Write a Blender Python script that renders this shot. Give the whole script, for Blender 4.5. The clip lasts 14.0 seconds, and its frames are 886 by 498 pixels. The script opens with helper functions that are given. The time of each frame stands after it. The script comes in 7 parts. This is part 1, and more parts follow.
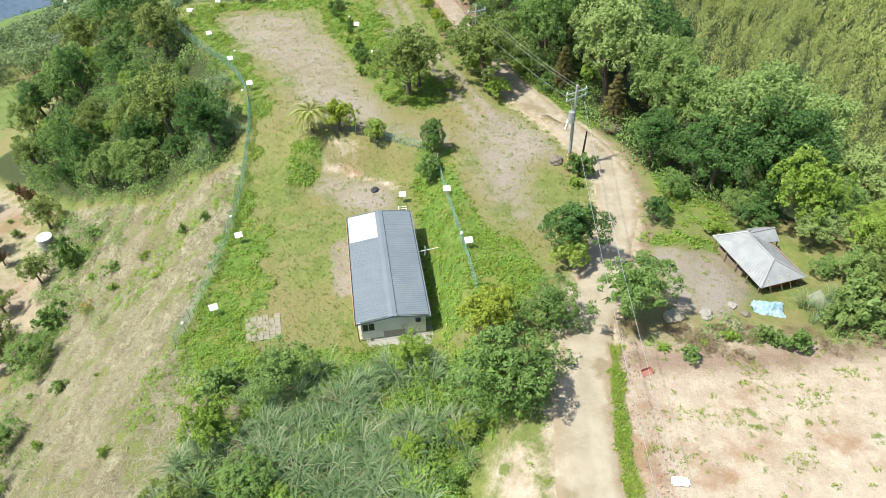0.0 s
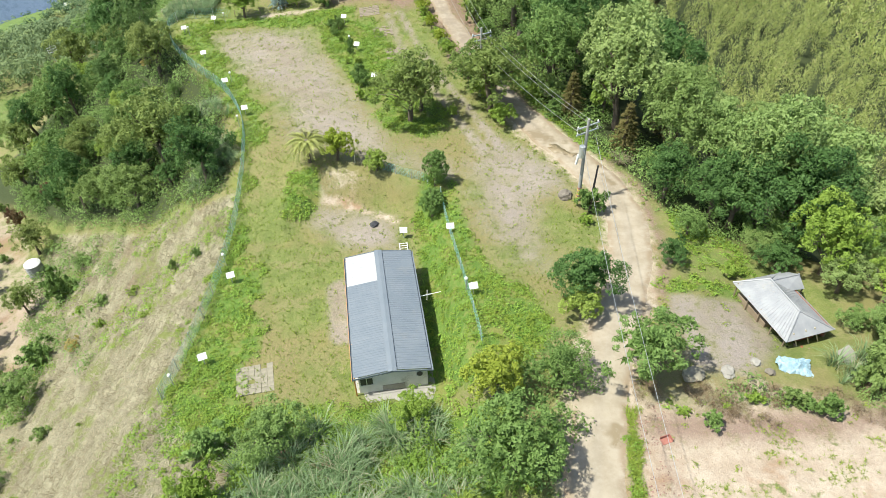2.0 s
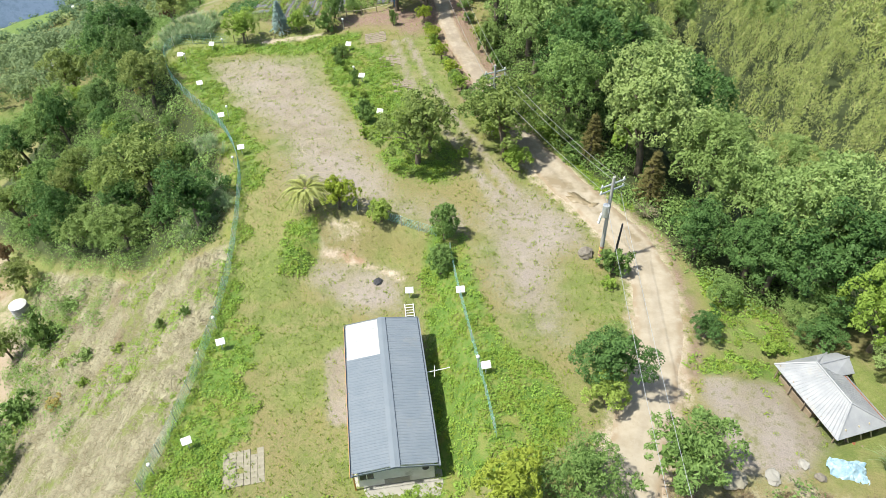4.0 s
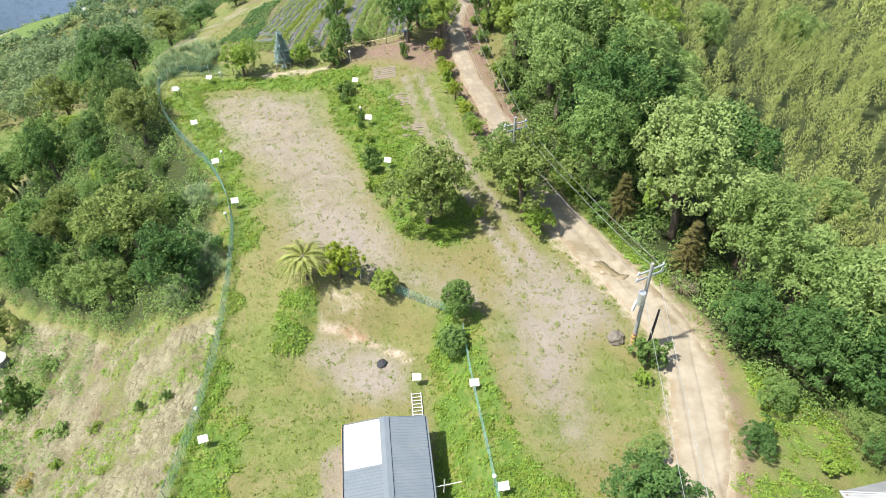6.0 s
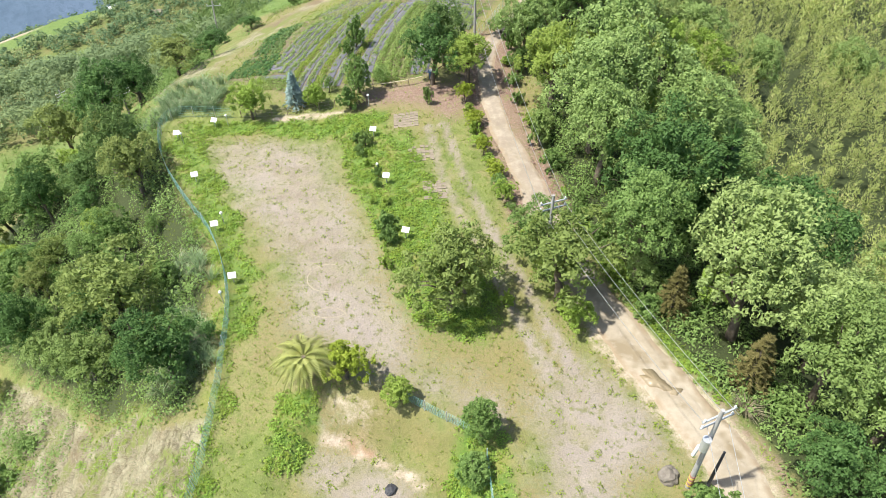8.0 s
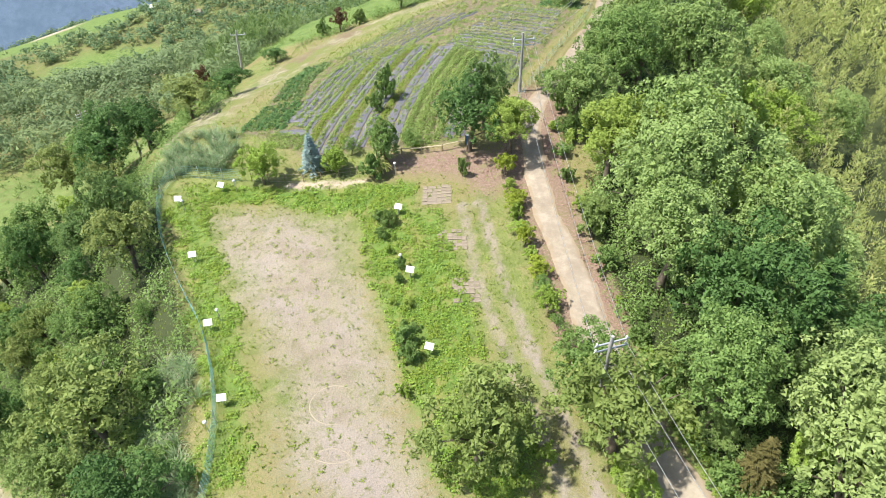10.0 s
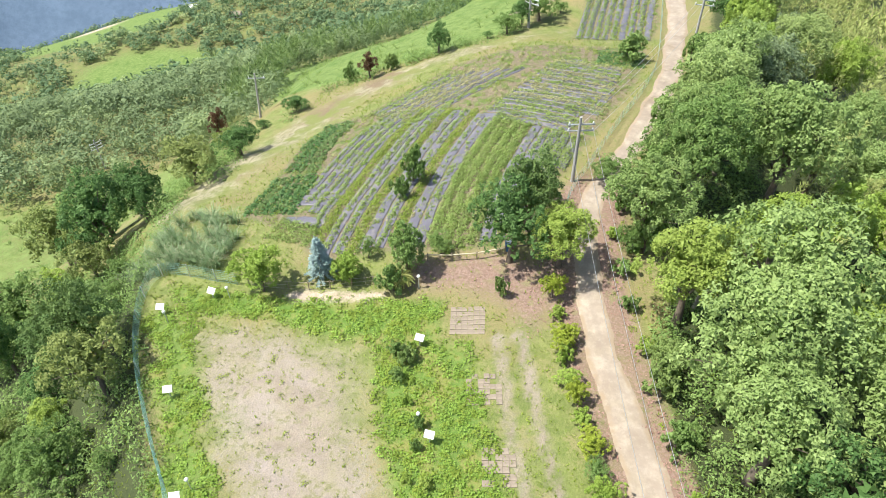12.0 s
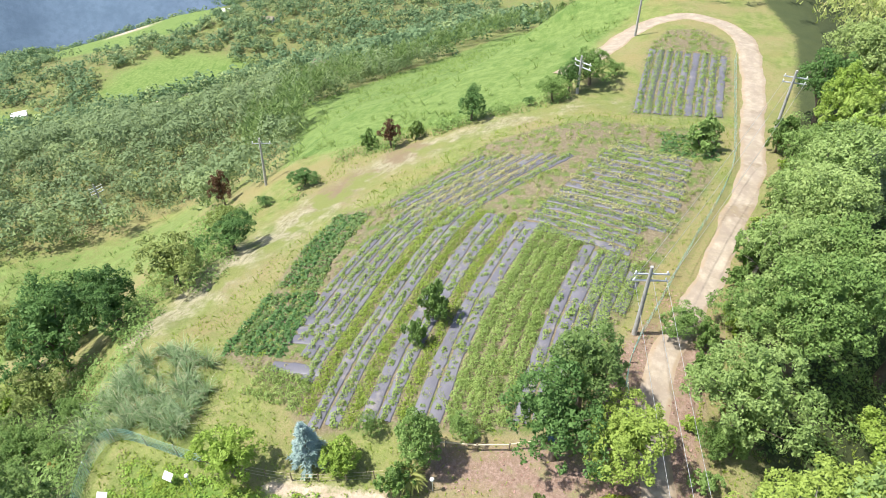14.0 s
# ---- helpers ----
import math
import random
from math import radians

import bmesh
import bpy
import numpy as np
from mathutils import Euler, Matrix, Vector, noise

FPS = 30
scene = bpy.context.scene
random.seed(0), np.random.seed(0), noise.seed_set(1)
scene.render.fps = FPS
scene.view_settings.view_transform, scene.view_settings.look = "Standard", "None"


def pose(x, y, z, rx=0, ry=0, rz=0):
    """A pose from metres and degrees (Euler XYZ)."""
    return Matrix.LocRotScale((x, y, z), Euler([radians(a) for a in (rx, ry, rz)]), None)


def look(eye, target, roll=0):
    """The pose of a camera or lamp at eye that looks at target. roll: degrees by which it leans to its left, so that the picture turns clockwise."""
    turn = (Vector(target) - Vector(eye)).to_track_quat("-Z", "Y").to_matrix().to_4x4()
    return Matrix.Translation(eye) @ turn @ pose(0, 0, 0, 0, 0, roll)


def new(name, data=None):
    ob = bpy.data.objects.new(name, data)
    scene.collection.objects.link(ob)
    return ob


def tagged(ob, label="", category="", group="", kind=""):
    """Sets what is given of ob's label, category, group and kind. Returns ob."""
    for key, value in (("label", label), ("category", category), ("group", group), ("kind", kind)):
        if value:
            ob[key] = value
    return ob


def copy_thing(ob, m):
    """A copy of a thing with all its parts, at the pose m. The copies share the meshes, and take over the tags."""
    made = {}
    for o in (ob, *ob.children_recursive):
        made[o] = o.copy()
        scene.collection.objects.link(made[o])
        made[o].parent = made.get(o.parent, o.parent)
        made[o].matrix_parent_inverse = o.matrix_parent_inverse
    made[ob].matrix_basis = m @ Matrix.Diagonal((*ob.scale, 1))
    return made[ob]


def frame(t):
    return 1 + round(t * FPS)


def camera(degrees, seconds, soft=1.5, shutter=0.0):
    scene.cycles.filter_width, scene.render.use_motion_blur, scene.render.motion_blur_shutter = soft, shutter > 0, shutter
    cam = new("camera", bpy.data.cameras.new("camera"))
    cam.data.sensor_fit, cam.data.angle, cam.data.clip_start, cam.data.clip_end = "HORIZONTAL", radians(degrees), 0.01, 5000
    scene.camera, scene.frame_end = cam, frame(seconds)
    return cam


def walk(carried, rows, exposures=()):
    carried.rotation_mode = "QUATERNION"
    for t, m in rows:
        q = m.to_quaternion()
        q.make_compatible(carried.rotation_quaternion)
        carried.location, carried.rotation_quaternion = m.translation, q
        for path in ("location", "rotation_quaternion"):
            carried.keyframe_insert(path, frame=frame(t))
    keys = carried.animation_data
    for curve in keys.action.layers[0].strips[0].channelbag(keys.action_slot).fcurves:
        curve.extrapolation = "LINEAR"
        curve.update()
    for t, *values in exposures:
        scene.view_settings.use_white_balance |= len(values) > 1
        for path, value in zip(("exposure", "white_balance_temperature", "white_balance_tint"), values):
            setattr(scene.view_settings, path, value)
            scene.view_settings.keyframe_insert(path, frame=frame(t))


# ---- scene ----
cam = camera(66.7, 14.0, 0.9)
METRES, EYE, TILT, LEAN, TURN = 70.0, 37.2, -42.8, 1.2, 0.0
ROWS = [
    (0.0, 0.0, 0.0, 0.0, -0.0, -0.0, 0.0),
    (0.5, -0.0007, 0.0075, 0.0084, -0.04, 0.0, -0.02),
    (1.0, -0.0012, 0.0172, 0.0191, -0.04, 0.01, -0.06),
    (1.5, -0.0015, 0.0287, 0.0318, 0.02, 0.02, -0.12),
    (2.0, -0.0018, 0.0416, 0.0459, 0.13, 0.01, -0.19),
    (2.5, -0.0023, 0.056, 0.0611, 0.27, 0.0, -0.26),
    (3.0, -0.0033, 0.0716, 0.0776, 0.4, -0.01, -0.4),
    (5.5, -0.009, 0.164, 0.1732, 1.3, -0.06, -1.21),
    (6.0, -0.0108, 0.1859, 0.1939, 1.53, -0.08, -1.44),
    (6.5, -0.013, 0.2088, 0.2156, 1.8, -0.12, -1.68),
    (7.0, -0.0152, 0.2328, 0.2389, 2.15, -0.16, -2.05),
    (7.5, -0.018, 0.2582, 0.2631, 2.65, -0.21, -2.52),
    (8.0, -0.0211, 0.2851, 0.2888, 3.23, -0.29, -3.05),
    (10.5, -0.0446, 0.4415, 0.4361, 6.54, -0.7, -6.12),
    (11.0, -0.052, 0.4772, 0.4693, 7.21, -0.82, -6.74),
    (11.5, -0.0602, 0.5143, 0.5038, 7.93, -0.95, -7.36),
    (12.0, -0.0695, 0.5524, 0.5389, 8.65, -1.07, -7.96),
    (12.5, -0.0796, 0.5912, 0.5749, 9.38, -1.2, -8.56),
    (13.0, -0.091, 0.631, 0.6115, 9.98, -1.31, -9.11),
    (13.5, -0.1034, 0.6717, 0.6491, 10.58, -1.44, -9.62),
    (14.0, -0.1169, 0.7133, 0.6873, 11.06, -1.56, -10.03),
]
walk(cam, [(t, pose(0, 0, EYE, TILT, LEAN, TURN) @ pose(METRES * x, METRES * y, METRES * z, 90 + pitch, roll, yaw)) for t, x, y, z, yaw, pitch, roll in ROWS],
     ((0.0, 0.85, 6480, 3), (6.0, 0.97, 6500, 6), (11.0, 1.11, 6440, 9), (14.0, 1.15, 6420, 9)))

# ---- light ----
SUN_EL, SUN_AZ = radians(62), radians(-106)
world = bpy.data.worlds.new("world")
scene.world = world
world.use_nodes = True
sky = world.node_tree.nodes.new("ShaderNodeTexSky")
sky.sky_type = "NISHITA"
sky.sun_disc = False
sky.sun_elevation, sky.sun_rotation = SUN_EL, SUN_AZ
sky.air_density, sky.dust_density = 1.0, 2.0
back = world.node_tree.nodes["Background"]
back.inputs["Strength"].default_value = 0.092
world.node_tree.links.new(sky.outputs[0], back.inputs["Color"])
sun_data = bpy.data.lights.new("sun", "SUN")
sun_data.energy, sun_data.angle, sun_data.color = 3.65, radians(1.6), (1.0, 0.96, 0.88)
sun = new("sun", sun_data)
sun_to = Vector((math.sin(SUN_AZ) * math.cos(SUN_EL), math.cos(SUN_AZ) * math.cos(SUN_EL), math.sin(SUN_EL)))
sun.matrix_world = look(sun_to * 300, (0, 0, 0))

# ---- materials ----
class Nodes:
    """A short way to wire node materials."""

    def __init__(self, name):
        self.mat = bpy.data.materials.new(name)
        self.mat.use_nodes = True
        self.tree = self.mat.node_tree
        self.bsdf = self.tree.nodes["Principled BSDF"]
        self.bsdf.inputs["Specular IOR Level"].default_value = 0.3

    def node(self, kind, **inputs):
        n = self.tree.nodes.new(kind)
        for key, value in inputs.items():
            self.put(n.inputs[key.replace("_", " ")], value)
        return n

    def put(self, socket, value):
        if hasattr(value, "is_output"):
            self.tree.links.new(value, socket)
        elif isinstance(value, tuple) and len(value) == 3 and socket.type == "RGBA":
            socket.default_value = (*value, 1)
        else:
            socket.default_value = value

    def place(self):
        return self.node("ShaderNodeNewGeometry").outputs["Position"]

    def noise(self, scale, detail=4.0, rough=0.6, at=None, stretch=None):
        at = at or self.place()
        if stretch:
            m = self.node("ShaderNodeMapping", Vector=at)
            m.inputs["Scale"].default_value = stretch
            at = m.outputs[0]
        n = self.node("ShaderNodeTexNoise", Vector=at, Scale=scale, Detail=detail, Roughness=rough)
        return n.outputs[0]

    def sharp(self, value, low, high):
        n = self.node("ShaderNodeMapRange", Value=value)
        n.interpolation_type = "SMOOTHSTEP"
        n.inputs[1].default_value, n.inputs[2].default_value = low, high
        return n.outputs[0]

    def math(self, op, a, b):
        n = self.node("ShaderNodeMath")
        n.operation = op
        self.put(n.inputs[0], a), self.put(n.inputs[1], b)
        return n.outputs[0]

    def mix(self, fac, a, b):
        n = self.node("ShaderNodeMix")
        n.data_type = "RGBA"
        self.put(n.inputs[0], fac), self.put(n.inputs[6], a), self.put(n.inputs[7], b)
        return n.outputs[2]

    def layer(self, name):
        n = self.node("ShaderNodeAttribute")
        n.attribute_name = name
        return n.outputs["Fac"]

    def bump(self, height, strength, distance):
        n = self.node("ShaderNodeBump", Height=height, Strength=strength, Distance=distance)
        self.put(self.bsdf.inputs["Normal"], n.outputs[0])

    def done(self, color, rough=0.8, metal=0.0):
        self.put(self.bsdf.inputs["Base Color"], color)
        self.put(self.bsdf.inputs["Roughness"], rough)
        self.put(self.bsdf.inputs["Metallic"], metal)
        return self.mat


def surface(name, dark, light, scale=3.0, fine=40.0, rough=0.8, metal=0.0, bump=0.02, worn=None):
    """A plain weathered surface: two scales of variation, fine relief, and patches of wear."""
    n = Nodes(name)
    at = n.node("ShaderNodeTexCoord").outputs["Object"]
    big = n.sharp(n.noise(scale, at=at), 0.3, 0.7)
    small = n.noise(fine, 3.0, at=at)
    own = n.node("ShaderNodeObjectInfo").outputs["Random"]
    blend = n.math("ADD", n.math("MULTIPLY", big, 0.5), n.math("MULTIPLY", small, 0.3))
    color = n.mix(n.math("ADD", blend, n.math("MULTIPLY", own, 0.2)), dark, light)
    if worn:
        color = n.mix(n.sharp(n.noise(scale * 0.6, 6.0, 0.7, at=at), 0.56, 0.68), color, worn)
    n.bump(small, 0.4, bump)
    return n.done(color, rough, metal)


def leaf(name, dark, light, tip=None, rough=0.55, through_light=0.34, patch_size=0.35, gloss=0.14):
    """Leaves: each one varies a little, each plant more, with light that comes through."""
    n = Nodes(name)
    geo = n.node("ShaderNodeNewGeometry")
    each = geo.outputs["Random Per Island"]
    plant = n.node("ShaderNodeObjectInfo").outputs["Random"]
    patch = n.noise(patch_size, 2.0)
    f = n.math("ADD", n.math("MULTIPLY", each, 0.5), n.math("MULTIPLY", plant, 0.25))
    f = n.math("ADD", f, n.math("MULTIPLY", n.sharp(patch, 0.3, 0.7), 0.3))
    color = n.mix(f, dark, light)
    dull = tuple(0.5 * (a + b) for a, b in zip(light, (0.26, 0.24, 0.09)))
    color = n.mix(n.math("MULTIPLY", n.sharp(plant, 0.6, 1.0), 0.4), color, dull)
    if tip:
        color = n.mix(n.sharp(each, 0.82, 0.95), color, tip)
    n.bsdf.inputs["Specular IOR Level"].default_value = gloss
    n.done(color, rough)
    trans = n.node("ShaderNodeBsdfTranslucent", Color=color)
    both = n.node("ShaderNodeMixShader", Fac=through_light)
    n.tree.links.new(n.bsdf.outputs[0], both.inputs[1])
    n.tree.links.new(trans.outputs[0], both.inputs[2])
    n.tree.links.new(both.outputs[0], n.tree.nodes["Material Output"].inputs["Surface"])
    return n.mat


def ground_material():
    n = Nodes("ground")
    broad, mid, fine = n.noise(0.11, 5.0), n.noise(0.8, 6.0, 0.7), n.noise(5.0, 5.0, 0.75)
    grit = n.noise(22.0, 3.0, 0.7)
    jitter = n.math("ADD", n.math("ADD", n.math("MULTIPLY", broad, 0.3), n.math("MULTIPLY", mid, 0.45)), n.math("MULTIPLY", fine, 0.45))

    def where(name, low=0.25, high=0.8, amount=2.0):
        return n.sharp(n.math("ADD", n.layer(name), n.math("MULTIPLY", n.math("SUBTRACT", jitter, 0.6), amount)), low, high)

    patch = n.noise(0.4, 6.0, 0.72)
    grass = n.mix(n.sharp(mid, 0.35, 0.65), (0.13, 0.165, 0.045), (0.21, 0.235, 0.075))
    grass = n.mix(n.sharp(broad, 0.42, 0.6), grass, (0.235, 0.2, 0.095))
    grass = n.mix(n.sharp(patch, 0.5, 0.62), grass, (0.23, 0.215, 0.095))
    grass = n.mix(n.sharp(fine, 0.46, 0.68), grass, (0.13, 0.175, 0.035))
    grass = n.mix(n.math("MULTIPLY", n.sharp(grit, 0.52, 0.72), 0.5), grass, (0.29, 0.265, 0.14))
    grass = n.mix(n.math("MULTIPLY", n.sharp(n.noise(0.19, 4.0, 0.6), 0.5, 0.66), 0.6), grass, (0.235, 0.2, 0.085))
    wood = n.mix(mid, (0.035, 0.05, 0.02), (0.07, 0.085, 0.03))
    straw = n.mix(n.sharp(mid, 0.3, 0.7), (0.22, 0.2, 0.125), (0.36, 0.33, 0.225))
    streak = n.noise(2.6, 6.0, 0.75, stretch=(1.0, 0.3, 1.0))
    straw = n.mix(n.sharp(streak, 0.45, 0.7), straw, (0.13, 0.12, 0.06))
    straw = n.mix(n.sharp(n.noise(6.0, 4.0, 0.7, stretch=(0.25, 1.0, 1.0)), 0.55, 0.7), straw, (0.37, 0.335, 0.225))
    straw = n.mix(n.sharp(broad, 0.53, 0.64), straw, (0.19, 0.145, 0.09))
    straw = n.mix(n.sharp(n.noise(0.3, 4.0, 0.6), 0.47, 0.6), straw, (0.17, 0.19, 0.06))
    gravel = n.mix(n.sharp(mid, 0.3, 0.72), (0.22, 0.18, 0.13), (0.32, 0.27, 0.215))
    gravel = n.mix(n.sharp(broad, 0.4, 0.6), gravel, (0.3, 0.255, 0.225))
    gravel = n.mix(n.math("MULTIPLY", n.sharp(grit, 0.45, 0.75), 0.5), gravel, (0.38, 0.345, 0.31))
    gravel = n.mix(n.sharp(patch, 0.46, 0.66), gravel, (0.275, 0.245, 0.165))
    gravel = n.mix(n.math("MULTIPLY", n.sharp(n.noise(0.21, 4.0, 0.65), 0.5, 0.62), 0.6), gravel, (0.335, 0.29, 0.25))
    gravel = n.mix(n.math("MULTIPLY", n.sharp(fine, 0.54, 0.68), 0.6), gravel, (0.2, 0.185, 0.11))
    gravel = n.mix(n.math("MULTIPLY", n.sharp(n.noise(1.6, 5.0, 0.7), 0.52, 0.66), 0.8), gravel, (0.18, 0.18, 0.085))
    sand = n.mix(n.sharp(mid, 0.35, 0.7), (0.4, 0.32, 0.245), (0.51, 0.43, 0.345))
    sand = n.mix(n.sharp(n.noise(0.16, 5.0, 0.65), 0.52, 0.66), sand, (0.31, 0.2, 0.125))
    sand = n.mix(n.math("MULTIPLY", n.sharp(fine, 0.56, 0.7), 0.55), sand, (0.27, 0.22, 0.14))
    sand = n.mix(n.sharp(n.noise(0.45, 5.0, 0.7), 0.6, 0.68), sand, (0.16, 0.19, 0.06))
    lush = n.mix(n.sharp(mid, 0.3, 0.7), (0.085, 0.16, 0.025), (0.145, 0.235, 0.045))
    lush = n.mix(n.sharp(patch, 0.48, 0.62), lush, (0.2, 0.21, 0.06))
    lush = n.mix(n.sharp(fine, 0.5, 0.7), lush, (0.2, 0.215, 0.07))
    red = n.mix(n.sharp(fine, 0.35, 0.7), (0.2, 0.13, 0.1), (0.31, 0.225, 0.18))
    red = n.mix(n.sharp(mid, 0.5, 0.7), red, (0.22, 0.2, 0.1))
    soil = n.mix(n.sharp(fine, 0.35, 0.7), (0.14, 0.115, 0.07), (0.25, 0.205, 0.14))
    soil = n.mix(n.sharp(mid, 0.46, 0.6), soil, (0.11, 0.15, 0.04))
    meadow = n.mix(n.sharp(mid, 0.3, 0.7), (0.1, 0.16, 0.036), (0.175, 0.24, 0.07))
    meadow = n.mix(n.sharp(n.noise(0.3, 5.0, 0.7, stretch=(1.0, 0.4, 1.0)), 0.5, 0.68), meadow, (0.085, 0.15, 0.03))
    meadow = n.mix(n.sharp(fine, 0.55, 0.7), meadow, (0.2, 0.255, 0.085))
    color = grass
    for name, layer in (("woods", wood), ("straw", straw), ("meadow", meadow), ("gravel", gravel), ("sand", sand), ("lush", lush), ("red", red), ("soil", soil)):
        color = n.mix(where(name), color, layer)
    specks = n.node("ShaderNodeMix")
    specks.data_type, specks.blend_type = "RGBA", "MULTIPLY"
    grain = n.noise(13.0, 4.0, 0.8)
    firm = n.math("SUBTRACT", 1.0, n.math("MULTIPLY", n.layer("sand"), 0.7))
    n.put(specks.inputs[0], n.math("MULTIPLY", n.math("MULTIPLY", n.sharp(grain, 0.5, 0.64), 0.26), firm))
    n.put(specks.inputs[6], color), n.put(specks.inputs[7], (0.42, 0.45, 0.4))
    lights = n.node("ShaderNodeMix")
    lights.data_type, lights.blend_type = "RGBA", "MULTIPLY"
    n.put(lights.inputs[0], n.sharp(grain, 0.5, 0.36))
    n.put(lights.inputs[6], specks.outputs[2]), n.put(lights.inputs[7], (1.14, 1.12, 1.08))
    color = lights.outputs[2]
    height = n.math("ADD", n.math("MULTIPLY", mid, 0.4), n.math("ADD", n.math("MULTIPLY", fine, 0.5), n.math("MULTIPLY", grit, 0.2)))
    n.bump(height, 0.7, 0.22)
    return n.done(color, 0.95)


def road_material():
    n = Nodes("worn concrete road")
    uv = n.node("ShaderNodeUVMap").outputs[0]
    across = n.node("ShaderNodeSeparateXYZ", Vector=uv).outputs[0]
    mid, fine = n.noise(0.6, 5.0, 0.65), n.noise(9.0, 4.0, 0.7)
    color = n.mix(n.sharp(mid, 0.3, 0.7), (0.31, 0.26, 0.19), (0.42, 0.36, 0.28))
    centre = n.sharp(n.math("ABSOLUTE", n.math("SUBTRACT", across, 0.5), 0.0), 0.16, 0.03)
    color = n.mix(n.math("MULTIPLY", centre, 0.22), color, (0.25, 0.22, 0.18))
    color = n.mix(n.sharp(fine, 0.6, 0.75), color, (0.27, 0.225, 0.155))
    color = n.mix(n.sharp(n.noise(0.25, 3.0), 0.58, 0.66), color, (0.25, 0.2, 0.13))
    along = n.node("ShaderNodeSeparateXYZ", Vector=uv).outputs[1]
    dirt = n.math("MULTIPLY", n.sharp(along, 48.0, 66.0), n.sharp(n.noise(0.9, 5.0, 0.7), 0.3, 0.62))
    color = n.mix(n.math("MULTIPLY", dirt, 0.6), color, (0.235, 0.185, 0.15))
    color = n.mix(n.math("MULTIPLY", n.sharp(n.noise(2.2, 5.0, 0.75), 0.5, 0.66), 0.45), color, (0.4, 0.35, 0.28))
    edge = n.sharp(n.math("ABSOLUTE", n.math("SUBTRACT", across, 0.5), 0.0), 0.34, 0.5)
    color = n.mix(n.math("MULTIPLY", edge, n.sharp(n.noise(1.3, 5.0, 0.7), 0.35, 0.6)), color, (0.3, 0.23, 0.155))
    n.bump(fine, 0.3, 0.03)
    return n.done(color, 0.9)


def hazy_mountain_material():
    n = Nodes("far forested mountain with haze blue in its colour")
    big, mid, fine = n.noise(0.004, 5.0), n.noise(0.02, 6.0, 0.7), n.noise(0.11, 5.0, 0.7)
    # the haze of distance is put into these blue forest colours
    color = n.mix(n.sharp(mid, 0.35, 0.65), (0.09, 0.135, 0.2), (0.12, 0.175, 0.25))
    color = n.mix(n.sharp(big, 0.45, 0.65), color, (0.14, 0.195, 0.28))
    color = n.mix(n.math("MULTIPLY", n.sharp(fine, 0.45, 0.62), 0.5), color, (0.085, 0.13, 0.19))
    n.bump(n.math("ADD", mid, n.math("MULTIPLY", fine, 0.4)), 0.3, 6.0)
    return n.done(color, 1.0)


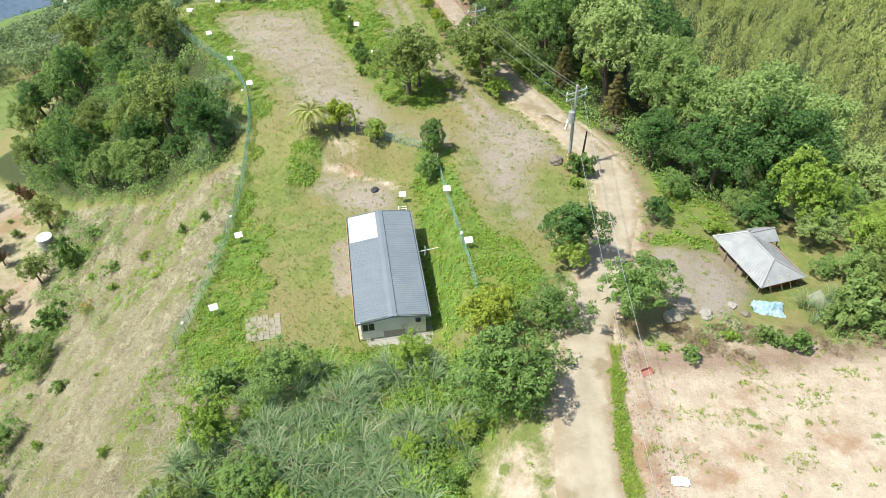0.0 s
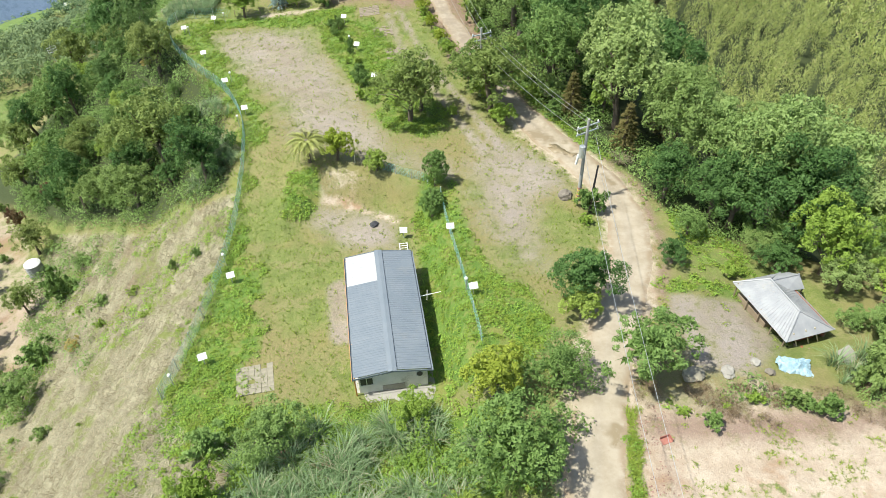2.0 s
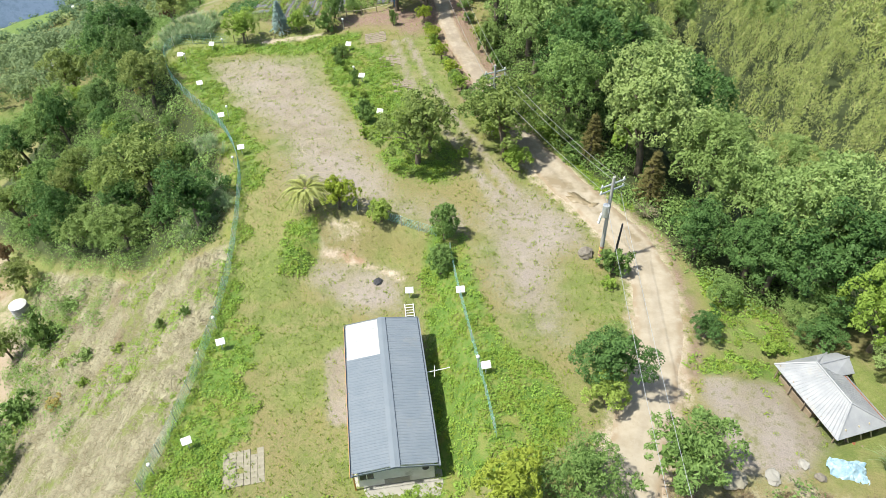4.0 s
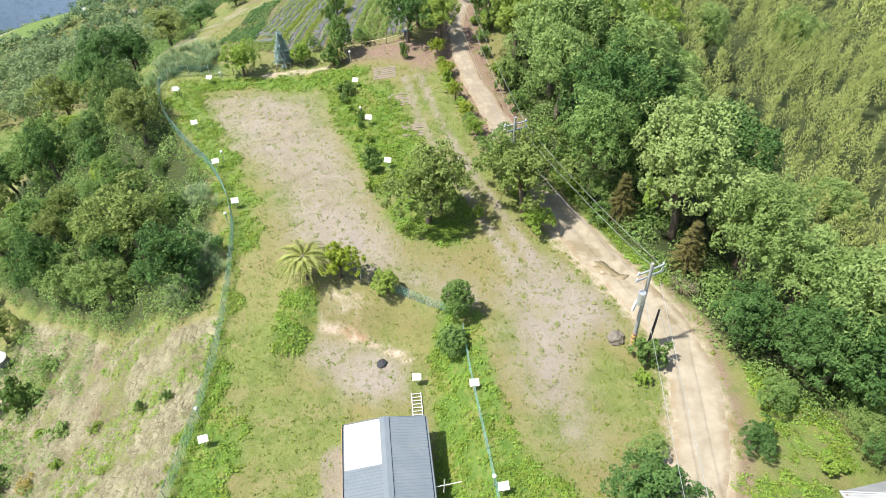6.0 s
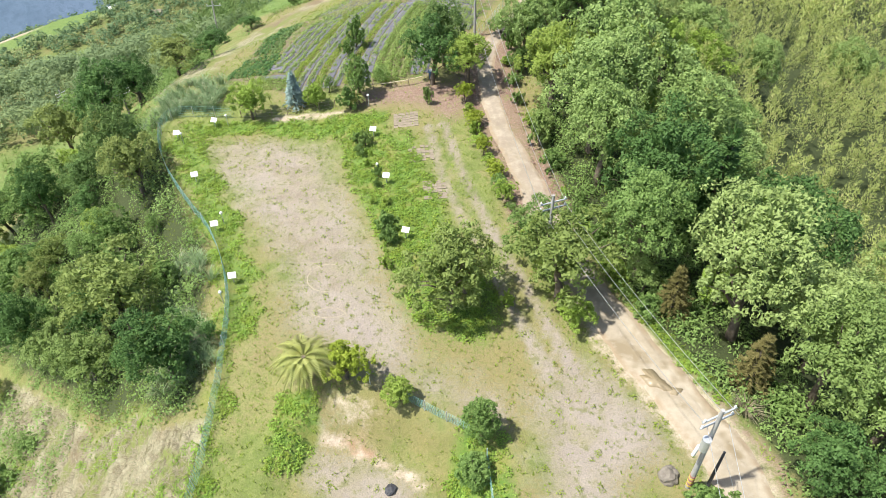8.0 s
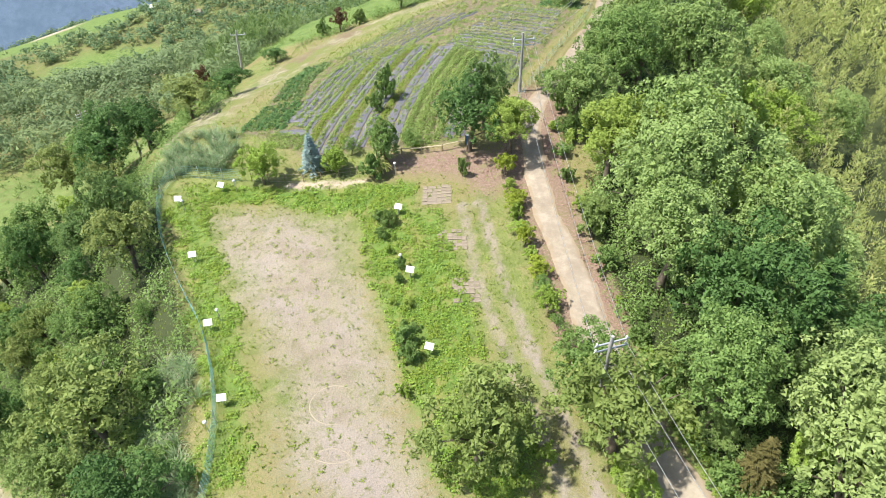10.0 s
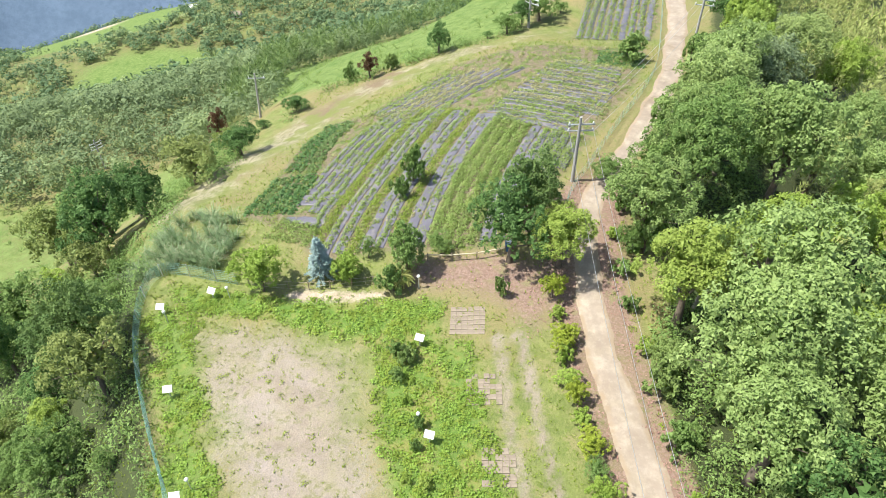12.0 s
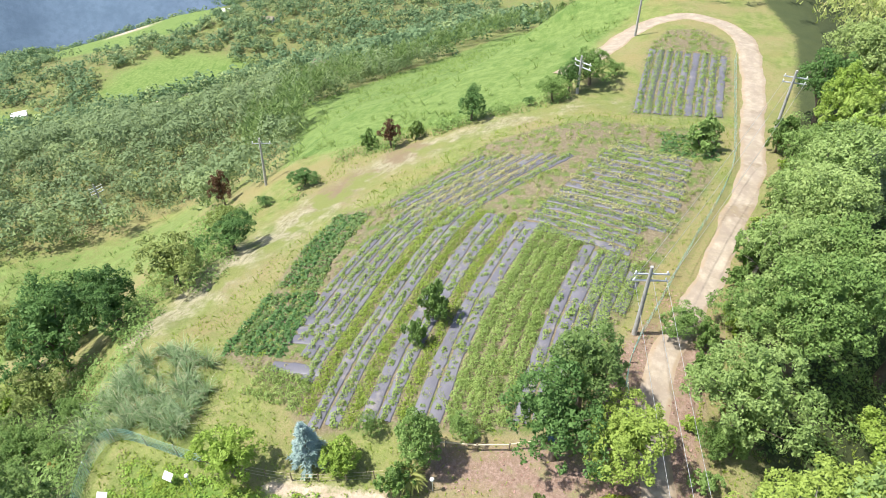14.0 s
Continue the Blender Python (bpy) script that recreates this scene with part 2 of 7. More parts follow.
M = {
    "ground": ground_material(),
    "road": road_material(),
    "leaf_mid": leaf("mid green leaves", (0.085, 0.16, 0.034), (0.295, 0.425, 0.135)),
    "leaf_dark": leaf("dark green leaves", (0.042, 0.1, 0.026), (0.175, 0.3, 0.092)),
    "leaf_fresh": leaf("fresh green leaves", (0.15, 0.235, 0.062), (0.41, 0.53, 0.195)),
    "leaf_bright": leaf("yellow-green leaves", (0.17, 0.27, 0.035), (0.38, 0.5, 0.11)),
    "leaf_golden": leaf("golden green leaves", (0.2, 0.27, 0.025), (0.42, 0.49, 0.08)),
    "leaf_silver": leaf("grey-green leaves", (0.13, 0.19, 0.08), (0.31, 0.39, 0.22)),
    "leaf_olive": leaf("olive leaves", (0.13, 0.185, 0.04), (0.33, 0.405, 0.13)),
    "leaf_autumn": leaf("yellowing leaves", (0.3, 0.24, 0.06), (0.5, 0.42, 0.16)),
    "leaf_fallen": leaf("fallen red leaves", (0.2, 0.1, 0.08), (0.44, 0.29, 0.24), None, 0.8, 0.1),
    "leaf_lime": leaf("lime green leaves", (0.23, 0.36, 0.05), (0.42, 0.55, 0.14)),
    "leaf_brown": leaf("brown-green needles", (0.11, 0.11, 0.035), (0.25, 0.22, 0.09)),
    "leaf_rust": leaf("rust brown leaves", (0.09, 0.05, 0.03), (0.2, 0.12, 0.07)),
    "leaf_blue": leaf("blue-green needles", (0.2, 0.3, 0.29), (0.48, 0.59, 0.57)),
    "leaf_fern": leaf("fern fronds", (0.42, 0.46, 0.13), (0.6, 0.62, 0.25), None, 0.6, 0.5),
    "leaf_bamboo": leaf("bamboo leaves", (0.23, 0.3, 0.07), (0.49, 0.56, 0.2), (0.48, 0.45, 0.2)),
    "leaf_bamboo_dark": leaf("dark bamboo leaves", (0.1, 0.17, 0.05), (0.29, 0.38, 0.14)),
    "leaf_reed": leaf("reed blades", (0.095, 0.175, 0.055), (0.4, 0.52, 0.28), (0.42, 0.4, 0.26), 0.4, 0.34, 0.35, 0.3),
    "leaf_weed": leaf("weed leaves", (0.15, 0.255, 0.035), (0.34, 0.49, 0.1)),
    "leaf_vine": leaf("ground vine leaves", (0.15, 0.22, 0.03), (0.33, 0.42, 0.075)),
    "leaf_crop": leaf("crop leaves", (0.15, 0.23, 0.05), (0.34, 0.44, 0.14)),
    "leaf_squash": leaf("dark crop leaves", (0.06, 0.14, 0.04), (0.16, 0.28, 0.1)),
    "leaf_pale": leaf("pale crop heads", (0.3, 0.3, 0.12), (0.5, 0.48, 0.25)),
    "leaf_dry": leaf("dry brushwood", (0.14, 0.09, 0.05), (0.33, 0.26, 0.17), None, 0.8, 0.2),
    "leaf_straw": leaf("dry grass", (0.16, 0.13, 0.07), (0.5, 0.455, 0.33), None, 0.8, 0.2),
    # the bluish part of this green stands for haze over the valley
    "leaf_far_hazed": leaf("haze-tinted distant foliage", (0.075, 0.14, 0.07), (0.24, 0.34, 0.17), None, 0.7, 0.34, 0.11),
    "leaf_far_pale": leaf("pale haze-tinted distant foliage", (0.14, 0.2, 0.08), (0.35, 0.43, 0.2), None, 0.7, 0.34, 0.11),
    "leaf_meadow": leaf("meadow grass blades", (0.11, 0.18, 0.04), (0.27, 0.36, 0.11), None, 0.7, 0.3),
    "bark": surface("bark", (0.09, 0.07, 0.05), (0.22, 0.18, 0.14), 4, 30, 0.9),
    "bark_pale": surface("pale bark", (0.25, 0.22, 0.18), (0.42, 0.38, 0.32), 4, 30, 0.9),
    "roof_blue": surface("blue-grey painted steel", (0.155, 0.185, 0.22), (0.205, 0.23, 0.26), 0.7, 14, 0.5, 0.0, 0.003, (0.2, 0.22, 0.24)),
    "roof_white": surface("white painted steel", (0.42, 0.42, 0.42), (0.52, 0.52, 0.51), 0.9, 14, 0.4, 0.1, 0.003),
    "roof_zinc": surface("galvanised steel", (0.26, 0.27, 0.285), (0.4, 0.4, 0.41), 1.1, 12, 0.5, 0.1, 0.003, (0.36, 0.34, 0.31)),
    "plaster": surface("stained pale plaster", (0.62, 0.6, 0.57), (0.8, 0.79, 0.76), 1.2, 18, 0.85, 0.0, 0.01, (0.5, 0.49, 0.45)),
    "concrete": surface("weathered concrete", (0.27, 0.25, 0.22), (0.4, 0.38, 0.34), 1.5, 25, 0.9, 0.0, 0.01, (0.25, 0.24, 0.19)),
    "pole": surface("grey concrete pole", (0.3, 0.29, 0.28), (0.45, 0.44, 0.42), 2, 20, 0.85),
    "steel": surface("galvanised fittings", (0.5, 0.52, 0.54), (0.68, 0.7, 0.72), 3, 30, 0.4, 0.5, 0.002),
    "white": surface("white paint", (0.72, 0.72, 0.7), (0.84, 0.84, 0.82), 2, 30, 0.5, 0.0, 0.002),
    "dark": surface("dark plastic", (0.03, 0.03, 0.035), (0.07, 0.07, 0.08), 3, 30, 0.5),
    "wire": surface("green coated wire", (0.17, 0.36, 0.32), (0.3, 0.52, 0.47), 3, 30, 0.5),
    "cable": surface("aluminium cable", (0.35, 0.36, 0.37), (0.5, 0.5, 0.5), 3, 30, 0.5, 0.3),
    "wood": surface("weathered timber", (0.2, 0.15, 0.1), (0.36, 0.29, 0.21), 2, 25, 0.85),
    "bamboo_pole": surface("dry bamboo pole", (0.45, 0.38, 0.25), (0.62, 0.54, 0.38), 2, 25, 0.7),
    "rust": surface("rusty sheet", (0.22, 0.08, 0.045), (0.4, 0.17, 0.09), 2, 20, 0.8),
    "orange": surface("orange painted timber", (0.5, 0.22, 0.06), (0.66, 0.34, 0.12), 2, 20, 0.6),
    "glass": surface("dark window glass", (0.03, 0.035, 0.04), (0.06, 0.065, 0.07), 1, 10, 0.1, 0.0, 0.0),
    "rock": surface("grey rock", (0.14, 0.12, 0.1), (0.27, 0.24, 0.2), 3, 15, 0.9, 0.0, 0.05),
    "tarp": surface("pale blue tarpaulin", (0.2, 0.33, 0.42), (0.42, 0.55, 0.61), 3, 12, 0.45, 0.0, 0.03),
    "mulch": surface("black plastic mulch film", (0.1, 0.097, 0.118), (0.17, 0.165, 0.19), 0.8, 7, 0.45, 0.0, 0.02, (0.22, 0.2, 0.19)),
    "dust": surface("pale gravel dust", (0.3, 0.255, 0.185), (0.37, 0.325, 0.245), 3, 20, 0.95),
    "pave": surface("pinkish paving slab", (0.19, 0.155, 0.115), (0.33, 0.275, 0.215), 1.2, 9, 0.9, 0.0, 0.01, (0.17, 0.18, 0.08)),
    "slab": surface("pale paving slab", (0.23, 0.205, 0.15), (0.34, 0.31, 0.24), 1.6, 14, 0.9, 0.0, 0.01, (0.3, 0.28, 0.2)),
    "blue_plastic": surface("blue plastic", (0.05, 0.12, 0.22), (0.08, 0.18, 0.3), 3, 30, 0.4),
    "puddle": surface("muddy wet concrete", (0.22, 0.17, 0.1), (0.33, 0.27, 0.18), 1.5, 12, 0.35, 0.0, 0.004),
    "mountain": hazy_mountain_material(),
    "yellow": surface("yellow warning paint", (0.6, 0.42, 0.05), (0.75, 0.55, 0.1), 3, 30, 0.6),
    "red_paint": surface("faded red plastic", (0.3, 0.12, 0.09), (0.42, 0.2, 0.16), 3, 30, 0.6),
}

# ---- the shape of the land ----
def knots(t, *pairs):
    return np.interp(t, pairs[0::2], pairs[1::2])


def step(a, b, t):
    u = np.clip((t - a) / (b - a), 0, 1)
    return u * u * (3 - 2 * u)


def lower_of(a, b, soft):
    h = np.clip(0.5 + 0.5 * (b - a) / soft, 0, 1)
    return b * (1 - h) + a * h - soft * h * (1 - h)


def fence_x(y):
    return knots(y, 0, -21, 25, -19.6, 33, -18.9, 42, -18.8, 50, -19.2, 56, -19.8, 62, -21.8, 69, -25.4, 75, -29.4, 82, -33.6, 88, -34.5, 100, -38, 125, -42, 160, -40)


def east_x(y):
    return knots(y, 0, 40, 28, 36, 36, 27, 44, 19, 52, 15.5, 60, 10, 70, 6, 80, 3.6, 100, 3.6, 110, 4.8, 120, 7.6, 135, 10.8, 155, 13, 175, 10)


def ground_height(x, y):
    """The height of the land, in metres, at places x, y (arrays)."""
    x, y = np.asarray(x, float), np.asarray(y, float)
    top = knots(y, 0, 4.6, 25, 3.9, 45, 2.4, 58, 2.4, 70, 2.7, 85, 3.5, 95, 4.8, 110, 4.7, 120, 4.0, 136, 1.3, 150, 1.2, 170, -1)
    top = top - 0.06 * np.maximum(0, -8 - x) * step(55, 75, y) - 0.13 * np.maximum(0, -12 - x) * step(88, 100, y)
    # the sunken yard round the house, with a bank to the north and to the east
    bank_y = knots(x, -20, 60, -15.5, 58, -13, 53.5, -6, 53, -2, 51, 4, 50)
    width_y = knots(x, -20, 13, -15, 13, -12.5, 3.5, 4, 3)
    bank_x = knots(y, 10, 3.5, 24, 2.5, 30, 0.2, 40, -0.6, 50, -1.2)
    sunk = (1 - step(-1, 0, (y - bank_y) / width_y)) * (1 - step(bank_x - 1.6, bank_x + 1.2, x))
    yard = knots(y, 0, 2.4, 20, 1.6, 28, 0.35, 33, 0.1, 45, 0.1, 55, 0.3)
    top = top * (1 - sunk) + np.minimum(top, yard) * sunk
    west = knots(y, 0, 1.0, 30, 0.3, 45, 0.4, 56, 1.5, 62, 1.9, 85, 1.8, 95, 1.6, 110, -4.2, 120, -6.2, 160, -13)
    fall = fence_x(y) - x
    west = west + 0.6 - np.where(fall > 0, 0.7, 0.2 + 0.13 * step(92, 108, y)) * fall
    bench = -17.0 - 0.1 * np.maximum(0, -52 - x) - 0.15 * np.maximum(0, y - 66)
    west = -lower_of(-west, -bench, 3.0)
    z = lower_of(top, west, 1.2)
    fall = x - east_x(y)
    drop = 0.2 * fall + np.interp(fall, [0, 4, 15, 30, 60], [0, 0.8, 4.6, 14, 22]) * step(36, 50, y)
    east = knots(y, 0, 4.2, 30, 2.9, 45, 1.8, 60, 2.9, 80, 4, 100, 4.4, 120, 4.0, 140, 1.5, 160, 0.6) + 0.9 - np.where(fall > 0, drop, 0.15 * fall)
    east = -lower_of(-east, 19 + 0.2 * np.maximum(0, x - 42), 8.0)
    z = lower_of(z, east, 1.6)
    s = 0.8 * y - 0.6 * x
    far = knots(s, 0, 30, 108, 3.5, 122, -3, 137, -7, 160, -22, 240, -60, 330, -104, 393, -128, 480, -144, 550, -160, 600, -184, 700, -290, 900, -470, 6000, -480)
    far = far + 15 * step(-34, -8, x - 0.1 * (y - 150)) * step(100, 130, s)
    z = lower_of(z, far, 2.5) - 1.1 * np.exp(-(((x - 22.6) / 4) ** 2) - ((y - 35.8) / 4.5) ** 2)
    rough = step(150, 400, s)
    z = z + 0.05 * np.exp(-((x / 90) ** 2)) * np.sin(x * 1.7 + np.sin(y * 0.9)) * np.sin(y * 1.3 + 2 * np.sin(x * 0.5))
    return z + rough * 9 * np.sin(x / 61 + 1.3 * np.sin(y / 83)) * np.sin(y / 57 + 0.8 * np.sin(x / 71))

# ---- building blocks ----
def mesh_object(name, verts, faces, material, smooth=False):
    """One mesh object out of arrays: verts (n, 3), faces (m, k) all with k corners."""
    verts, faces = np.asarray(verts, np.float32), np.asarray(faces, np.int32)
    k = faces.shape[1]
    me = bpy.data.meshes.new(name)
    me.vertices.add(len(verts))
    me.vertices.foreach_set("co", verts.ravel())
    me.loops.add(faces.size)
    me.loops.foreach_set("vertex_index", faces.ravel())
    me.polygons.add(len(faces))
    me.polygons.foreach_set("loop_start", np.arange(0, faces.size, k, dtype=np.int32))
    me.update(calc_edges=True)
    if smooth:
        me.polygons.foreach_set("use_smooth", np.ones(len(faces), bool))
    me.materials.append(material)
    return new(name, me)


def part(name, bm, material, parent=None, label=""):
    """Links a bmesh as one mesh object under a thing or a part."""
    me = bpy.data.meshes.new(name)
    bmesh.ops.recalc_face_normals(bm, faces=bm.faces)
    bm.to_mesh(me)
    bm.free()
    me.materials.append(material)
    ob = new(name, me)
    ob.parent = parent
    return tagged(ob, label)


def thing(name, label, category, group="", m=None):
    ob = new(name)
    ob.empty_display_size = 0.3
    if m is not None:
        ob.matrix_basis = m
    return tagged(ob, label, category, group)


def add_box(bm, size, m=None, bevel=0.0):
    made = bmesh.ops.create_cube(bm, size=1.0, matrix=(m or Matrix()) @ Matrix.Diagonal((*size, 1)))
    if bevel:
        edges = list({e for v in made["verts"] for e in v.link_edges})
        bmesh.ops.bevel(bm, geom=edges, offset=bevel, segments=1, affect="EDGES")
    return bm


def box(size, m=None, bevel=0.0):
    return add_box(bmesh.new(), size, m, bevel)


def add_rod(bm, a, b, r1, r2=None, sides=8):
    a, b = Vector(a), Vector(b)
    turn = (b - a).to_track_quat("Z", "Y").to_matrix().to_4x4()
    m = Matrix.Translation((a + b) / 2) @ turn
    bmesh.ops.create_cone(bm, cap_ends=True, segments=sides, radius1=r1, radius2=r1 if r2 is None else r2, depth=(b - a).length, matrix=m)
    return bm


def rod(a, b, r1, r2=None, sides=8):
    return add_rod(bmesh.new(), a, b, r1, r2, sides)


def height(x, y):
    return float(ground_height(x, y))


def inside(x, y, *outline):
    """How far places lie inside an outline of x, y pairs (metres; outside: minus)."""
    px, py = np.array(outline[0::2], float), np.array(outline[1::2], float)
    best, odd = np.full(np.shape(x), 1e9), np.zeros(np.shape(x), bool)
    for i in range(len(px)):
        ax, ay, bx, by = px[i - 1], py[i - 1], px[i], py[i]
        dx, dy = bx - ax, by - ay
        t = np.clip(((x - ax) * dx + (y - ay) * dy) / (dx * dx + dy * dy), 0, 1)
        best = np.minimum(best, np.hypot(x - ax - t * dx, y - ay - t * dy))
        cross = (ay > y) != (by > y)
        odd ^= cross & (x < dx * (y - ay) / (dy if dy else 1e-9) + ax)
    return np.where(odd, best, -best)


def near_line(x, y, *line):
    """The distance of places from a line of x, y pairs."""
    px, py = line[0::2], line[1::2]
    best = np.full(np.shape(x), 1e9)
    for ax, ay, bx, by in zip(px, py, px[1:], py[1:]):
        dx, dy = bx - ax, by - ay
        t = np.clip(((x - ax) * dx + (y - ay) * dy) / (dx * dx + dy * dy), 0, 1)
        best = np.minimum(best, np.hypot(x - ax - t * dx, y - ay - t * dy))
    return best


# ---- what covers the land, as amounts from 0 to 1 ----
ROAD = (7, 8, 7, 20, 7.9, 26, 9.4, 31, 12.1, 37, 13.7, 44, 13.4, 49.5, 10.9, 54, 8.3, 58, 5.4, 64, 2.6, 71.5, 1.2, 77, -0.7, 82.5, -2.2, 88, -2.8, 93, -2.4, 97, -0.2, 103.3, 1.9, 110, 4.4, 118.5, 6.4, 134.5, 7.2, 149, 5.4, 157, 1, 160.5, -3.5, 158.5, -7.3, 153, -10, 146, -14, 141)
FIELD = (-31.2, 93.0, -31.0, 104.4, -30.6, 112.3, -26.5, 113.4, -19, 123.5, -11, 127.5, 2.6, 129, 1.3, 118, -2.6, 107, -6, 97, -8.5, 91.3, -11.6, 90.5, -17.6, 89.7, -22.3, 88, -26, 91)
FIELD_NORTH = (-6.0, 130.2, -5.1, 138.5, -4.6, 148, -2.5, 154, 2, 155, 4.8, 151, 4.6, 140, 3.4, 131.8)
GRAVEL_TOP = (-27.5, 78.1, -31.3, 80.9, -25.2, 81.6, -17.1, 80.4, -14.9, 74.5, -12, 69.4, -9.7, 63, -7.4, 58.8, -5.8, 55.6, -1, 53.4, 0.5, 51.5, -3, 52, -8.6, 54.6, -11.6, 56.5, -14.9, 58.5, -17.3, 64, -20.4, 68.6, -25.1, 74)
GRAVEL_YARD = (-12.7, 50.5, -8, 50, -5.1, 48.5, -4.4, 45, -7.5, 44.5, -9.7, 45.3, -12.5, 48)
GRAVEL_LOT = (1, 53.8, 4, 58, 6.7, 56.4, 10.6, 51.9, 9.4, 49.5, 7, 48, 7.6, 44, 6.9, 39.5, 4.1, 40.2, 2.6, 43.4, 1.2, 48.7)
SAND_EAST = (9.6, 27.6, 13, 27.6, 18, 28.6, 25, 26.5, 40, 30, 40, -5, 8.8, -5, 9.3, 22)
SAND_WEST = (-39.5, 47.4, -44, 54, -53, 68, -66, 78, -80, 70, -62, 45, -46, 30, -44.5, 40)
STRAW_WEST = (-19.2, 51.5, -19.4, 40, -19.6, 31, -17, 27, -12.5, 27.2, -15, 20, -20, 8, -60, 0, -44, 30, -43, 44, -48, 58, -47.2, 64, -36.1, 57.6, -30.2, 53.3, -26.4, 53.8, -22.9, 51.5)
STRAW_PATH = (-38, 89, -34.5, 99, -32, 109, -27, 119.5, -18, 126.5, -8, 130.5, 2.5, 131, 2, 134, -8, 134, -20, 130, -30, 125, -36, 117, -39.5, 106, -42, 93)
LEAF_LITTER = (-15.5, 86.6, -11, 86.6, -8, 85.8, -5.6, 83, -4, 86, -3.8, 90.3, -9, 90.6, -15, 88.9)
MEADOW = (-43.6, 126, -56, 150, -68, 174, -66, 191, -59, 227, -44, 276, -5, 270, -2, 175, -9, 157, -12, 147, -11, 141, -15.6, 134, -24, 130.4, -33, 129.4)
MEADOW_WEST = (-52, 121, -66, 141, -80, 129, -100, 119, -140, 113, -140, 85, -95, 88, -72, 97, -60, 108)
VINES_EAST = (-2.2, 30, -2.8, 42, -3.6, 49, -2.6, 52, -0.3, 51, 0.9, 45, 2.4, 39.5, 5, 37.5, 6.5, 33, 3, 29)
MIDDLE_STRIP = (-16.5, 82.5, -9.5, 82.5, -5.6, 73, -3.8, 66, -8.5, 63, -11, 69, -14.3, 75)
NORTH_STRIP = (-33.5, 84.8, -24, 84.3, -12, 85.8, -12, 81.5, -20, 81.5, -24, 82.6, -31, 82.3)


def clearing(x, y):
    """How far places lie inside the open fields across the valley."""
    best = np.full(np.shape(x), -1e3)
    for cx, cy, rx, ry in ((-222, 333, 44, 30), (-318, 425, 66, 52), (-131, 218, 17, 13), (-156, 240, 18, 12), (-203, 312, 36, 24), (-143, 238, 24, 13), (-125, 213, 12, 7), (-280, 285, 26, 12), (-187, 239, 9, 6)):
        best = np.maximum(best, (1 - np.hypot((x - cx) / rx, (y - cy) / ry)) * ry)
    return best


def cover(x, y):
    """The layers that cover the ground at places x, y."""
    s = 0.8 * y - 0.6 * x
    ramp = lambda d, soft=0.8: np.clip(0.5 + d / (2 * soft), 0, 1)
    west = x - fence_x(y)
    out = {}
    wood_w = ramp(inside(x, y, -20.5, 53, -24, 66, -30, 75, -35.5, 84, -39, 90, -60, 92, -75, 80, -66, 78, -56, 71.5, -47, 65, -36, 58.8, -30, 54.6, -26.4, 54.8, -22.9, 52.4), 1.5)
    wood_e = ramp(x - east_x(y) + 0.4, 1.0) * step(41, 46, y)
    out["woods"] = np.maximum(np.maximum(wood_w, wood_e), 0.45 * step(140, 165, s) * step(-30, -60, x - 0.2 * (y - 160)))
    out["straw"] = np.maximum(ramp(inside(x, y, *STRAW_WEST), 0.8), 0.78 * ramp(inside(x, y, *STRAW_PATH), 3.0))
    out["meadow"] = np.maximum(ramp(inside(x, y, *MEADOW), 2.0), 0.62 * ramp(inside(x, y, *MEADOW_WEST), 5.0))
    out["meadow"] = np.maximum(out["meadow"], np.maximum(ramp(clearing(x, y), 4.0), 0.35 * step(150, 175, s)))
    track = np.maximum(ramp(0.55 - near_line(x, y, 3, 55, 1.6, 58, -1, 64, -3.3, 69, -6, 76, -7.8, 83), 0.5), ramp(0.55 - near_line(x, y, 4.4, 56, 3, 59, 0.4, 65, -1.8, 70, -4.4, 77, -6.4, 83.5), 0.5))
    gravel = np.maximum(0.92 * ramp(inside(x, y, *GRAVEL_TOP), 3.4), 0.85 * ramp(inside(x, y, *GRAVEL_YARD), 1.8))
    gravel = np.maximum(gravel, 0.75 * ramp(inside(x, y, *GRAVEL_LOT), 2.4))
    gravel = np.maximum(gravel, ramp(inside(x, y, 14.8, 36.6, 20.2, 36.6, 21.4, 32.2, 18, 29.6, 14.6, 30), 1.2))
    gravel = np.maximum(gravel, 0.9 * ramp(1.1 - near_line(x, y, -9, 40.5, -8.2, 36), 0.5))
    out["gravel"] = np.maximum(gravel, 0.85 * track)
    sand = np.maximum(ramp(inside(x, y, *SAND_EAST), 1.8), 0.6 * ramp(inside(x, y, *SAND_WEST), 1.5))
    sand = np.maximum(sand, ramp(2.5 - near_line(x, y, -352, 446, -335, 436, -322, 432, -275, 392), 0.8))
    sand = np.maximum(sand, ramp(11 - near_line(x, y, -216, 310, -196, 322), 2.0))
    sand = np.maximum(sand, ramp(3.5 - near_line(x, y, -131, 211, -121, 217), 1.0))
    sand = np.maximum(sand, ramp(6 - np.hypot(x + 104, y - 262), 2.0))
    sand = np.maximum(sand, 0.8 * ramp(7 - near_line(x, y, -136, 214, -127, 222), 2.0))
    sand = np.maximum(sand, 0.9 * ramp(0.35 - near_line(x, y, -12.8, 51.2, -9.5, 50.4, -5, 48.3), 0.4))
    sand = np.maximum(sand, ramp(inside(x, y, 2.2, 20.2, 4.2, 20.2, 4.6, 17, 4.2, 12, 1.6, 12), 1.4))
    sand = np.maximum(sand, 0.5 * ramp(inside(x, y, -11.6, 53.6, -8, 53, -7.6, 51.6, -9, 50.9, -11.8, 52), 0.7))
    out["sand"] = np.maximum(sand, ramp(inside(x, y, -24, 85.2, -16.5, 85.9, -16, 84.6, -23, 83.8), 0.5))
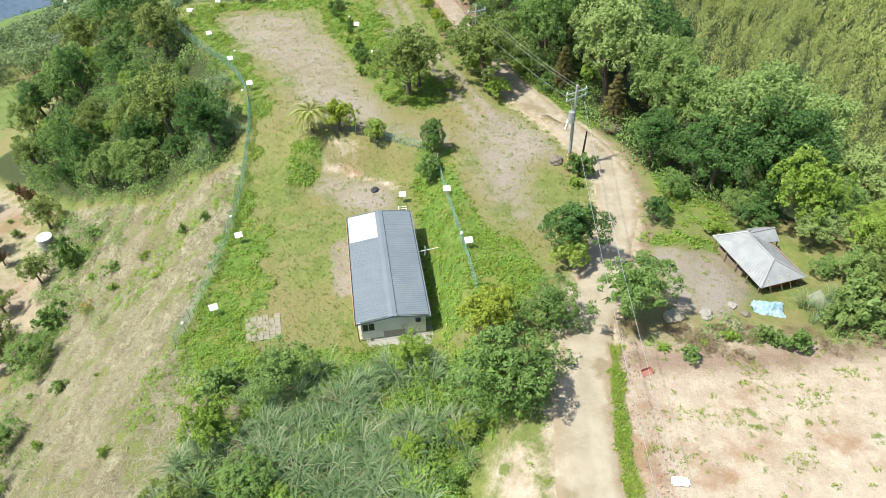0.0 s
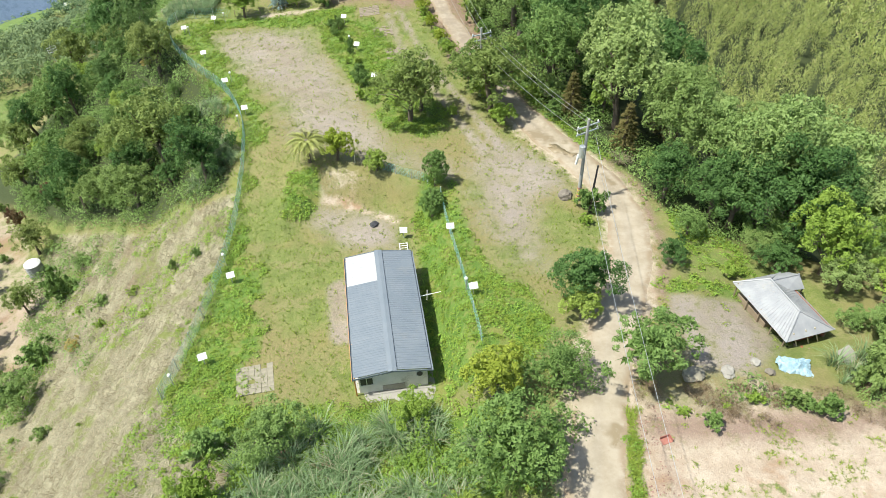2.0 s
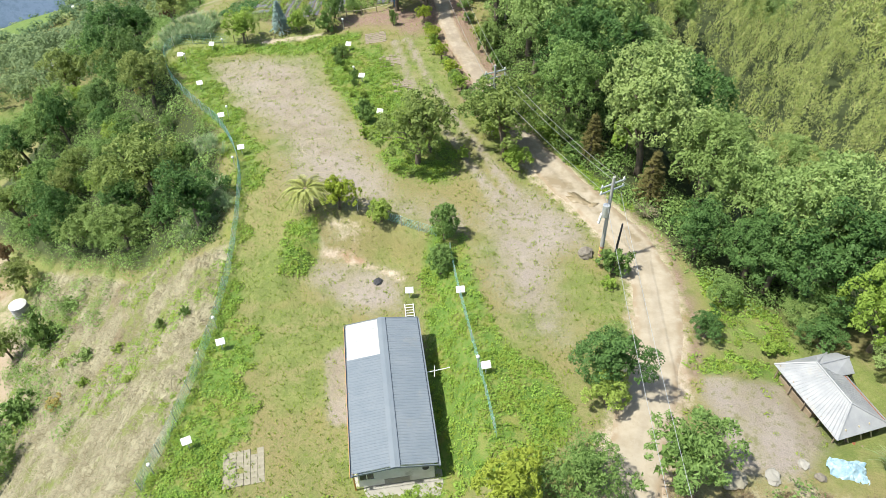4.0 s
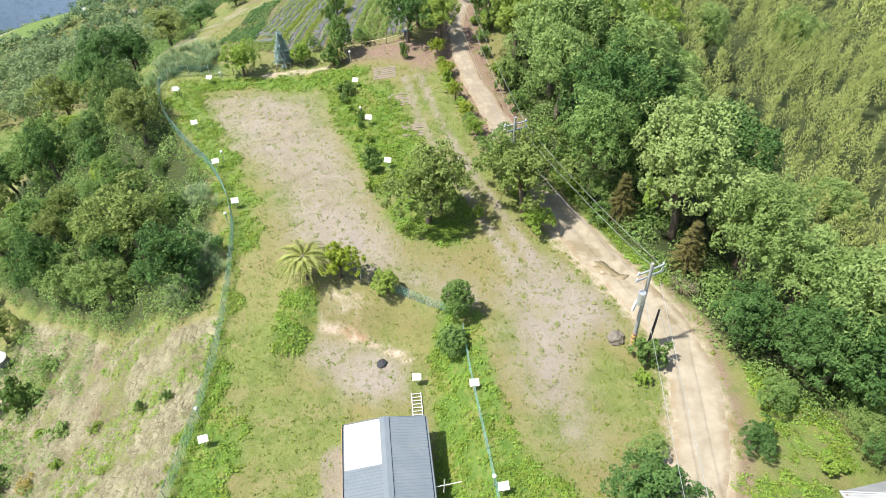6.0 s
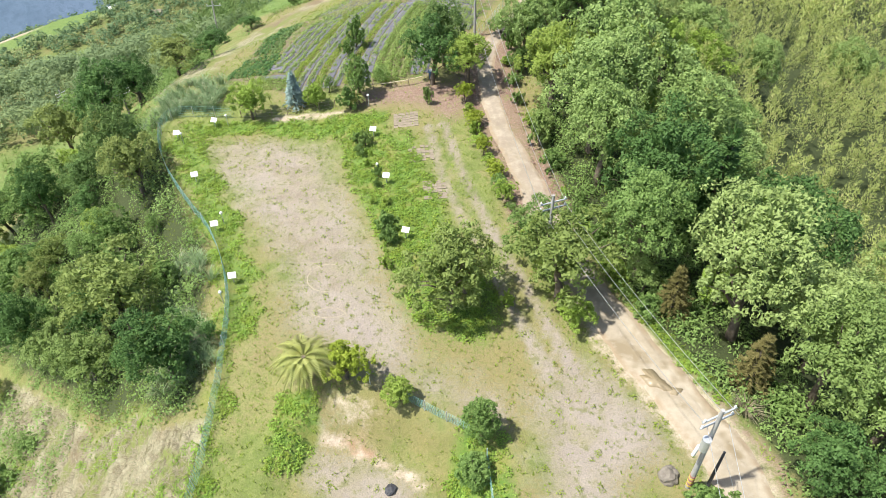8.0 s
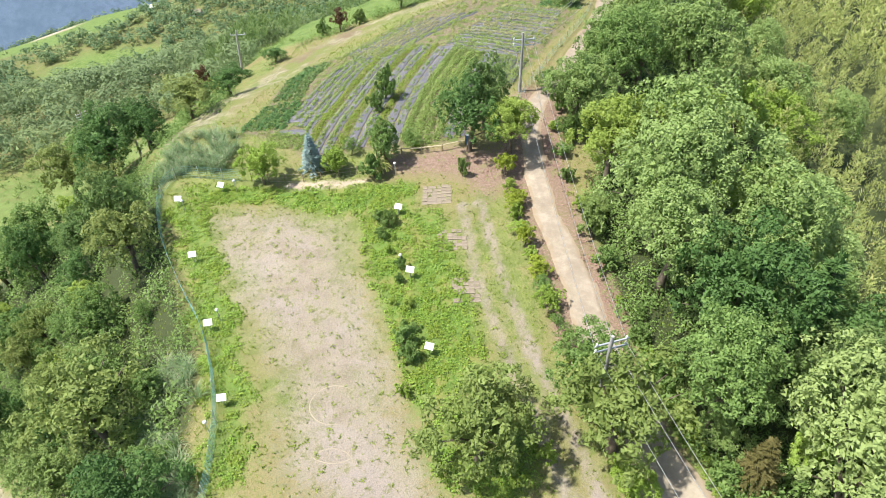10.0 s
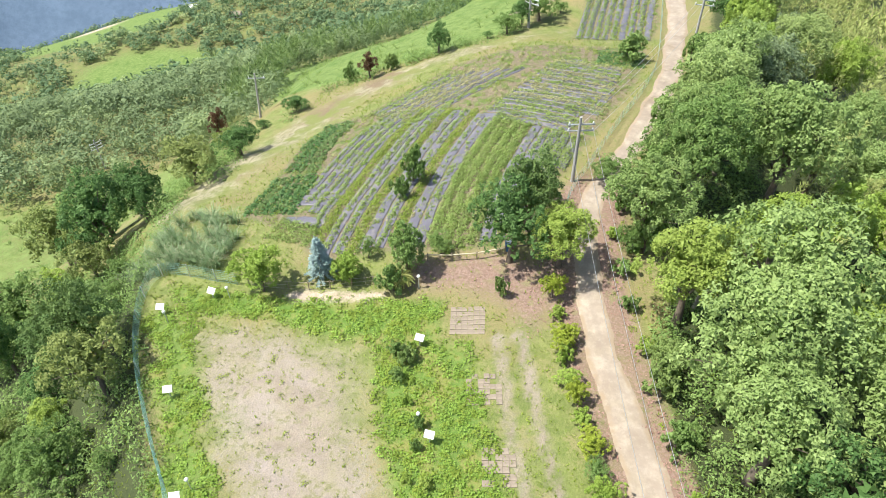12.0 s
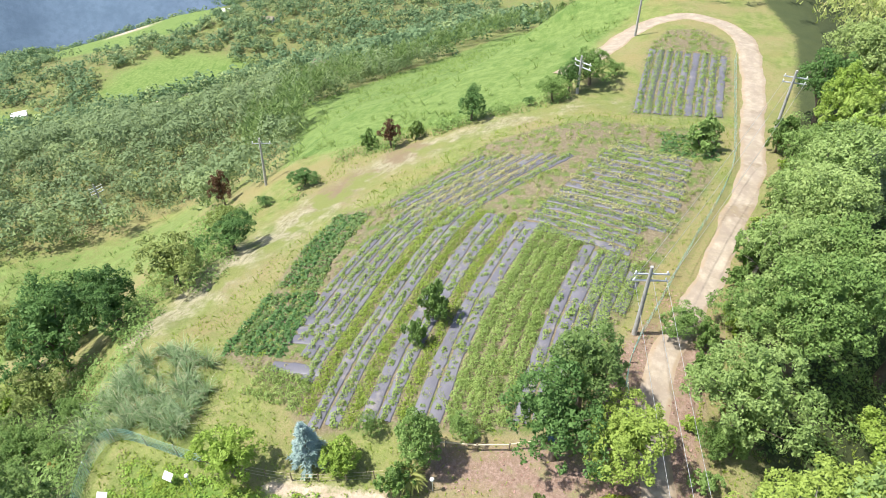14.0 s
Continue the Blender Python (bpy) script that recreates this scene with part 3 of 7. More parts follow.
    wide = np.interp(y, [28, 36, 43, 47, 56, 60, 70, 80], [2.6, 2.4, 1.7, 0.7, 0.8, 1.9, 1.9, 2.2])
    wavy = 0.5 * np.sin(y * 1.1) + 0.4 * np.sin(y * 2.3 + x)
    lush = ramp(wide + wavy - np.abs(west - wide + 0.3), 1.0) * step(24, 28, y) * (1 - step(80, 86, y)) * np.interp(y, [40, 60], [0.95, 0.7])
    lush = np.maximum(lush, ramp(inside(x, y, *VINES_EAST), 0.8))
    lush = np.maximum(lush, np.maximum(0.8 * ramp(inside(x, y, *MIDDLE_STRIP), 1.2), ramp(inside(x, y, *NORTH_STRIP), 0.9)))
    lush = np.maximum(lush, ramp(inside(x, y, -18.5, 26, -16, 29.5, -9, 29.8, -6.8, 29.6, -1.6, 29.8, 3, 27, 4.5, 22, 1, 21, 0, 14, -16, 14, -13, 25), 0.9))
    lush = np.maximum(lush, 0.9 * ramp(inside(x, y, -14.8, 53, -12.4, 53.6, -11.8, 51, -12.8, 48.5, -15, 48), 0.6))
    lush = np.maximum(lush, 0.8 * ramp(0.4 - near_line(x, y, 9.0, 12, 9.2, 20, 9.8, 25.5), 0.35))
    lush = np.maximum(lush, 0.75 * ramp(0.7 - near_line(x, y, 13.6, 54.4, 11.2, 58, 8.4, 63, 5.8, 70.5), 0.6))
    lush = np.maximum(lush, 0.55 * ramp(inside(x, y, 16.2, 39, 16.4, 47, 18.6, 48, 23, 43, 26, 38, 21, 38.4), 1.5))
    lush = np.maximum(lush, 0.5 * ramp(0.9 - near_line(x, y, 12.4, 27.2, 17, 27.6, 22, 27, 26, 29), 1.0))
    lush = np.maximum(lush, 0.8 * ramp(0.8 - near_line(x, y, 14.8, 37.6, 17.5, 38, 20.3, 37.2), 0.6))
    lush = np.maximum(lush, 0.7 * ramp(inside(x, y, -8.5, 61.5, -6, 58.4, -1.5, 57.2, 0.2, 60.2, -2, 65.5, -6.5, 65), 1.4))
    out["lush"] = lush
    out["red"] = 0.8 * ramp(inside(x, y, *LEAF_LITTER), 1.6)
    out["soil"] = np.maximum(ramp(inside(x, y, *FIELD), 0.7), ramp(inside(x, y, *FIELD_NORTH), 0.8))
    shoulder = ramp(3.0 - near_line(x, y, *ROAD), 0.5)
    out["red"] = np.maximum(out["red"], np.maximum(0.4 * ramp(inside(x, y, *SAND_WEST), 2.0), 0.5 * ramp(0.9 - near_line(x, y, 10.7, 14, 10.9, 20, 11.6, 26.5, 14, 27.0), 1.2)))
    out["red"] = np.maximum(out["red"], 0.72 * ramp(1.3 - near_line(x, y, 11.5, 25.6, 16, 25.6, 21, 25.6, 26, 26.4, 32, 28), 1.4))
    out["red"] = np.maximum(out["red"], 0.75 * ramp(0.5 - near_line(x, y, 14.4, 37, 15.7, 41, 15.9, 44.5, 15.5, 50, 12.9, 54.9), 0.5))
    out["red"] = np.maximum(out["red"], 0.68 * shoulder * step(66, 72, y) * (1 - step(98, 104, y)))
    out["sand"] = np.maximum(out["sand"], 0.62 * ramp(2.4 - near_line(x, y, *ROAD), 0.5) * (1 - step(60, 64, y)))
    return out


def spread(fine_from, fine_to, fine, low, high):
    """Grid lines: even and fine in the middle, then wider and wider to both ends."""
    mid = np.arange(fine_from, fine_to + fine / 2, fine)
    grow = lambda reach: np.cumsum(fine * 1.085 ** np.arange(1, 300))
    up, down = grow(high), grow(low)
    return np.concatenate([(fine_from - down[down < fine_from - low])[::-1], mid, fine_to + up[up < high - fine_to]])


def land():
    xs, ys = spread(-50, 26, 0.62, -3500, 2500), spread(16, 156, 0.62, -600, 4500)
    gx, gy = np.meshgrid(xs, ys)
    gz = ground_height(gx, gy)
    n, k = len(xs), len(ys)
    i = (np.arange(k - 1)[:, None] * n + np.arange(n - 1)[None, :]).ravel()
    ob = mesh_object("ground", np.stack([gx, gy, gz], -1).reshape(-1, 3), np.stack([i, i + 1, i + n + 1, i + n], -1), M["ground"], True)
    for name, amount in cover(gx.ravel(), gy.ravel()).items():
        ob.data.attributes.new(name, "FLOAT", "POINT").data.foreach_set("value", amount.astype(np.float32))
    return tagged(ob, "hilly ground with grass, dry grass, gravel and sand", "ground", kind="structure")


def smooth_line(line, gap):
    """Even places along a soft curve through x, y pairs, with the way to the side at each."""
    p = np.array(line, float).reshape(-1, 2)
    for _ in range(3):
        q = np.empty((2 * len(p) - 2, 2))
        q[0::2], q[1::2] = 0.75 * p[:-1] + 0.25 * p[1:], 0.25 * p[:-1] + 0.75 * p[1:]
        p = np.vstack([p[:1], q, p[-1:]])
    far = np.concatenate([[0], np.cumsum(np.hypot(*np.diff(p, axis=0).T))])
    t = np.arange(0, far[-1], gap)
    p = np.stack([np.interp(t, far, p[:, 0]), np.interp(t, far, p[:, 1])], -1)
    d = np.gradient(p, axis=0)
    d /= np.linalg.norm(d, axis=1)[:, None]
    return p, np.stack([d[:, 1], -d[:, 0]], -1)


def road():
    p, side = smooth_line(ROAD, 0.6)
    n = len(p)
    wobble = np.sin(np.arange(n) * 0.23) * 0.12 + np.sin(np.arange(n) * 0.71) * 0.08
    half = np.interp(p[:, 1], [8, 22, 30, 45, 60, 70, 77, 84, 90, 98, 110, 135, 150], [1.75, 1.5, 1.4, 1.5, 1.4, 1.2, 1.05, 0.86, 0.8, 0.8, 0.85, 1.05, 1.2])
    wobble = wobble + 0.035 * np.random.default_rng(3).normal(size=n)
    offs = np.linspace(-1, 1, 7)
    rows = []
    for j, o in enumerate(offs):
        q = p + side * ((half + wobble * np.sign(o)) * o)[:, None]
        z = ground_height(p[:, 0], p[:, 1]) * 0.3 + ground_height(q[:, 0], q[:, 1]) * 0.7 + 0.06 - 0.03 * o * o
        z = np.maximum(z, ground_height(q[:, 0], q[:, 1]) + 0.045)
        rows.append(np.column_stack([q, z]))
    low = [np.column_stack([rows[0][:, :2] - side * 0.5, rows[0][:, 2] - 0.2]), np.column_stack([rows[-1][:, :2] + side * 0.5, rows[-1][:, 2] - 0.2])]
    rows = [low[0], *rows, low[1]]
    v = np.stack(rows, 1).reshape(-1, 3)
    k = len(rows)
    i = (np.arange(n - 1)[:, None] * k + np.arange(k - 1)[None, :]).ravel()
    ob = mesh_object("road", v, np.stack([i, i + 1, i + k + 1, i + k], -1), M["road"], True)
    uv = ob.data.uv_layers.new(name="across")
    across = np.tile(np.concatenate([[0], np.linspace(0, 1, 7), [1]]), n)
    along = np.repeat(np.arange(n) * 0.6, k)
    idx = np.empty(len(ob.data.loops), np.int32)
    ob.data.loops.foreach_get("vertex_index", idx)
    uv.data.foreach_set("uv", np.column_stack([across[idx], along[idx]]).ravel().astype(np.float32))
    return tagged(ob, "narrow sun-bleached concrete road with sandy edges", "road", kind="structure")


land()
road()

# ---- plants ----
def unit(v):
    return v / np.maximum(np.linalg.norm(v, axis=-1, keepdims=True), 1e-9)


def leaves(rng, at, out, length, width, fold=0.25, droop=0.0):
    """Pointed leaves at places, facing roughly out: arrays of verts and faces."""
    n = len(at)
    out = unit(out)
    along = unit(np.cross(out, unit(rng.normal(size=(n, 3)))))
    along[:, 2] -= droop
    along = unit(along)
    side = unit(np.cross(out, along))
    size = (length * rng.uniform(0.65, 1.3, n))[:, None]
    w = size * width / length / 2
    v = np.empty((n, 3, 3))
    v[:, 0] = at - along * size * 0.45 + side * w
    v[:, 1] = at + along * size * 0.65 - out * w * fold
    v[:, 2] = at - along * size * 0.3 - side * w + out * w * fold
    return v.reshape(-1, 3), np.arange(3 * n).reshape(n, 3)


def sprays(rng, at, along, length, width):
    """Narrow leaves that point along given ways."""
    n = len(at)
    along = unit(along)
    side = unit(np.cross(along, unit(rng.normal(size=(n, 3)) * 0.4 + np.array([0, 0, 1.0]))))
    size = (length * rng.uniform(0.6, 1.3, n))[:, None]
    w = size * width / length / 2
    v = np.stack([at - side * w, at + along * size, at + side * w - along * size * 0.15], 1)
    return v.reshape(-1, 3), np.arange(3 * n).reshape(n, 3)


def tubes(paths, sides=6):
    """Tapered tubes: each path is a list of (x, y, z, radius)."""
    V, F, base = [], [], 0
    ang = np.arange(sides) * 2 * np.pi / sides
    for path in paths:
        p = np.array(path, float)
        for x, y, z, r in p:
            V.append(np.column_stack([x + r * np.cos(ang), y + r * np.sin(ang), np.full(sides, z)]))
        for k in range(len(p) - 1):
            a = base + k * sides + np.arange(sides)
            b = base + k * sides + (np.arange(sides) + 1) % sides
            F.append(np.column_stack([a, b, b + sides, a + sides]))
        base += len(p) * sides
    return np.vstack(V), np.vstack(F)


def crown_clumps(rng, form, rx, rz, z0, count):
    """Centres and radii of the lobes that make up a crown."""
    k = np.arange(count)
    a = k * 2.39996 + rng.uniform(0, 6.28) + rng.normal(size=count) * 0.3
    if form == "clipped":
        u = np.clip(1 - 1.75 * (k + 0.5) / count, -1, 1)
        w = np.sqrt(1 - u * u)
        d = rng.uniform(0.6, 0.78, count)
        c = np.column_stack([w * np.cos(a) * rx * d, w * np.sin(a) * rx * d, z0 + rz + u * rz * d])
        return c, rx * rng.uniform(0.24, 0.38, count)
    # lobes all over the upper part of an uneven egg, larger ones above
    u = 1 - 1.45 * (k + 0.5) / count
    w = np.sqrt(np.maximum(0, 1 - u * u))
    lean = rng.normal(size=2) * 0.16 * rx
    sway = 1 + 0.22 * np.sin(2 * a + rng.uniform(0, 6)) + 0.14 * np.sin(3 * a + rng.uniform(0, 6))
    d = rng.uniform(0.5, 0.84, count)
    c = np.column_stack([w * np.cos(a) * rx * d * sway + lean[0] * u, w * np.sin(a) * rx * d * sway + lean[1] * u, z0 + rz + u * rz * d * rng.uniform(0.85, 1.1, count)])
    return c, rx * rng.choice([0.17, 0.23, 0.29, 0.36], count) * (0.85 + 0.25 * u)


def needle_crown(rng, rx, rz, z0, count, size, width):
    """Whorls of drooping boughs round a straight stem, set with needles."""
    tiers = 13
    at, along, tips = [], [], []
    per = max(6, count // (tiers * 9))
    for k in range(tiers):
        h = (k + 0.3) / tiers
        reach = rx * (1.02 - h) ** 0.85 * rng.uniform(0.85, 1.1)
        n = 10 if h < 0.6 else 7
        for j in range(n):
            a = j * 6.283 / n + k * 1.1 + rng.normal() * 0.15
            long = reach * rng.uniform(0.75, 1.12)
            d = np.array([math.cos(a), math.sin(a), 0.0])
            t = rng.uniform(0.15, 1, per) ** 0.7
            lift_up = 0.16 * long * np.sin(t * 2.4) - 0.2 * long * t * t
            mid = d * (long * t)[:, None] + np.array([0, 0, 1.0]) * (z0 + 2 * rz * h * 0.96 + lift_up)[:, None]
            side = np.array([-d[1], d[0], 0.0])
            s = rng.choice([-1.0, 1.0], per)[:, None] * rng.uniform(0.3, 1.1, (per, 1))
            at.append(mid + rng.normal(size=(per, 3)) * 0.02 * rx)
            along.append(d * 0.8 + side * s + np.array([0, 0, 0.12]) + rng.normal(size=(per, 3)) * 0.15)
            tips.append(d * long * 0.6 + np.array([0, 0, z0 + 2 * rz * h * 0.96]))
    n = 30
    at.append(np.column_stack([rng.normal(size=(n, 2)) * 0.05 * rx, z0 + 2 * rz * rng.uniform(0.85, 1.0, n)]))
    along.append(rng.normal(size=(n, 3)) * 0.5 + np.array([0, 0, 1.2]))
    v, f = sprays(rng, np.vstack(at), np.vstack(along), size * 1.25, size * width * 1.3)
    return v, f, np.array(tips[::7]), np.full(len(tips[::7]), 0.1)


def crown_arrays(rng, form, rx, rz, z0, clumps, count, size, width=0.55, droop=0.3):
    """Leaves in small tufts on the lobes of a crown, with deep gaps between the lobes."""
    if form == "cone":
        return needle_crown(rng, rx, rz, z0, count, size, width)
    c, r = crown_clumps(rng, form, rx, rz, z0, clumps)
    mid = np.array([0, 0, z0 + rz * 0.8])
    tufts_on = 8
    d = unit(rng.normal(size=(len(c), tufts_on, 3)) + 0.9 * unit(c - mid)[:, None] + np.array([0, 0, 0.35]))
    sub = (c[:, None] + d * (r[:, None] * rng.uniform(0.62, 1.0, (len(c), tufts_on)))[..., None]).reshape(-1, 3)
    own = np.repeat(np.arange(len(c)), tufts_on)
    sr = r[own] * rng.uniform(0.3, 0.5, len(sub))
    much = int(count * 1.7)
    pick = rng.choice(len(sub), much, p=sr ** 1.5 / (sr ** 1.5).sum())
    d = unit(rng.normal(size=(much, 3)) + 0.5 * unit(sub - c[own])[pick] + np.array([0, 0, 0.25]))
    at = sub[pick] + d * (sr[pick] * rng.uniform(0.6, 1.1, much))[:, None]
    gap = np.full(much, 9.0)
    for k in range(len(c)):
        g = np.linalg.norm(at - c[k], axis=1) / r[k]
        gap = np.minimum(gap, np.where(own[pick] == k, 9.0, g))
    keep = np.flatnonzero(gap > 0.72)[:count]
    at, d = at[keep], d[keep]
    face = d * 0.75 + rng.normal(size=d.shape) * 0.4 + np.array([0, 0, 0.4])
    v, f = leaves(rng, at, face, size, size * width, 0.3, droop)
    # larger leaves deeper inside, which close the crown
    n = count // 7
    k = rng.choice(len(c), n)
    core = np.column_stack([np.zeros(n), np.zeros(n), c[k, 2]])
    deep = core + (c[k] - core) * rng.uniform(0.2, 0.72, (n, 1)) + rng.normal(size=(n, 3)) * 0.05 * rx
    cv, cf = leaves(rng, deep, rng.normal(size=(n, 3)) + np.array([0, 0, 0.8]), size * 2.1, size * 1.5, 0.2, 0.2)
    return np.vstack([v, cv]), np.vstack([f, cf + len(v)]), c, r


SPECIES = {}
PLANTED = []


def species(kind, name, label, material, form, rx, rz, z0, clumps, count, size, versions=2, width=0.55, bark="bark", group="", category="tree"):
    """Trees of one kind, a few versions of each, one metre of crown radius in rx as given."""
    made = []
    for k in range(versions):
        rng = np.random.default_rng(sum(map(ord, kind)) * 10 + k)
        v, f, c, r = crown_arrays(rng, form, rx, rz, z0, clumps, count, size, width)
        top = thing(name, label, category, group)
        crown = mesh_object("crown", v, f, M[material])
        crown.parent = top
        tall = z0 + rz * (1.8 if form in ("cone", "clipped") else 1.1)
        r0 = 0.028 * (z0 + 2 * rz) + 0.03
        bend = rng.normal(size=2) * 0.05 * tall
        stem = [(0, 0, -0.4, r0 * 1.35), (bend[0] * 0.2, bend[1] * 0.2, tall * 0.25, r0), (bend[0], bend[1], tall * 0.6, r0 * 0.7), (bend[0] * 0.6, bend[1] * 0.6, tall, r0 * 0.25)]
        paths = [stem]
        for j in rng.choice(len(c), min(8, len(c)), replace=False):
            s = rng.uniform(0.45, 0.9) * min(tall, c[j][2])
            b = bend * min(1, s / (tall * 0.6))
            mid = (b[0] * 0.5 + c[j][0] * 0.5, b[1] * 0.5 + c[j][1] * 0.5, s * 0.45 + c[j][2] * 0.55, r0 * 0.3)
            paths.append([(b[0], b[1], s * 0.75, r0 * 0.5), mid, (*c[j], r0 * 0.1)])
        tv, tf = tubes(paths)
        trunk = mesh_object("trunk", tv, tf, M[bark], True)
        trunk.parent = top
        made.append(top)
    SPECIES[kind] = [made, 0, set()]


def plant(kind, x, y, size=1.0, tall=1.0, label="", turn=None, sink=0.0):
    """Sets a tree of that kind on the ground."""
    made, n, used = SPECIES[kind]
    SPECIES[kind][1] += 1
    if kind.startswith("great"):
        PLANTED.append((x, y))
    k = n % len(made)
    turn = (n * 137.5 + x * 31 + y * 17) % 360 if turn is None else turn
    m = pose(x, y, height(x, y) - sink, 0, 0, turn) @ Matrix.Diagonal((size, size, size * tall, 1))
    if k in used:
        ob = copy_thing(made[k], m)
    else:
        used.add(k)
        ob = made[k]
        ob.matrix_basis = m
    return tagged(ob, label)


def drop_unused():
    for made, n, used in SPECIES.values():
        for k, ob in enumerate(made):
            if k not in used:
                for o in (*ob.children_recursive, ob):
                    bpy.data.objects.remove(o)


def stuff(name, v, f, material, label, category):
    return tagged(mesh_object(name, v, f, material), label, category, kind="stuff")


def repeat(templates, at, scale, turn, pick):
    """Many copies of small templates (verts, faces) laid into one pair of arrays."""
    V, F, base = [], [], 0
    for k, (tv, tf) in enumerate(templates):
        sel = np.flatnonzero(pick == k)
        if not len(sel):
            continue
        c, s = np.cos(turn[sel])[:, None], np.sin(turn[sel])[:, None]
        sc = scale[sel][:, None] if scale.ndim == 1 else scale[sel][:, None, :]
        sx = sc if scale.ndim == 1 else sc[..., 0]
        sz = sc if scale.ndim == 1 else sc[..., 1]
        x, y, z = tv[:, 0][None], tv[:, 1][None], tv[:, 2][None]
        v = np.stack([(x * c - y * s) * sx + at[sel, 0][:, None], (x * s + y * c) * sx + at[sel, 1][:, None], z * sz + at[sel, 2][:, None]], -1)
        V.append(v.reshape(-1, 3))
        F.append((tf[None] + (np.arange(len(sel)) * len(tv))[:, None, None]).reshape(-1, tf.shape[1]) + base)
        base += len(sel) * len(tv)
    return np.vstack(V), np.vstack(F)


def scatter(rng, count, x0, x1, y0, y1, chance):
    """Places on the ground, thinned by chance(x, y)."""
    x, y = rng.uniform(x0, x1, count), rng.uniform(y0, y1, count)
    keep = rng.uniform(size=count) < chance(x, y)
    x, y = x[keep], y[keep]
    return np.column_stack([x, y, ground_height(x, y)])


def blades(rng, count, reach, tall, width, segments=3, spread_out=0.35):
    """A tuft of arching blades."""
    V, F = [], []
    for k in range(count):
        a = rng.uniform(0, 6.28)
        d = np.array([math.cos(a), math.sin(a), 0.0])
        s = np.array([-d[1], d[0], 0.0])
        h, r = tall * rng.uniform(0.6, 1.1), reach * rng.uniform(0.4, 1.2)
        root = d * rng.uniform(0, spread_out) * reach * 0.5
        t = np.linspace(0, 1, segments + 1)
        mid = root + d * (r * t ** 1.8)[:, None] + np.array([0, 0, 1]) * (h * (1.5 * t - 0.75 * t ** 2.4))[:, None]
        w = width * (1 - t * 0.9)[:, None] * s
        V.append(np.stack([mid - w, mid + w], 1).reshape(-1, 3))
        i = k * 2 * (segments + 1) + 2 * np.arange(segments)
        F.append(np.column_stack([i, i + 1, i + 3, i + 2]))
    if segments == 1:
        # one pointed triangle is enough for the smallest blades
        return np.vstack(V), np.vstack(F)[:, [0, 1, 2]]
    return np.vstack(V), np.vstack(F)


def tuft(rng, count, reach, tall, size, width=0.6, droop=0.2):
    """A low leafy plant."""
    d = unit(rng.normal(size=(count, 3)))
    d[:, 2] = np.abs(d[:, 2])
    at = d * np.array([reach, reach, tall]) * rng.uniform(0.5, 1.0, (count, 1))
    return leaves(rng, at, d + np.array([0, 0, 0.7]) + rng.normal(size=d.shape) * 0.3, size, size * width, 0.25, droop)


def plume(rng, count, tall, reach, long, wide):
    """The leafy top of a bamboo culm, an upright feather with a nodding tip."""
    t = 0.38 + 0.62 * rng.uniform(0, 1, count) ** 0.75
    bend = rng.normal(0.5, 0.2) * reach
    stem = np.column_stack([bend * t ** 4, 0.25 * bend * rng.normal() * t ** 3, tall * (t - 0.06 * t ** 5)])
    a = rng.uniform(0, 6.28, count)
    ray = np.column_stack([np.cos(a), np.sin(a), np.zeros(count)])
    r = reach * np.interp(t, [0.38, 0.6, 0.8, 1.0], [0.25, 0.42, 0.3, 0.03])
    at = stem + ray * (r * rng.uniform(0.1, 1, count) ** 0.6)[:, None]
    return sprays(rng, at, ray * 0.7 + np.array([0.1, 0, 0.75]) + rng.normal(size=(count, 3)) * 0.3, long, wide)

# ---- the house ----
def ribbed(width, length, rib, depth, overlap=0.0):
    """A ribbed steel sheet, ribs along y, its top near z = 0, with thickness."""
    bm = bmesh.new()
    n = max(1, round(width / rib))
    xs, zs = [], []
    for k in range(n):
        x = k * width / n
        xs += [x, x + 0.5 * width / n, x + 0.62 * width / n, x + 0.88 * width / n]
        zs += [0, 0, depth, depth]
    xs.append(width + overlap)
    zs.append(0)
    rows = []
    for dz in (0, -0.012):
        for y in (0, length):
            rows.append([bm.verts.new((x, y, z + dz)) for x, z in zip(xs, zs)])
    for a, b in ((0, 1), (3, 2), (2, 0), (1, 3)):
        for k in range(len(xs) - 1):
            bm.faces.new((rows[a][k], rows[a][k + 1], rows[b][k + 1], rows[b][k]))
    return bm


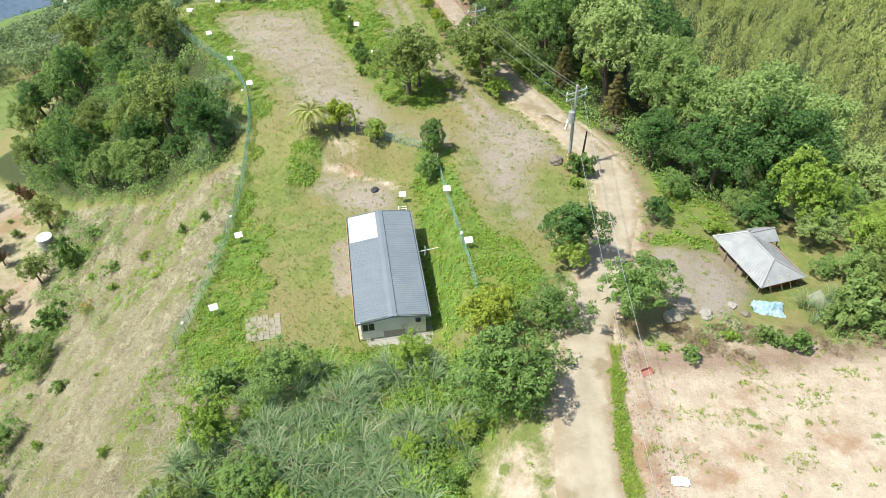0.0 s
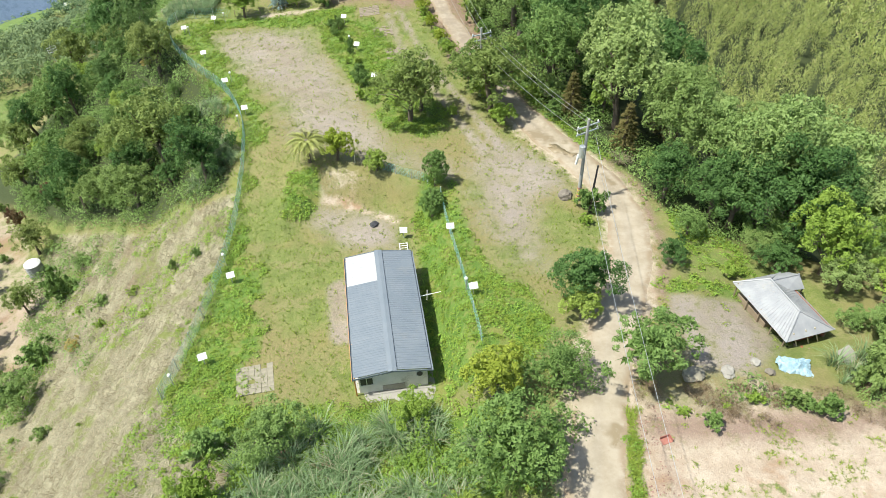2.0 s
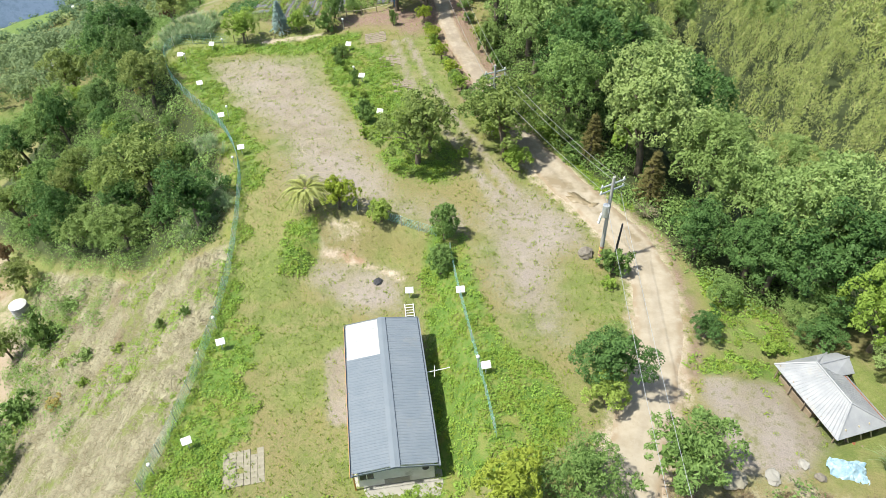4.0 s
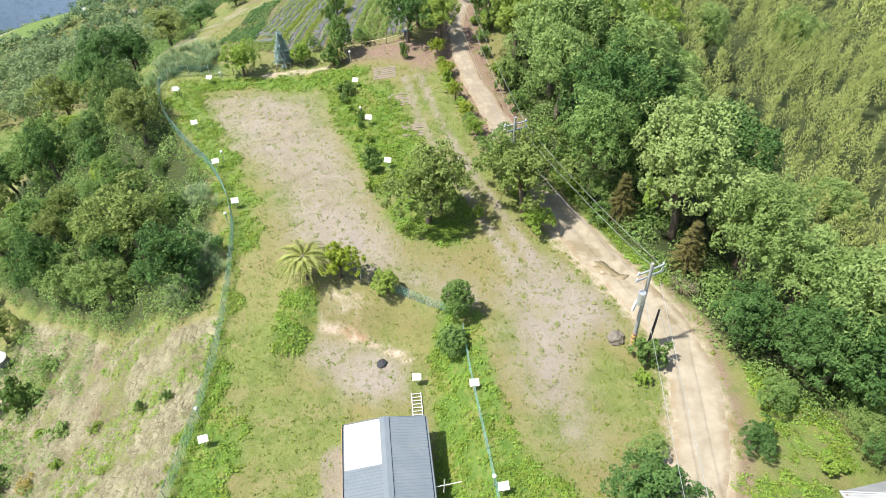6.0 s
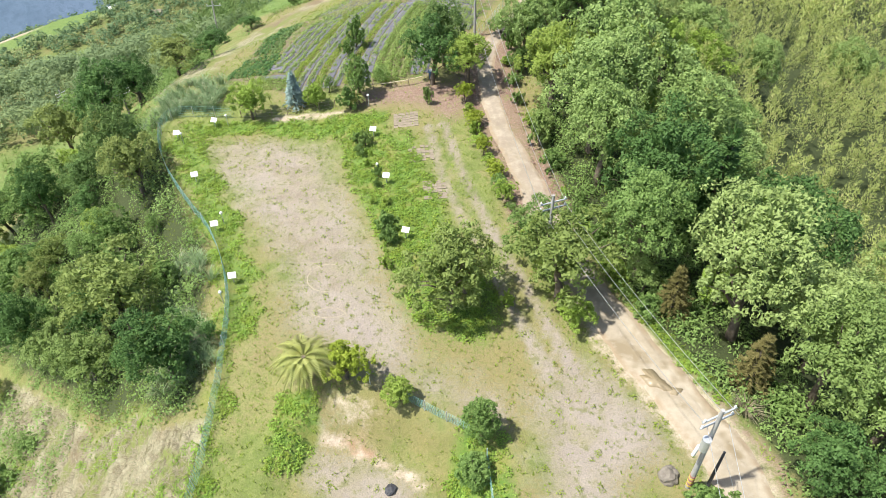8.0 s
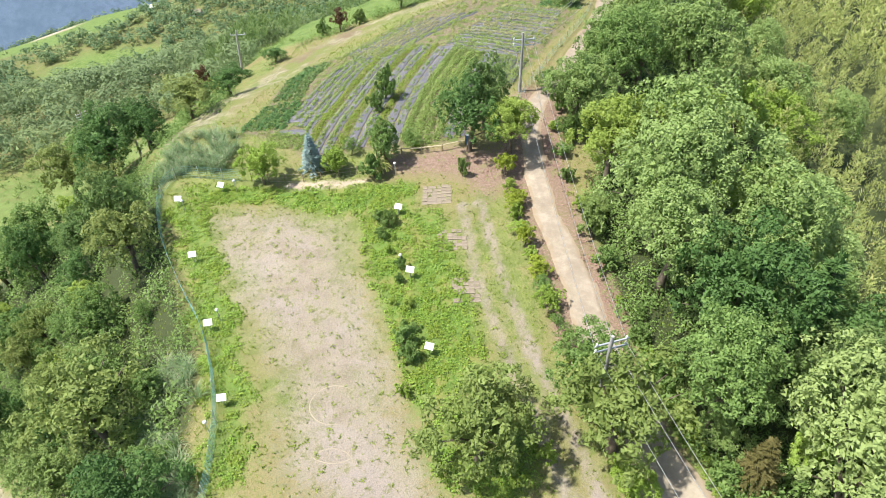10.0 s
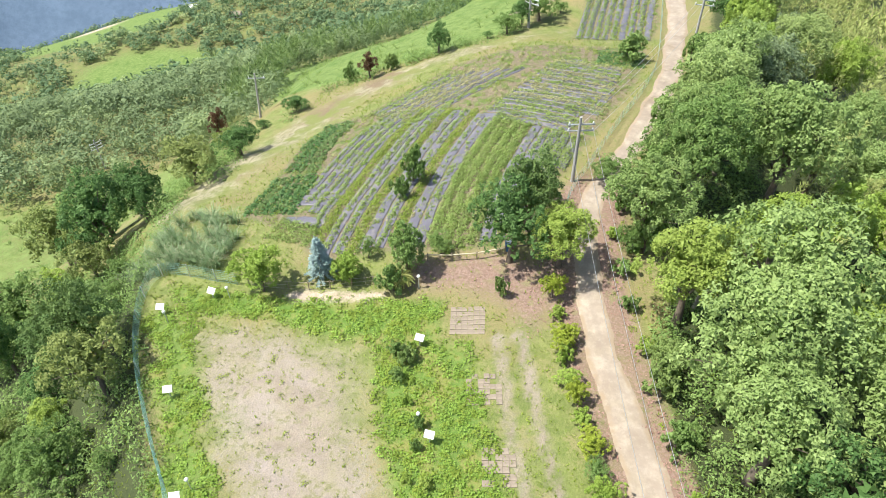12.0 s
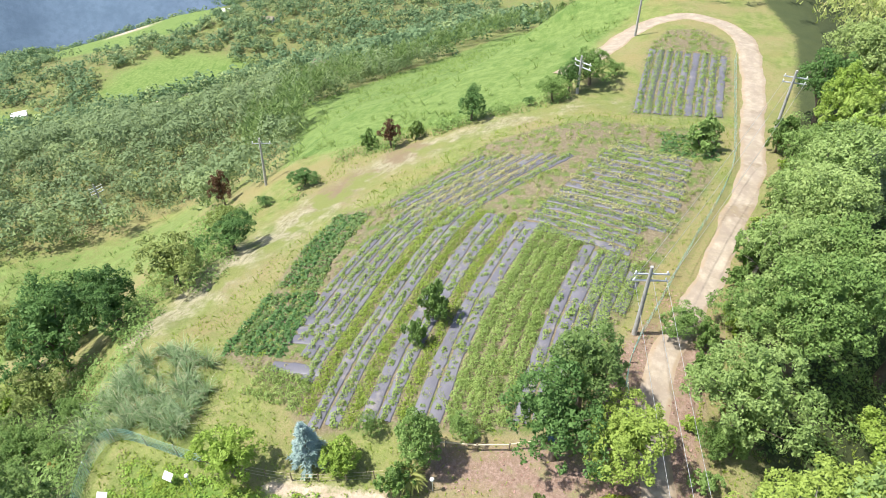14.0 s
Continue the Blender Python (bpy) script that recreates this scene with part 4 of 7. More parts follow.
def house():
    # local frame: x across, y along the ridge to the north, z up from the floor
    turn = math.degrees(math.atan2(1.8, 11.35))
    top = thing("house", "single-storey farm house with blue-grey steel gable roof", "house", m=pose(-5.05, 36.25, 0.12, 0, 0, turn))
    half, long, eave, ridge = 2.2, 10.7, 2.2, 2.58
    part("floor_slab", box((5.3, 12.6, 0.3), pose(0.1, -0.5, -0.03), 0.03), M["concrete"], top, "stained concrete floor slab")
    for name, x in (("side_wall", -half), ("side_wall", half)):
        part(name, box((0.14, long, 2.1), pose(x, 0, 1.15)), M["plaster"], top)
    for y in (-long / 2 + 0.07, long / 2 - 0.07):
        bm = bmesh.new()
        pts = [(-half + 0.07, 0.1), (half - 0.07, 0.1), (half - 0.07, 2.16), (0, 2.5), (-half + 0.07, 2.16)]
        a = [bm.verts.new((x, y - 0.07, z)) for x, z in pts]
        b = [bm.verts.new((x, y + 0.07, z)) for x, z in pts]
        bm.faces.new(a), bm.faces.new(b[::-1])
        for k in range(5):
            bm.faces.new((a[k - 1], a[k], b[k], b[k - 1]))
        part("gable_wall", bm, M["plaster"], top)
    front = -long / 2 - 0.003
    win = part("window", box((0.8, 0.06, 0.7), pose(-1.75, front, 1.35)), M["glass"], top, "dark window")
    part("window_frame", add_box(add_box(add_box(add_box(bmesh.new(), (0.9, 0.08, 0.05), pose(-1.75, front - 0.01, 1.72)), (0.9, 0.08, 0.05), pose(-1.75, front - 0.01, 0.98)), (0.05, 0.08, 0.7), pose(-2.18, front - 0.01, 1.35)), (0.05, 0.08, 0.7), pose(-1.75, front - 0.012, 1.35)), M["steel"], win)
    part("wall_panel", box((1.5, 0.05, 0.5), pose(0.0, front - 0.012, 0.45), 0.01), M["concrete"], top, "darker patched panel")
    fan = part("exhaust_fan", rod((1.75, front - 0.1, 1.5), (1.75, front + 0.02, 1.5), 0.2, sides=16), M["dark"], top, "dark round wall fan")
    part("fan_frame", box((0.5, 0.05, 0.5), pose(1.75, front - 0.01, 1.5), 0.01), M["steel"], fan)
    part("door", box((0.9, 0.06, 1.85), pose(-half - 0.06, 2.0, 1.03, 0, 0, 90), 0.01), M["steel"], top, "grey steel door")
    slope = math.atan2(0.36, 2.52)
    run, start, count = 2.58, -5.6, 11
    wide = 11.35 / count
    for side in (-1, 1):
        for k in range(count):
            white = side < 0 and k >= count - 3
            bm = ribbed(wide, run, 0.21, 0.025, 0.01)
            # ribs run from eave to ridge
            if side < 0:
                m = pose(-2.5, start + (k + 1) * wide, eave, 0, -math.degrees(slope), 0) @ pose(0, 0, 0, 0, 0, -90)
            else:
                m = pose(2.5, start + k * wide, eave, 0, math.degrees(slope), 0) @ pose(0, 0, 0, 0, 0, 90)
            bmesh.ops.transform(bm, matrix=m, verts=bm.verts)
            part("roof_sheet", bm, M["roof_white" if white else "roof_blue"], top, "white roof sheet" if white else "")
    bm = bmesh.new()
    for side in (-1, 1):
        add_box(bm, (0.3, 11.54, 0.015), pose(side * 0.14, 0, ridge + 0.035, 0, side * math.degrees(slope), 0))
    part("ridge_cap", bm, M["roof_blue"], top)
    for side in (-1, 1):
        bm = add_box(add_box(bmesh.new(), (0.13, 11.5, 0.02), pose(side * 2.57, 0, 2.08)), (0.02, 11.5, 0.12), pose(side * 2.63, 0, 2.13))
        part("gutter", bm, M["roof_blue"], top)
    for y in (-5.72, 5.72):
        for side in (-1, 1):
            part("barge_board", box((2.6, 0.03, 0.14), pose(side * 1.27, y + math.copysign(0.03, y), 2.36, 0, side * math.degrees(slope), 0)), M["roof_blue"], top)
    part("fascia", box((0.03, 11.5, 0.16), pose(-2.655, 0, 2.02)), M["orange"], top, "orange-brown eaves board")
    for y in (-5.5, -2.7, 0.1, 2.9, 5.5):
        part("post", box((0.09, 0.09, 2.1), pose(-2.5, y, 1.05), 0.01), M["orange"], top, "orange-brown timber post")
    pipe = add_rod(add_rod(bmesh.new(), (2.35, 1.2, 1.75), (4.2, 1.25, 1.95), 0.025), (3.1, 0.9, 1.6), (3.2, 1.4, 2.15), 0.018)
    part("drain_pipe", pipe, M["white"], top, "white plastic pipe towards the bank")
    return top


house()


# ---- the tin shelter by the road ----
def shelter():
    turn = -73
    ox, oy = 21.9, 35.1
    top = thing("shelter", "open farm shelter with dented galvanised hipped roof", "shelter", m=pose(ox, oy, height(ox, oy), 0, 0, turn))
    # local x along its length, y across
    L, W, e, r = 2.85, 1.85, 1.5, 2.3
    A = [(-L, -W, e), (L, -W, e + 0.05), (L, W, e), (-L + 0.2, W, e)]
    R = [(-L + 1.1, 0.1, r), (L - 1.5, 0, r + 0.05)]
    panes = [(A[0], A[1], R[1], R[0]), (A[2], A[3], R[0], R[1]), (A[1], A[2], R[1]), (A[3], A[0], R[0])]
    for pane in panes:
        bm = bmesh.new()
        up = [bm.verts.new(p) for p in pane]
        dn = [bm.verts.new((p[0], p[1], p[2] - 0.03)) for p in pane]
        bm.faces.new(up), bm.faces.new(dn[::-1])
        for k in range(len(up)):
            bm.faces.new((up[k - 1], up[k], dn[k], dn[k - 1]))
        sheet = part("roof_plane", bm, M["roof_zinc"], top)
        p = [Vector(q) for q in pane]
        if len(p) == 4:
            for k in range(1, 22):
                t = k / 22
                a, b = p[0].lerp(p[1], t), p[3].lerp(p[2], t)
                part("roof_rib", rod(a + Vector((0, 0, 0.01)), b + Vector((0, 0, 0.01)), 0.018, sides=4), M["roof_zinc"], sheet)
    for a, b in ((A[0], R[0]), (A[1], R[1]), (A[2], R[1]), (A[3], R[0]), (R[0], R[1])):
        part("hip_cap", rod(Vector(a) + Vector((0, 0, 0.02)), Vector(b) + Vector((0, 0, 0.02)), 0.06, sides=6), M["roof_zinc"], top)
    for k in range(5):
        for y in (-W + 0.2, W - 0.2):
            x = -L + 0.3 + k * (2 * L - 0.6) / 4
            part("post", rod((x, y, -0.2), (x, y, e + 0.12), 0.05), M["wood"], top)
    part("back_wall", box((2 * L - 0.7, 0.05, 1.6), pose(0, W - 0.25, 0.85)), M["rust"], top, "rusty sheet wall")
    part("counter", box((3.0, 0.5, 0.8), pose(-0.9, -W + 0.6, 0.4), 0.02), M["wood"], top)
    part("side_panel", box((0.05, 1.4, 1.1), pose(L - 0.5, 0.2, 0.55, 0, 14, 0)), M["rust"], top, "leaning rust-red sheet")
    for y in (-0.4, 0.5, 1.2):
        part("brace", rod((L + 0.1, y, 0), (L - 0.35, y - 0.7, 1.8), 0.04), M["bamboo_pole"], top)
    # a short gabled wing that runs out from the back of the roof
    xc = -L + 1.25
    for d in (-0.85, 0.85):
        pane = [(xc + d, 0.75, e + 0.34), (xc + d, W + 0.5, e + 0.1), (xc, W + 0.5, r - 0.12), (xc, 0.15, r - 0.02)]
        bm = bmesh.new()
        up = [bm.verts.new(p) for p in pane]
        dn = [bm.verts.new((p[0], p[1], p[2] - 0.03)) for p in pane]
        bm.faces.new(up), bm.faces.new(dn[::-1])
        for k in range(4):
            bm.faces.new((up[k - 1], up[k], dn[k], dn[k - 1]))
        part("wing_roof", bm, M["roof_zinc"], top)
        part("post", rod((xc + d * 0.9, W + 0.4, -0.3), (xc + d * 0.9, W + 0.4, e + 0.12), 0.05), M["wood"], top)
    part("hip_cap", rod((xc, 0.15, r), (xc, W + 0.5, r - 0.1), 0.06, sides=6), M["roof_zinc"], top)
    for k in range(6):
        part("plank", box((1.7, 0.18, 0.04), pose(L - 0.2 + 0.12 * k, -0.6 + 0.3 * k, 0.3 + 0.06 * k, 0, 18, 35 + 17 * k)), M["rust" if k % 2 else "wood"], top, "stacked scrap plank")
    return top


shelter()

# ---- things on the plateau and along the road ----
def lift(x, y, up=0.0, turn=0.0):
    return pose(x, y, height(x, y) + up, 0, 0, turn)


def board(x, y, turn):
    top = thing("notice_board", "white tilted board with faded print on a short post", "notice board", "white boards round the camp ground", lift(x, y, 0, turn))
    part("post", box((0.07, 0.07, 1.0), pose(0, 0, 0.3), 0.008), M["steel"], top)
    part("bracket", box((0.4, 0.05, 0.05), pose(0, 0.0, 0.76), 0.005), M["steel"], top)
    tilt = pose(0, 0, 0.84, 38, 0, 0)
    panel = part("panel", box((0.62, 0.48, 0.035), tilt, 0.008), M["white"], top)
    for k, (w, yy) in enumerate(((0.26, 0.08), (0.34, 0.0), (0.2, -0.08))):
        part("print_bar", box((w, 0.028, 0.006), tilt @ pose(0.03 * k, yy, 0.019)), M["steel"], panel, "faded grey print")
    return top


first = board(-17.5, 41.2, 20)
for x, y, turn in ((-17.6, 33.3, 25), (-20.7, 62.6, 15), (-24.2, 68.7, 20), (-28.3, 75.4, 20), (-32.4, 81.9, 10), (-29.2, 83.8, -8), (-8.2, 68, -10), (-10.7, 74.8, -6), (-12.9, 81.7, -8), (1.2, 37, 12), (-0.4, 44.5, 6), (-4.3, 46.3, 4)):
    copy_thing(first, lift(x, y, 0, turn))


def path_lamp(x, y):
    top = thing("path_lamp", "small white globe lamp on a thin grey post", "lamp", "globe lamps along the fence", lift(x, y))
    part("post", rod((0, 0, -0.2), (0, 0, 1.15), 0.03), M["steel"], top)
    bm = bmesh.new()
    bmesh.ops.create_uvsphere(bm, u_segments=14, v_segments=8, radius=0.13, matrix=pose(0, 0, 1.24))
    part("globe", bm, M["white"], top, "white glass globe")
    return top


first = path_lamp(-18.5, 43.2)
for x, y in ((-19.2, 31.4), (-20.9, 60.6), (-31.6, 81.2), (-27.9, 83.9), (-8.9, 53.9), (-14.1, 86.6), (-11.6, 75.8), (0.7, 37.4), (-23.8, 69.6)):
    copy_thing(first, lift(x, y))


def net_fence(name, label, line, tall, material, gap=2.4, posts="steel", mesh_gap=0.22, rows=7):
    """A fence of posts with a wire net between them."""
    p, side = smooth_line(line, 0.2)
    z = ground_height(p[:, 0], p[:, 1])
    top = thing(name, label, "fence")
    each = max(1, round(gap / 0.2))
    post = None
    for i in list(range(0, len(p), each)):
        bm = rod((0, 0, -0.3), (0, 0, tall + 0.06), 0.035, sides=6)
        ob = part("post", bm, M[posts], top) if post is None else new("post", post.data)
        post = post or ob
        ob.parent = top
        ob.location = (p[i, 0], p[i, 1], z[i])
    paths_v, paths_f, base = [], [], 0
    t = 0.0105

    def bar(a, b):
        nonlocal base
        a, b = np.array(a), np.array(b)
        d = unit(b - a)
        u = unit(np.cross(d, [0.3, 0.5, 0.8]))
        w = np.cross(d, u)
        ring = [u * t, (-0.5 * u + 0.87 * w) * t, (-0.5 * u - 0.87 * w) * t]
        paths_v.extend([a + r for r in ring] + [b + r for r in ring])
        paths_f.extend([[base + k, base + (k + 1) % 3, base + 3 + (k + 1) % 3, base + 3 + k] for k in range(3)])
        base += 6

    for k in range(rows):
        h = 0.06 + (tall - 0.06) * k / (rows - 1)
        for i in range(0, len(p) - 3, 3):
            bar((*p[i], z[i] + h), (*p[i + 3], z[i + 3] + h))
    skip = max(1, round(mesh_gap / 0.2))
    for i in range(0, len(p), skip):
        bar((*p[i], z[i] + 0.04), (*p[i], z[i] + tall))
    net = mesh_object("wire_net", np.array(paths_v), np.array(paths_f), M[material])
    net.parent = top
    return top


net_fence("net_fence", "green wire net fence on steel posts along the slope", (-19.7, 30.4, -19, 34.8, -18.7, 40, -18.7, 44.5, -18.9, 50, -19.4, 56.1, -20.6, 61.6, -24.1, 68.0, -27.8, 72, -32.9, 78.5, -35.3, 84.2, -34.6, 86, -30, 85.4, -27.5, 85.3), 1.25, "wire")
net_fence("net_fence", "thin green wire fence above the vine-covered bank", (-1.2, 49.4, -0.2, 43, 1.0, 36.1, 1.7, 31.8), 1.0, "wire", 2.4, "steel", 0.4, 4)
net_fence("net_fence", "short green net fence at the top of the bank", (-6.6, 53.0, -4.5, 51.9, -2.2, 50.8), 0.9, "wire", 1.5)
net_fence("rope_fence", "low rope fence with thin posts beside the flower field", (-27, 85.4, -22, 85.3, -16.4, 86.9), 0.8, "bamboo_pole", 1.6, "wood", 9.0, 3)
net_fence("field_fence", "wire fence with thin posts along the field edge", (-4, 92.6, -4.6, 96.5, -2.4, 103, -0.7, 108.5, 1.6, 115, 3.2, 121, 4.0, 129, 4.7, 138, 5.1, 147), 0.9, "wire", 2.2, "bamboo_pole", 1.0, 4)


def rail_fence(line):
    top = thing("rail_fence", "low bamboo rail fence at the field's front edge", "fence")
    p = [Vector((x, y, height(x, y))) for x, y in zip(line[0::2], line[1::2])]
    for a, b in zip(p, p[1:]):
        part("rail", rod(a + Vector((0, 0, 0.65)), b + Vector((0, 0, 0.62)), 0.045), M["bamboo_pole"], top)
    for a in p:
        part("post", rod(a - Vector((0, 0, 0.3)), a + Vector((0, 0, 0.8)), 0.04), M["wood"], top)


rail_fence((-16.2, 88.6, -14.0, 89.1, -12.2, 89.3, -10.4, 89.7, -8.4, 90.4))


def cord(points, r, name, material, parent=None):
    """One thin round cord through places."""
    p = np.array(points, float)
    d = unit(np.gradient(p, axis=0))
    u = unit(np.cross(d, [0.0, 0.0, 1.0]))
    w = np.cross(d, u)
    v = np.stack([p + r * (math.cos(a) * u + math.sin(a) * w) for a in (0, 2.094, 4.189)], 1).reshape(-1, 3)
    i = (np.arange(len(p) - 1)[:, None] * 3 + np.arange(3)[None, :])
    j = (np.arange(len(p) - 1)[:, None] * 3 + (np.arange(3)[None, :] + 1) % 3)
    ob = mesh_object(name, v, np.stack([i, j, j + 3, i + 3], -1).reshape(-1, 4), M[material])
    ob.parent = parent
    return ob


def utility_pole(x, y, tall, turn, label, arms=2, lean=(0, 0), transformer=False, stripes=False):
    g = height(x, y)
    top = thing("utility_pole", label, "utility pole", m=pose(x, y, g, lean[0], lean[1], turn))
    part("pole", rod((0, 0, -0.6), (0, 0, tall), 0.17, 0.1, 14), M["pole"], top)
    for k in range(arms):
        z = tall - 0.75 - 0.55 * k
        arm = part("cross_arm", box((2.1, 0.09, 0.1), pose(0.15, 0.14, z), 0.01), M["steel"], top, "white-grey steel cross arm")
        for ix in (-0.8, 0.1, 1.05):
            bm = add_rod(rod((ix, 0.14, z + 0.05), (ix, 0.14, z + 0.16), 0.05, 0.06), (ix, 0.14, z + 0.16), (ix, 0.14, z + 0.27), 0.07, 0.03)
            part("insulator", bm, M["white"], arm)
    if transformer:
        bm = rod((-0.35, -0.1, tall - 3.3), (-0.35, -0.1, tall - 2.3), 0.24, sides=16)
        part("transformer", bm, M["steel"], top, "grey cylindrical transformer")
        part("fuse_box", box((0.16, 0.16, 0.9), pose(-0.55, 0.1, tall - 3.6, 0, 12, 0), 0.02), M["white"], top)
    if stripes:
        for k in range(6):
            z = 0.25 + k * 0.2
            part("warning_band", rod((0, 0, z), (0, 0, z + 0.11), 0.178, sides=14), M["yellow" if k % 2 == 0 else "red_paint"], top, "painted warning band")
    return top


utility_pole(10.2, 48.1, 7.9, 28, "grey concrete utility pole with transformer and striped base", 2, (1.0, -1.5), True, True)
utility_pole(2.7, 64.9, 7.2, 25, "grey concrete utility pole among roadside trees", 2)
utility_pole(-4.1, 99.4, 6.1, 12, "grey concrete utility pole at the field's corner", 2)
utility_pole(7.9, 130.9, 6.2, -5, "concrete utility pole beside the upper road", 2)
utility_pole(-11.5, 135.1, 4.4, -30, "concrete utility pole on the grassy slope", 2)
utility_pole(-50.2, 103.0, 4.6, 40, "concrete utility pole in the brush", 2)
utility_pole(-84.0, 136.0, 6.0, 60, "concrete utility pole in the valley woods", 3)
utility_pole(-44.2, 122.8, 6.2, 20, "leaning concrete utility pole on the meadow edge", 1, (-2, 4))
utility_pole(-6.2, 152.4, 5.6, 0, "thin utility pole at the road bend", 0)


def cable(a, b, sag):
    a, b = Vector(a), Vector(b)
    pts = [a.lerp(b, t) - Vector((0, 0, 4 * sag * t * (1 - t))) for t in [k / 16 for k in range(17)]]
    cord(pts, 0.016, "line", "cable", span)


z1, z2, z4, zn = height(10.2, 48.1), height(2.7, 64.9), height(-4.1, 99.4), height(7.9, 130.9)
span = thing("power_line", "thin aluminium power lines between the poles", "power line")
for side, low in ((-0.8, 0.5), (1.05, 0.5), (0.1, 0.0)):
    cable((10.2 + side, 48.1 + 0.3 * side, z1 + 7.3 - low), (2.7 + side, 64.9 + 0.3 * side, z2 + 6.6 - low), 0.4)
    cable((2.7 + side, 64.9 + 0.3 * side, z2 + 6.6 - low), (-4.1 + side, 99.4 + 0.2 * side, z4 + 5.5 - low), 0.8)
    cable((-4.1 + side, 99.4, z4 + 5.5 - low), (7.9 + side, 130.9, zn + 5.6 - low), 0.6)
for side in (-0.5, 0.6):
    cable((10.2 + side, 48.1, z1 + 6.4), (9.2 + side, 4.0, 9.5), 1.0)
    cable((9.2 + side, 4.0, 9.5), (9 + side, -25.0, 10.5), 0.8)

post = thing("old_post", "dark leaning timber post beside the road", "post", m=lift(11.3, 48.2, 0, 10))
part("stake", rod((0, 0, -0.4), (0.25, 0.25, 3.2), 0.11, 0.07), M["dark"], post)
part("stay_wire", rod((0.25, 0.25, 3.1), (1.1, -2.2, 0), 0.012, sides=5), M["cable"], post)


def stone(name, x, y, size, label, seed, material="rock", flat=0.7):
    r = np.random.default_rng(seed)
    bm = bmesh.new()
    bmesh.ops.create_icosphere(bm, subdivisions=3, radius=size)
    for v in bm.verts:
        k = 1 + 0.3 * noise.noise(v.co * (1.6 / size) + Vector((seed, 0, 0))) + 0.12 * noise.noise(v.co * (4 / size))
        v.co = Vector((v.co.x * k, v.co.y * k * 0.85, v.co.z * k * flat))
    ob = part(name, bm, M[material])
    ob.matrix_basis = lift(x, y, size * 0.25, seed * 40)
    return tagged(ob, label, "rock")


stone("boulder", 9.2, 48.6, 0.62, "grey rounded boulder in the roadside weeds", 1)
stone("boulder", 16.6, 29.6, 0.5, "pale broken concrete lump on the gravel", 2, "concrete", 0.45)
stone("boulder", 18.6, 30.4, 0.35, "pale broken concrete lump on the gravel", 3, "concrete", 0.5)
stone("boulder", 19.2, 29.6, 0.3, "grey stone beside the tarpaulin", 4)
stone("boulder", 14.4, 29.3, 0.7, "long pale stone slab at the yard edge", 5, "slab", 0.3)
stone("boulder", -6.9, 47.9, 0.4, "dark heap of ash and stones", 6, "dark", 0.3)


def tarpaulin():
    bm = bmesh.new()
    bmesh.ops.create_grid(bm, x_segments=28, y_segments=20, size=0.5)
    for v in bm.verts:
        x, y = v.co.x * 1.95, v.co.y * 1.3
        r = math.hypot(v.co.x, v.co.y) * 2
        edge = 1 - 0.25 * noise.noise(Vector((v.co.x * 3, v.co.y * 3, 5)))
        h = max(0, 1 - r ** 2) * 0.4 + 0.34 * abs(noise.noise(Vector((x * 2.2, y * 2.2, 1)))) + 0.22 * abs(noise.noise(Vector((x * 4, y * 4, 2)))) + 0.04
        v.co = Vector((x * edge, y * edge, h))
    bmesh.ops.solidify(bm, geom=bm.faces[:], thickness=0.01)
    ob = part("tarpaulin", bm, M["tarp"])
    ob.matrix_basis = lift(20.9, 30.1, 0, -15)
    return tagged(ob, "crumpled pale blue tarpaulin lying on the ground", "tarpaulin")


tarpaulin()

sheet = part("scrap_sheet", box((1.3, 1.0, 0.04), pose(0, 0, 0.25, 20, 5, 0), 0.01), M["concrete"])
sheet.matrix_basis = lift(24.6, 31.0, 0, 30)
tagged(sheet, "grey scrap board leaning beside the shelter", "board")


def sack(x, y):
    bm = bmesh.new()
    add_box(bm, (0.95, 0.5, 0.26), pose(0, 0, 0.13))
    bmesh.ops.bevel(bm, geom=bm.edges[:], offset=0.1, segments=3, affect="EDGES")
    bmesh.ops.subdivide_edges(bm, edges=bm.edges[:], cuts=2)
    for v in bm.verts:
        v.co += Vector((1, 1, 1)) * 0.03 * noise.noise(v.co * 6)
    top = part("sack", bm, M["white"])
    top.matrix_basis = lift(x, y, -0.02, -6)
    tagged(top, "full white woven sack lying on the sand", "sack")
    for k in (0, 1, 2):
        part("print_bar", box((0.03, 0.3, 0.01), pose(0.12 + 0.08 * k, 0, 0.27)), M["steel"], top, "faded print")


sack(11.7, 17.5)

for x, y, turn in ((11.6, 24.7, 20),):
    ob = part("crate", add_box(add_box(add_box(bmesh.new(), (0.6, 0.4, 0.03), pose(0, 0, 0.03)), (0.6, 0.03, 0.24), pose(0, 0.19, 0.14)), (0.03, 0.4, 0.24), pose(0.29, 0, 0.14)), M["red_paint"])
    ob.matrix_basis = lift(x, y, 0, turn)
    tagged(ob, "broken faded red plastic crate on the sand", "crate")


def water_tank(x, y):
    top = thing("water_tank", "ribbed steel water tank with white lid", "water tank", m=lift(x, y, -0.05))
    body = part("body", rod((0, 0, 0), (0, 0, 1.75), 0.85, 0.85, 24), M["roof_zinc"], top)
    for k in range(6):
        part("rib", rod((0, 0, 0.15 + 0.28 * k), (0, 0, 0.24 + 0.28 * k), 0.9, 0.9, 24), M["roof_zinc"], body)
    part("lid", rod((0, 0, 1.75), (0, 0, 2.0), 0.9, 0.55, 24), M["white"], top, "white domed lid")
    return top


water_tank(-47.9, 58.9)


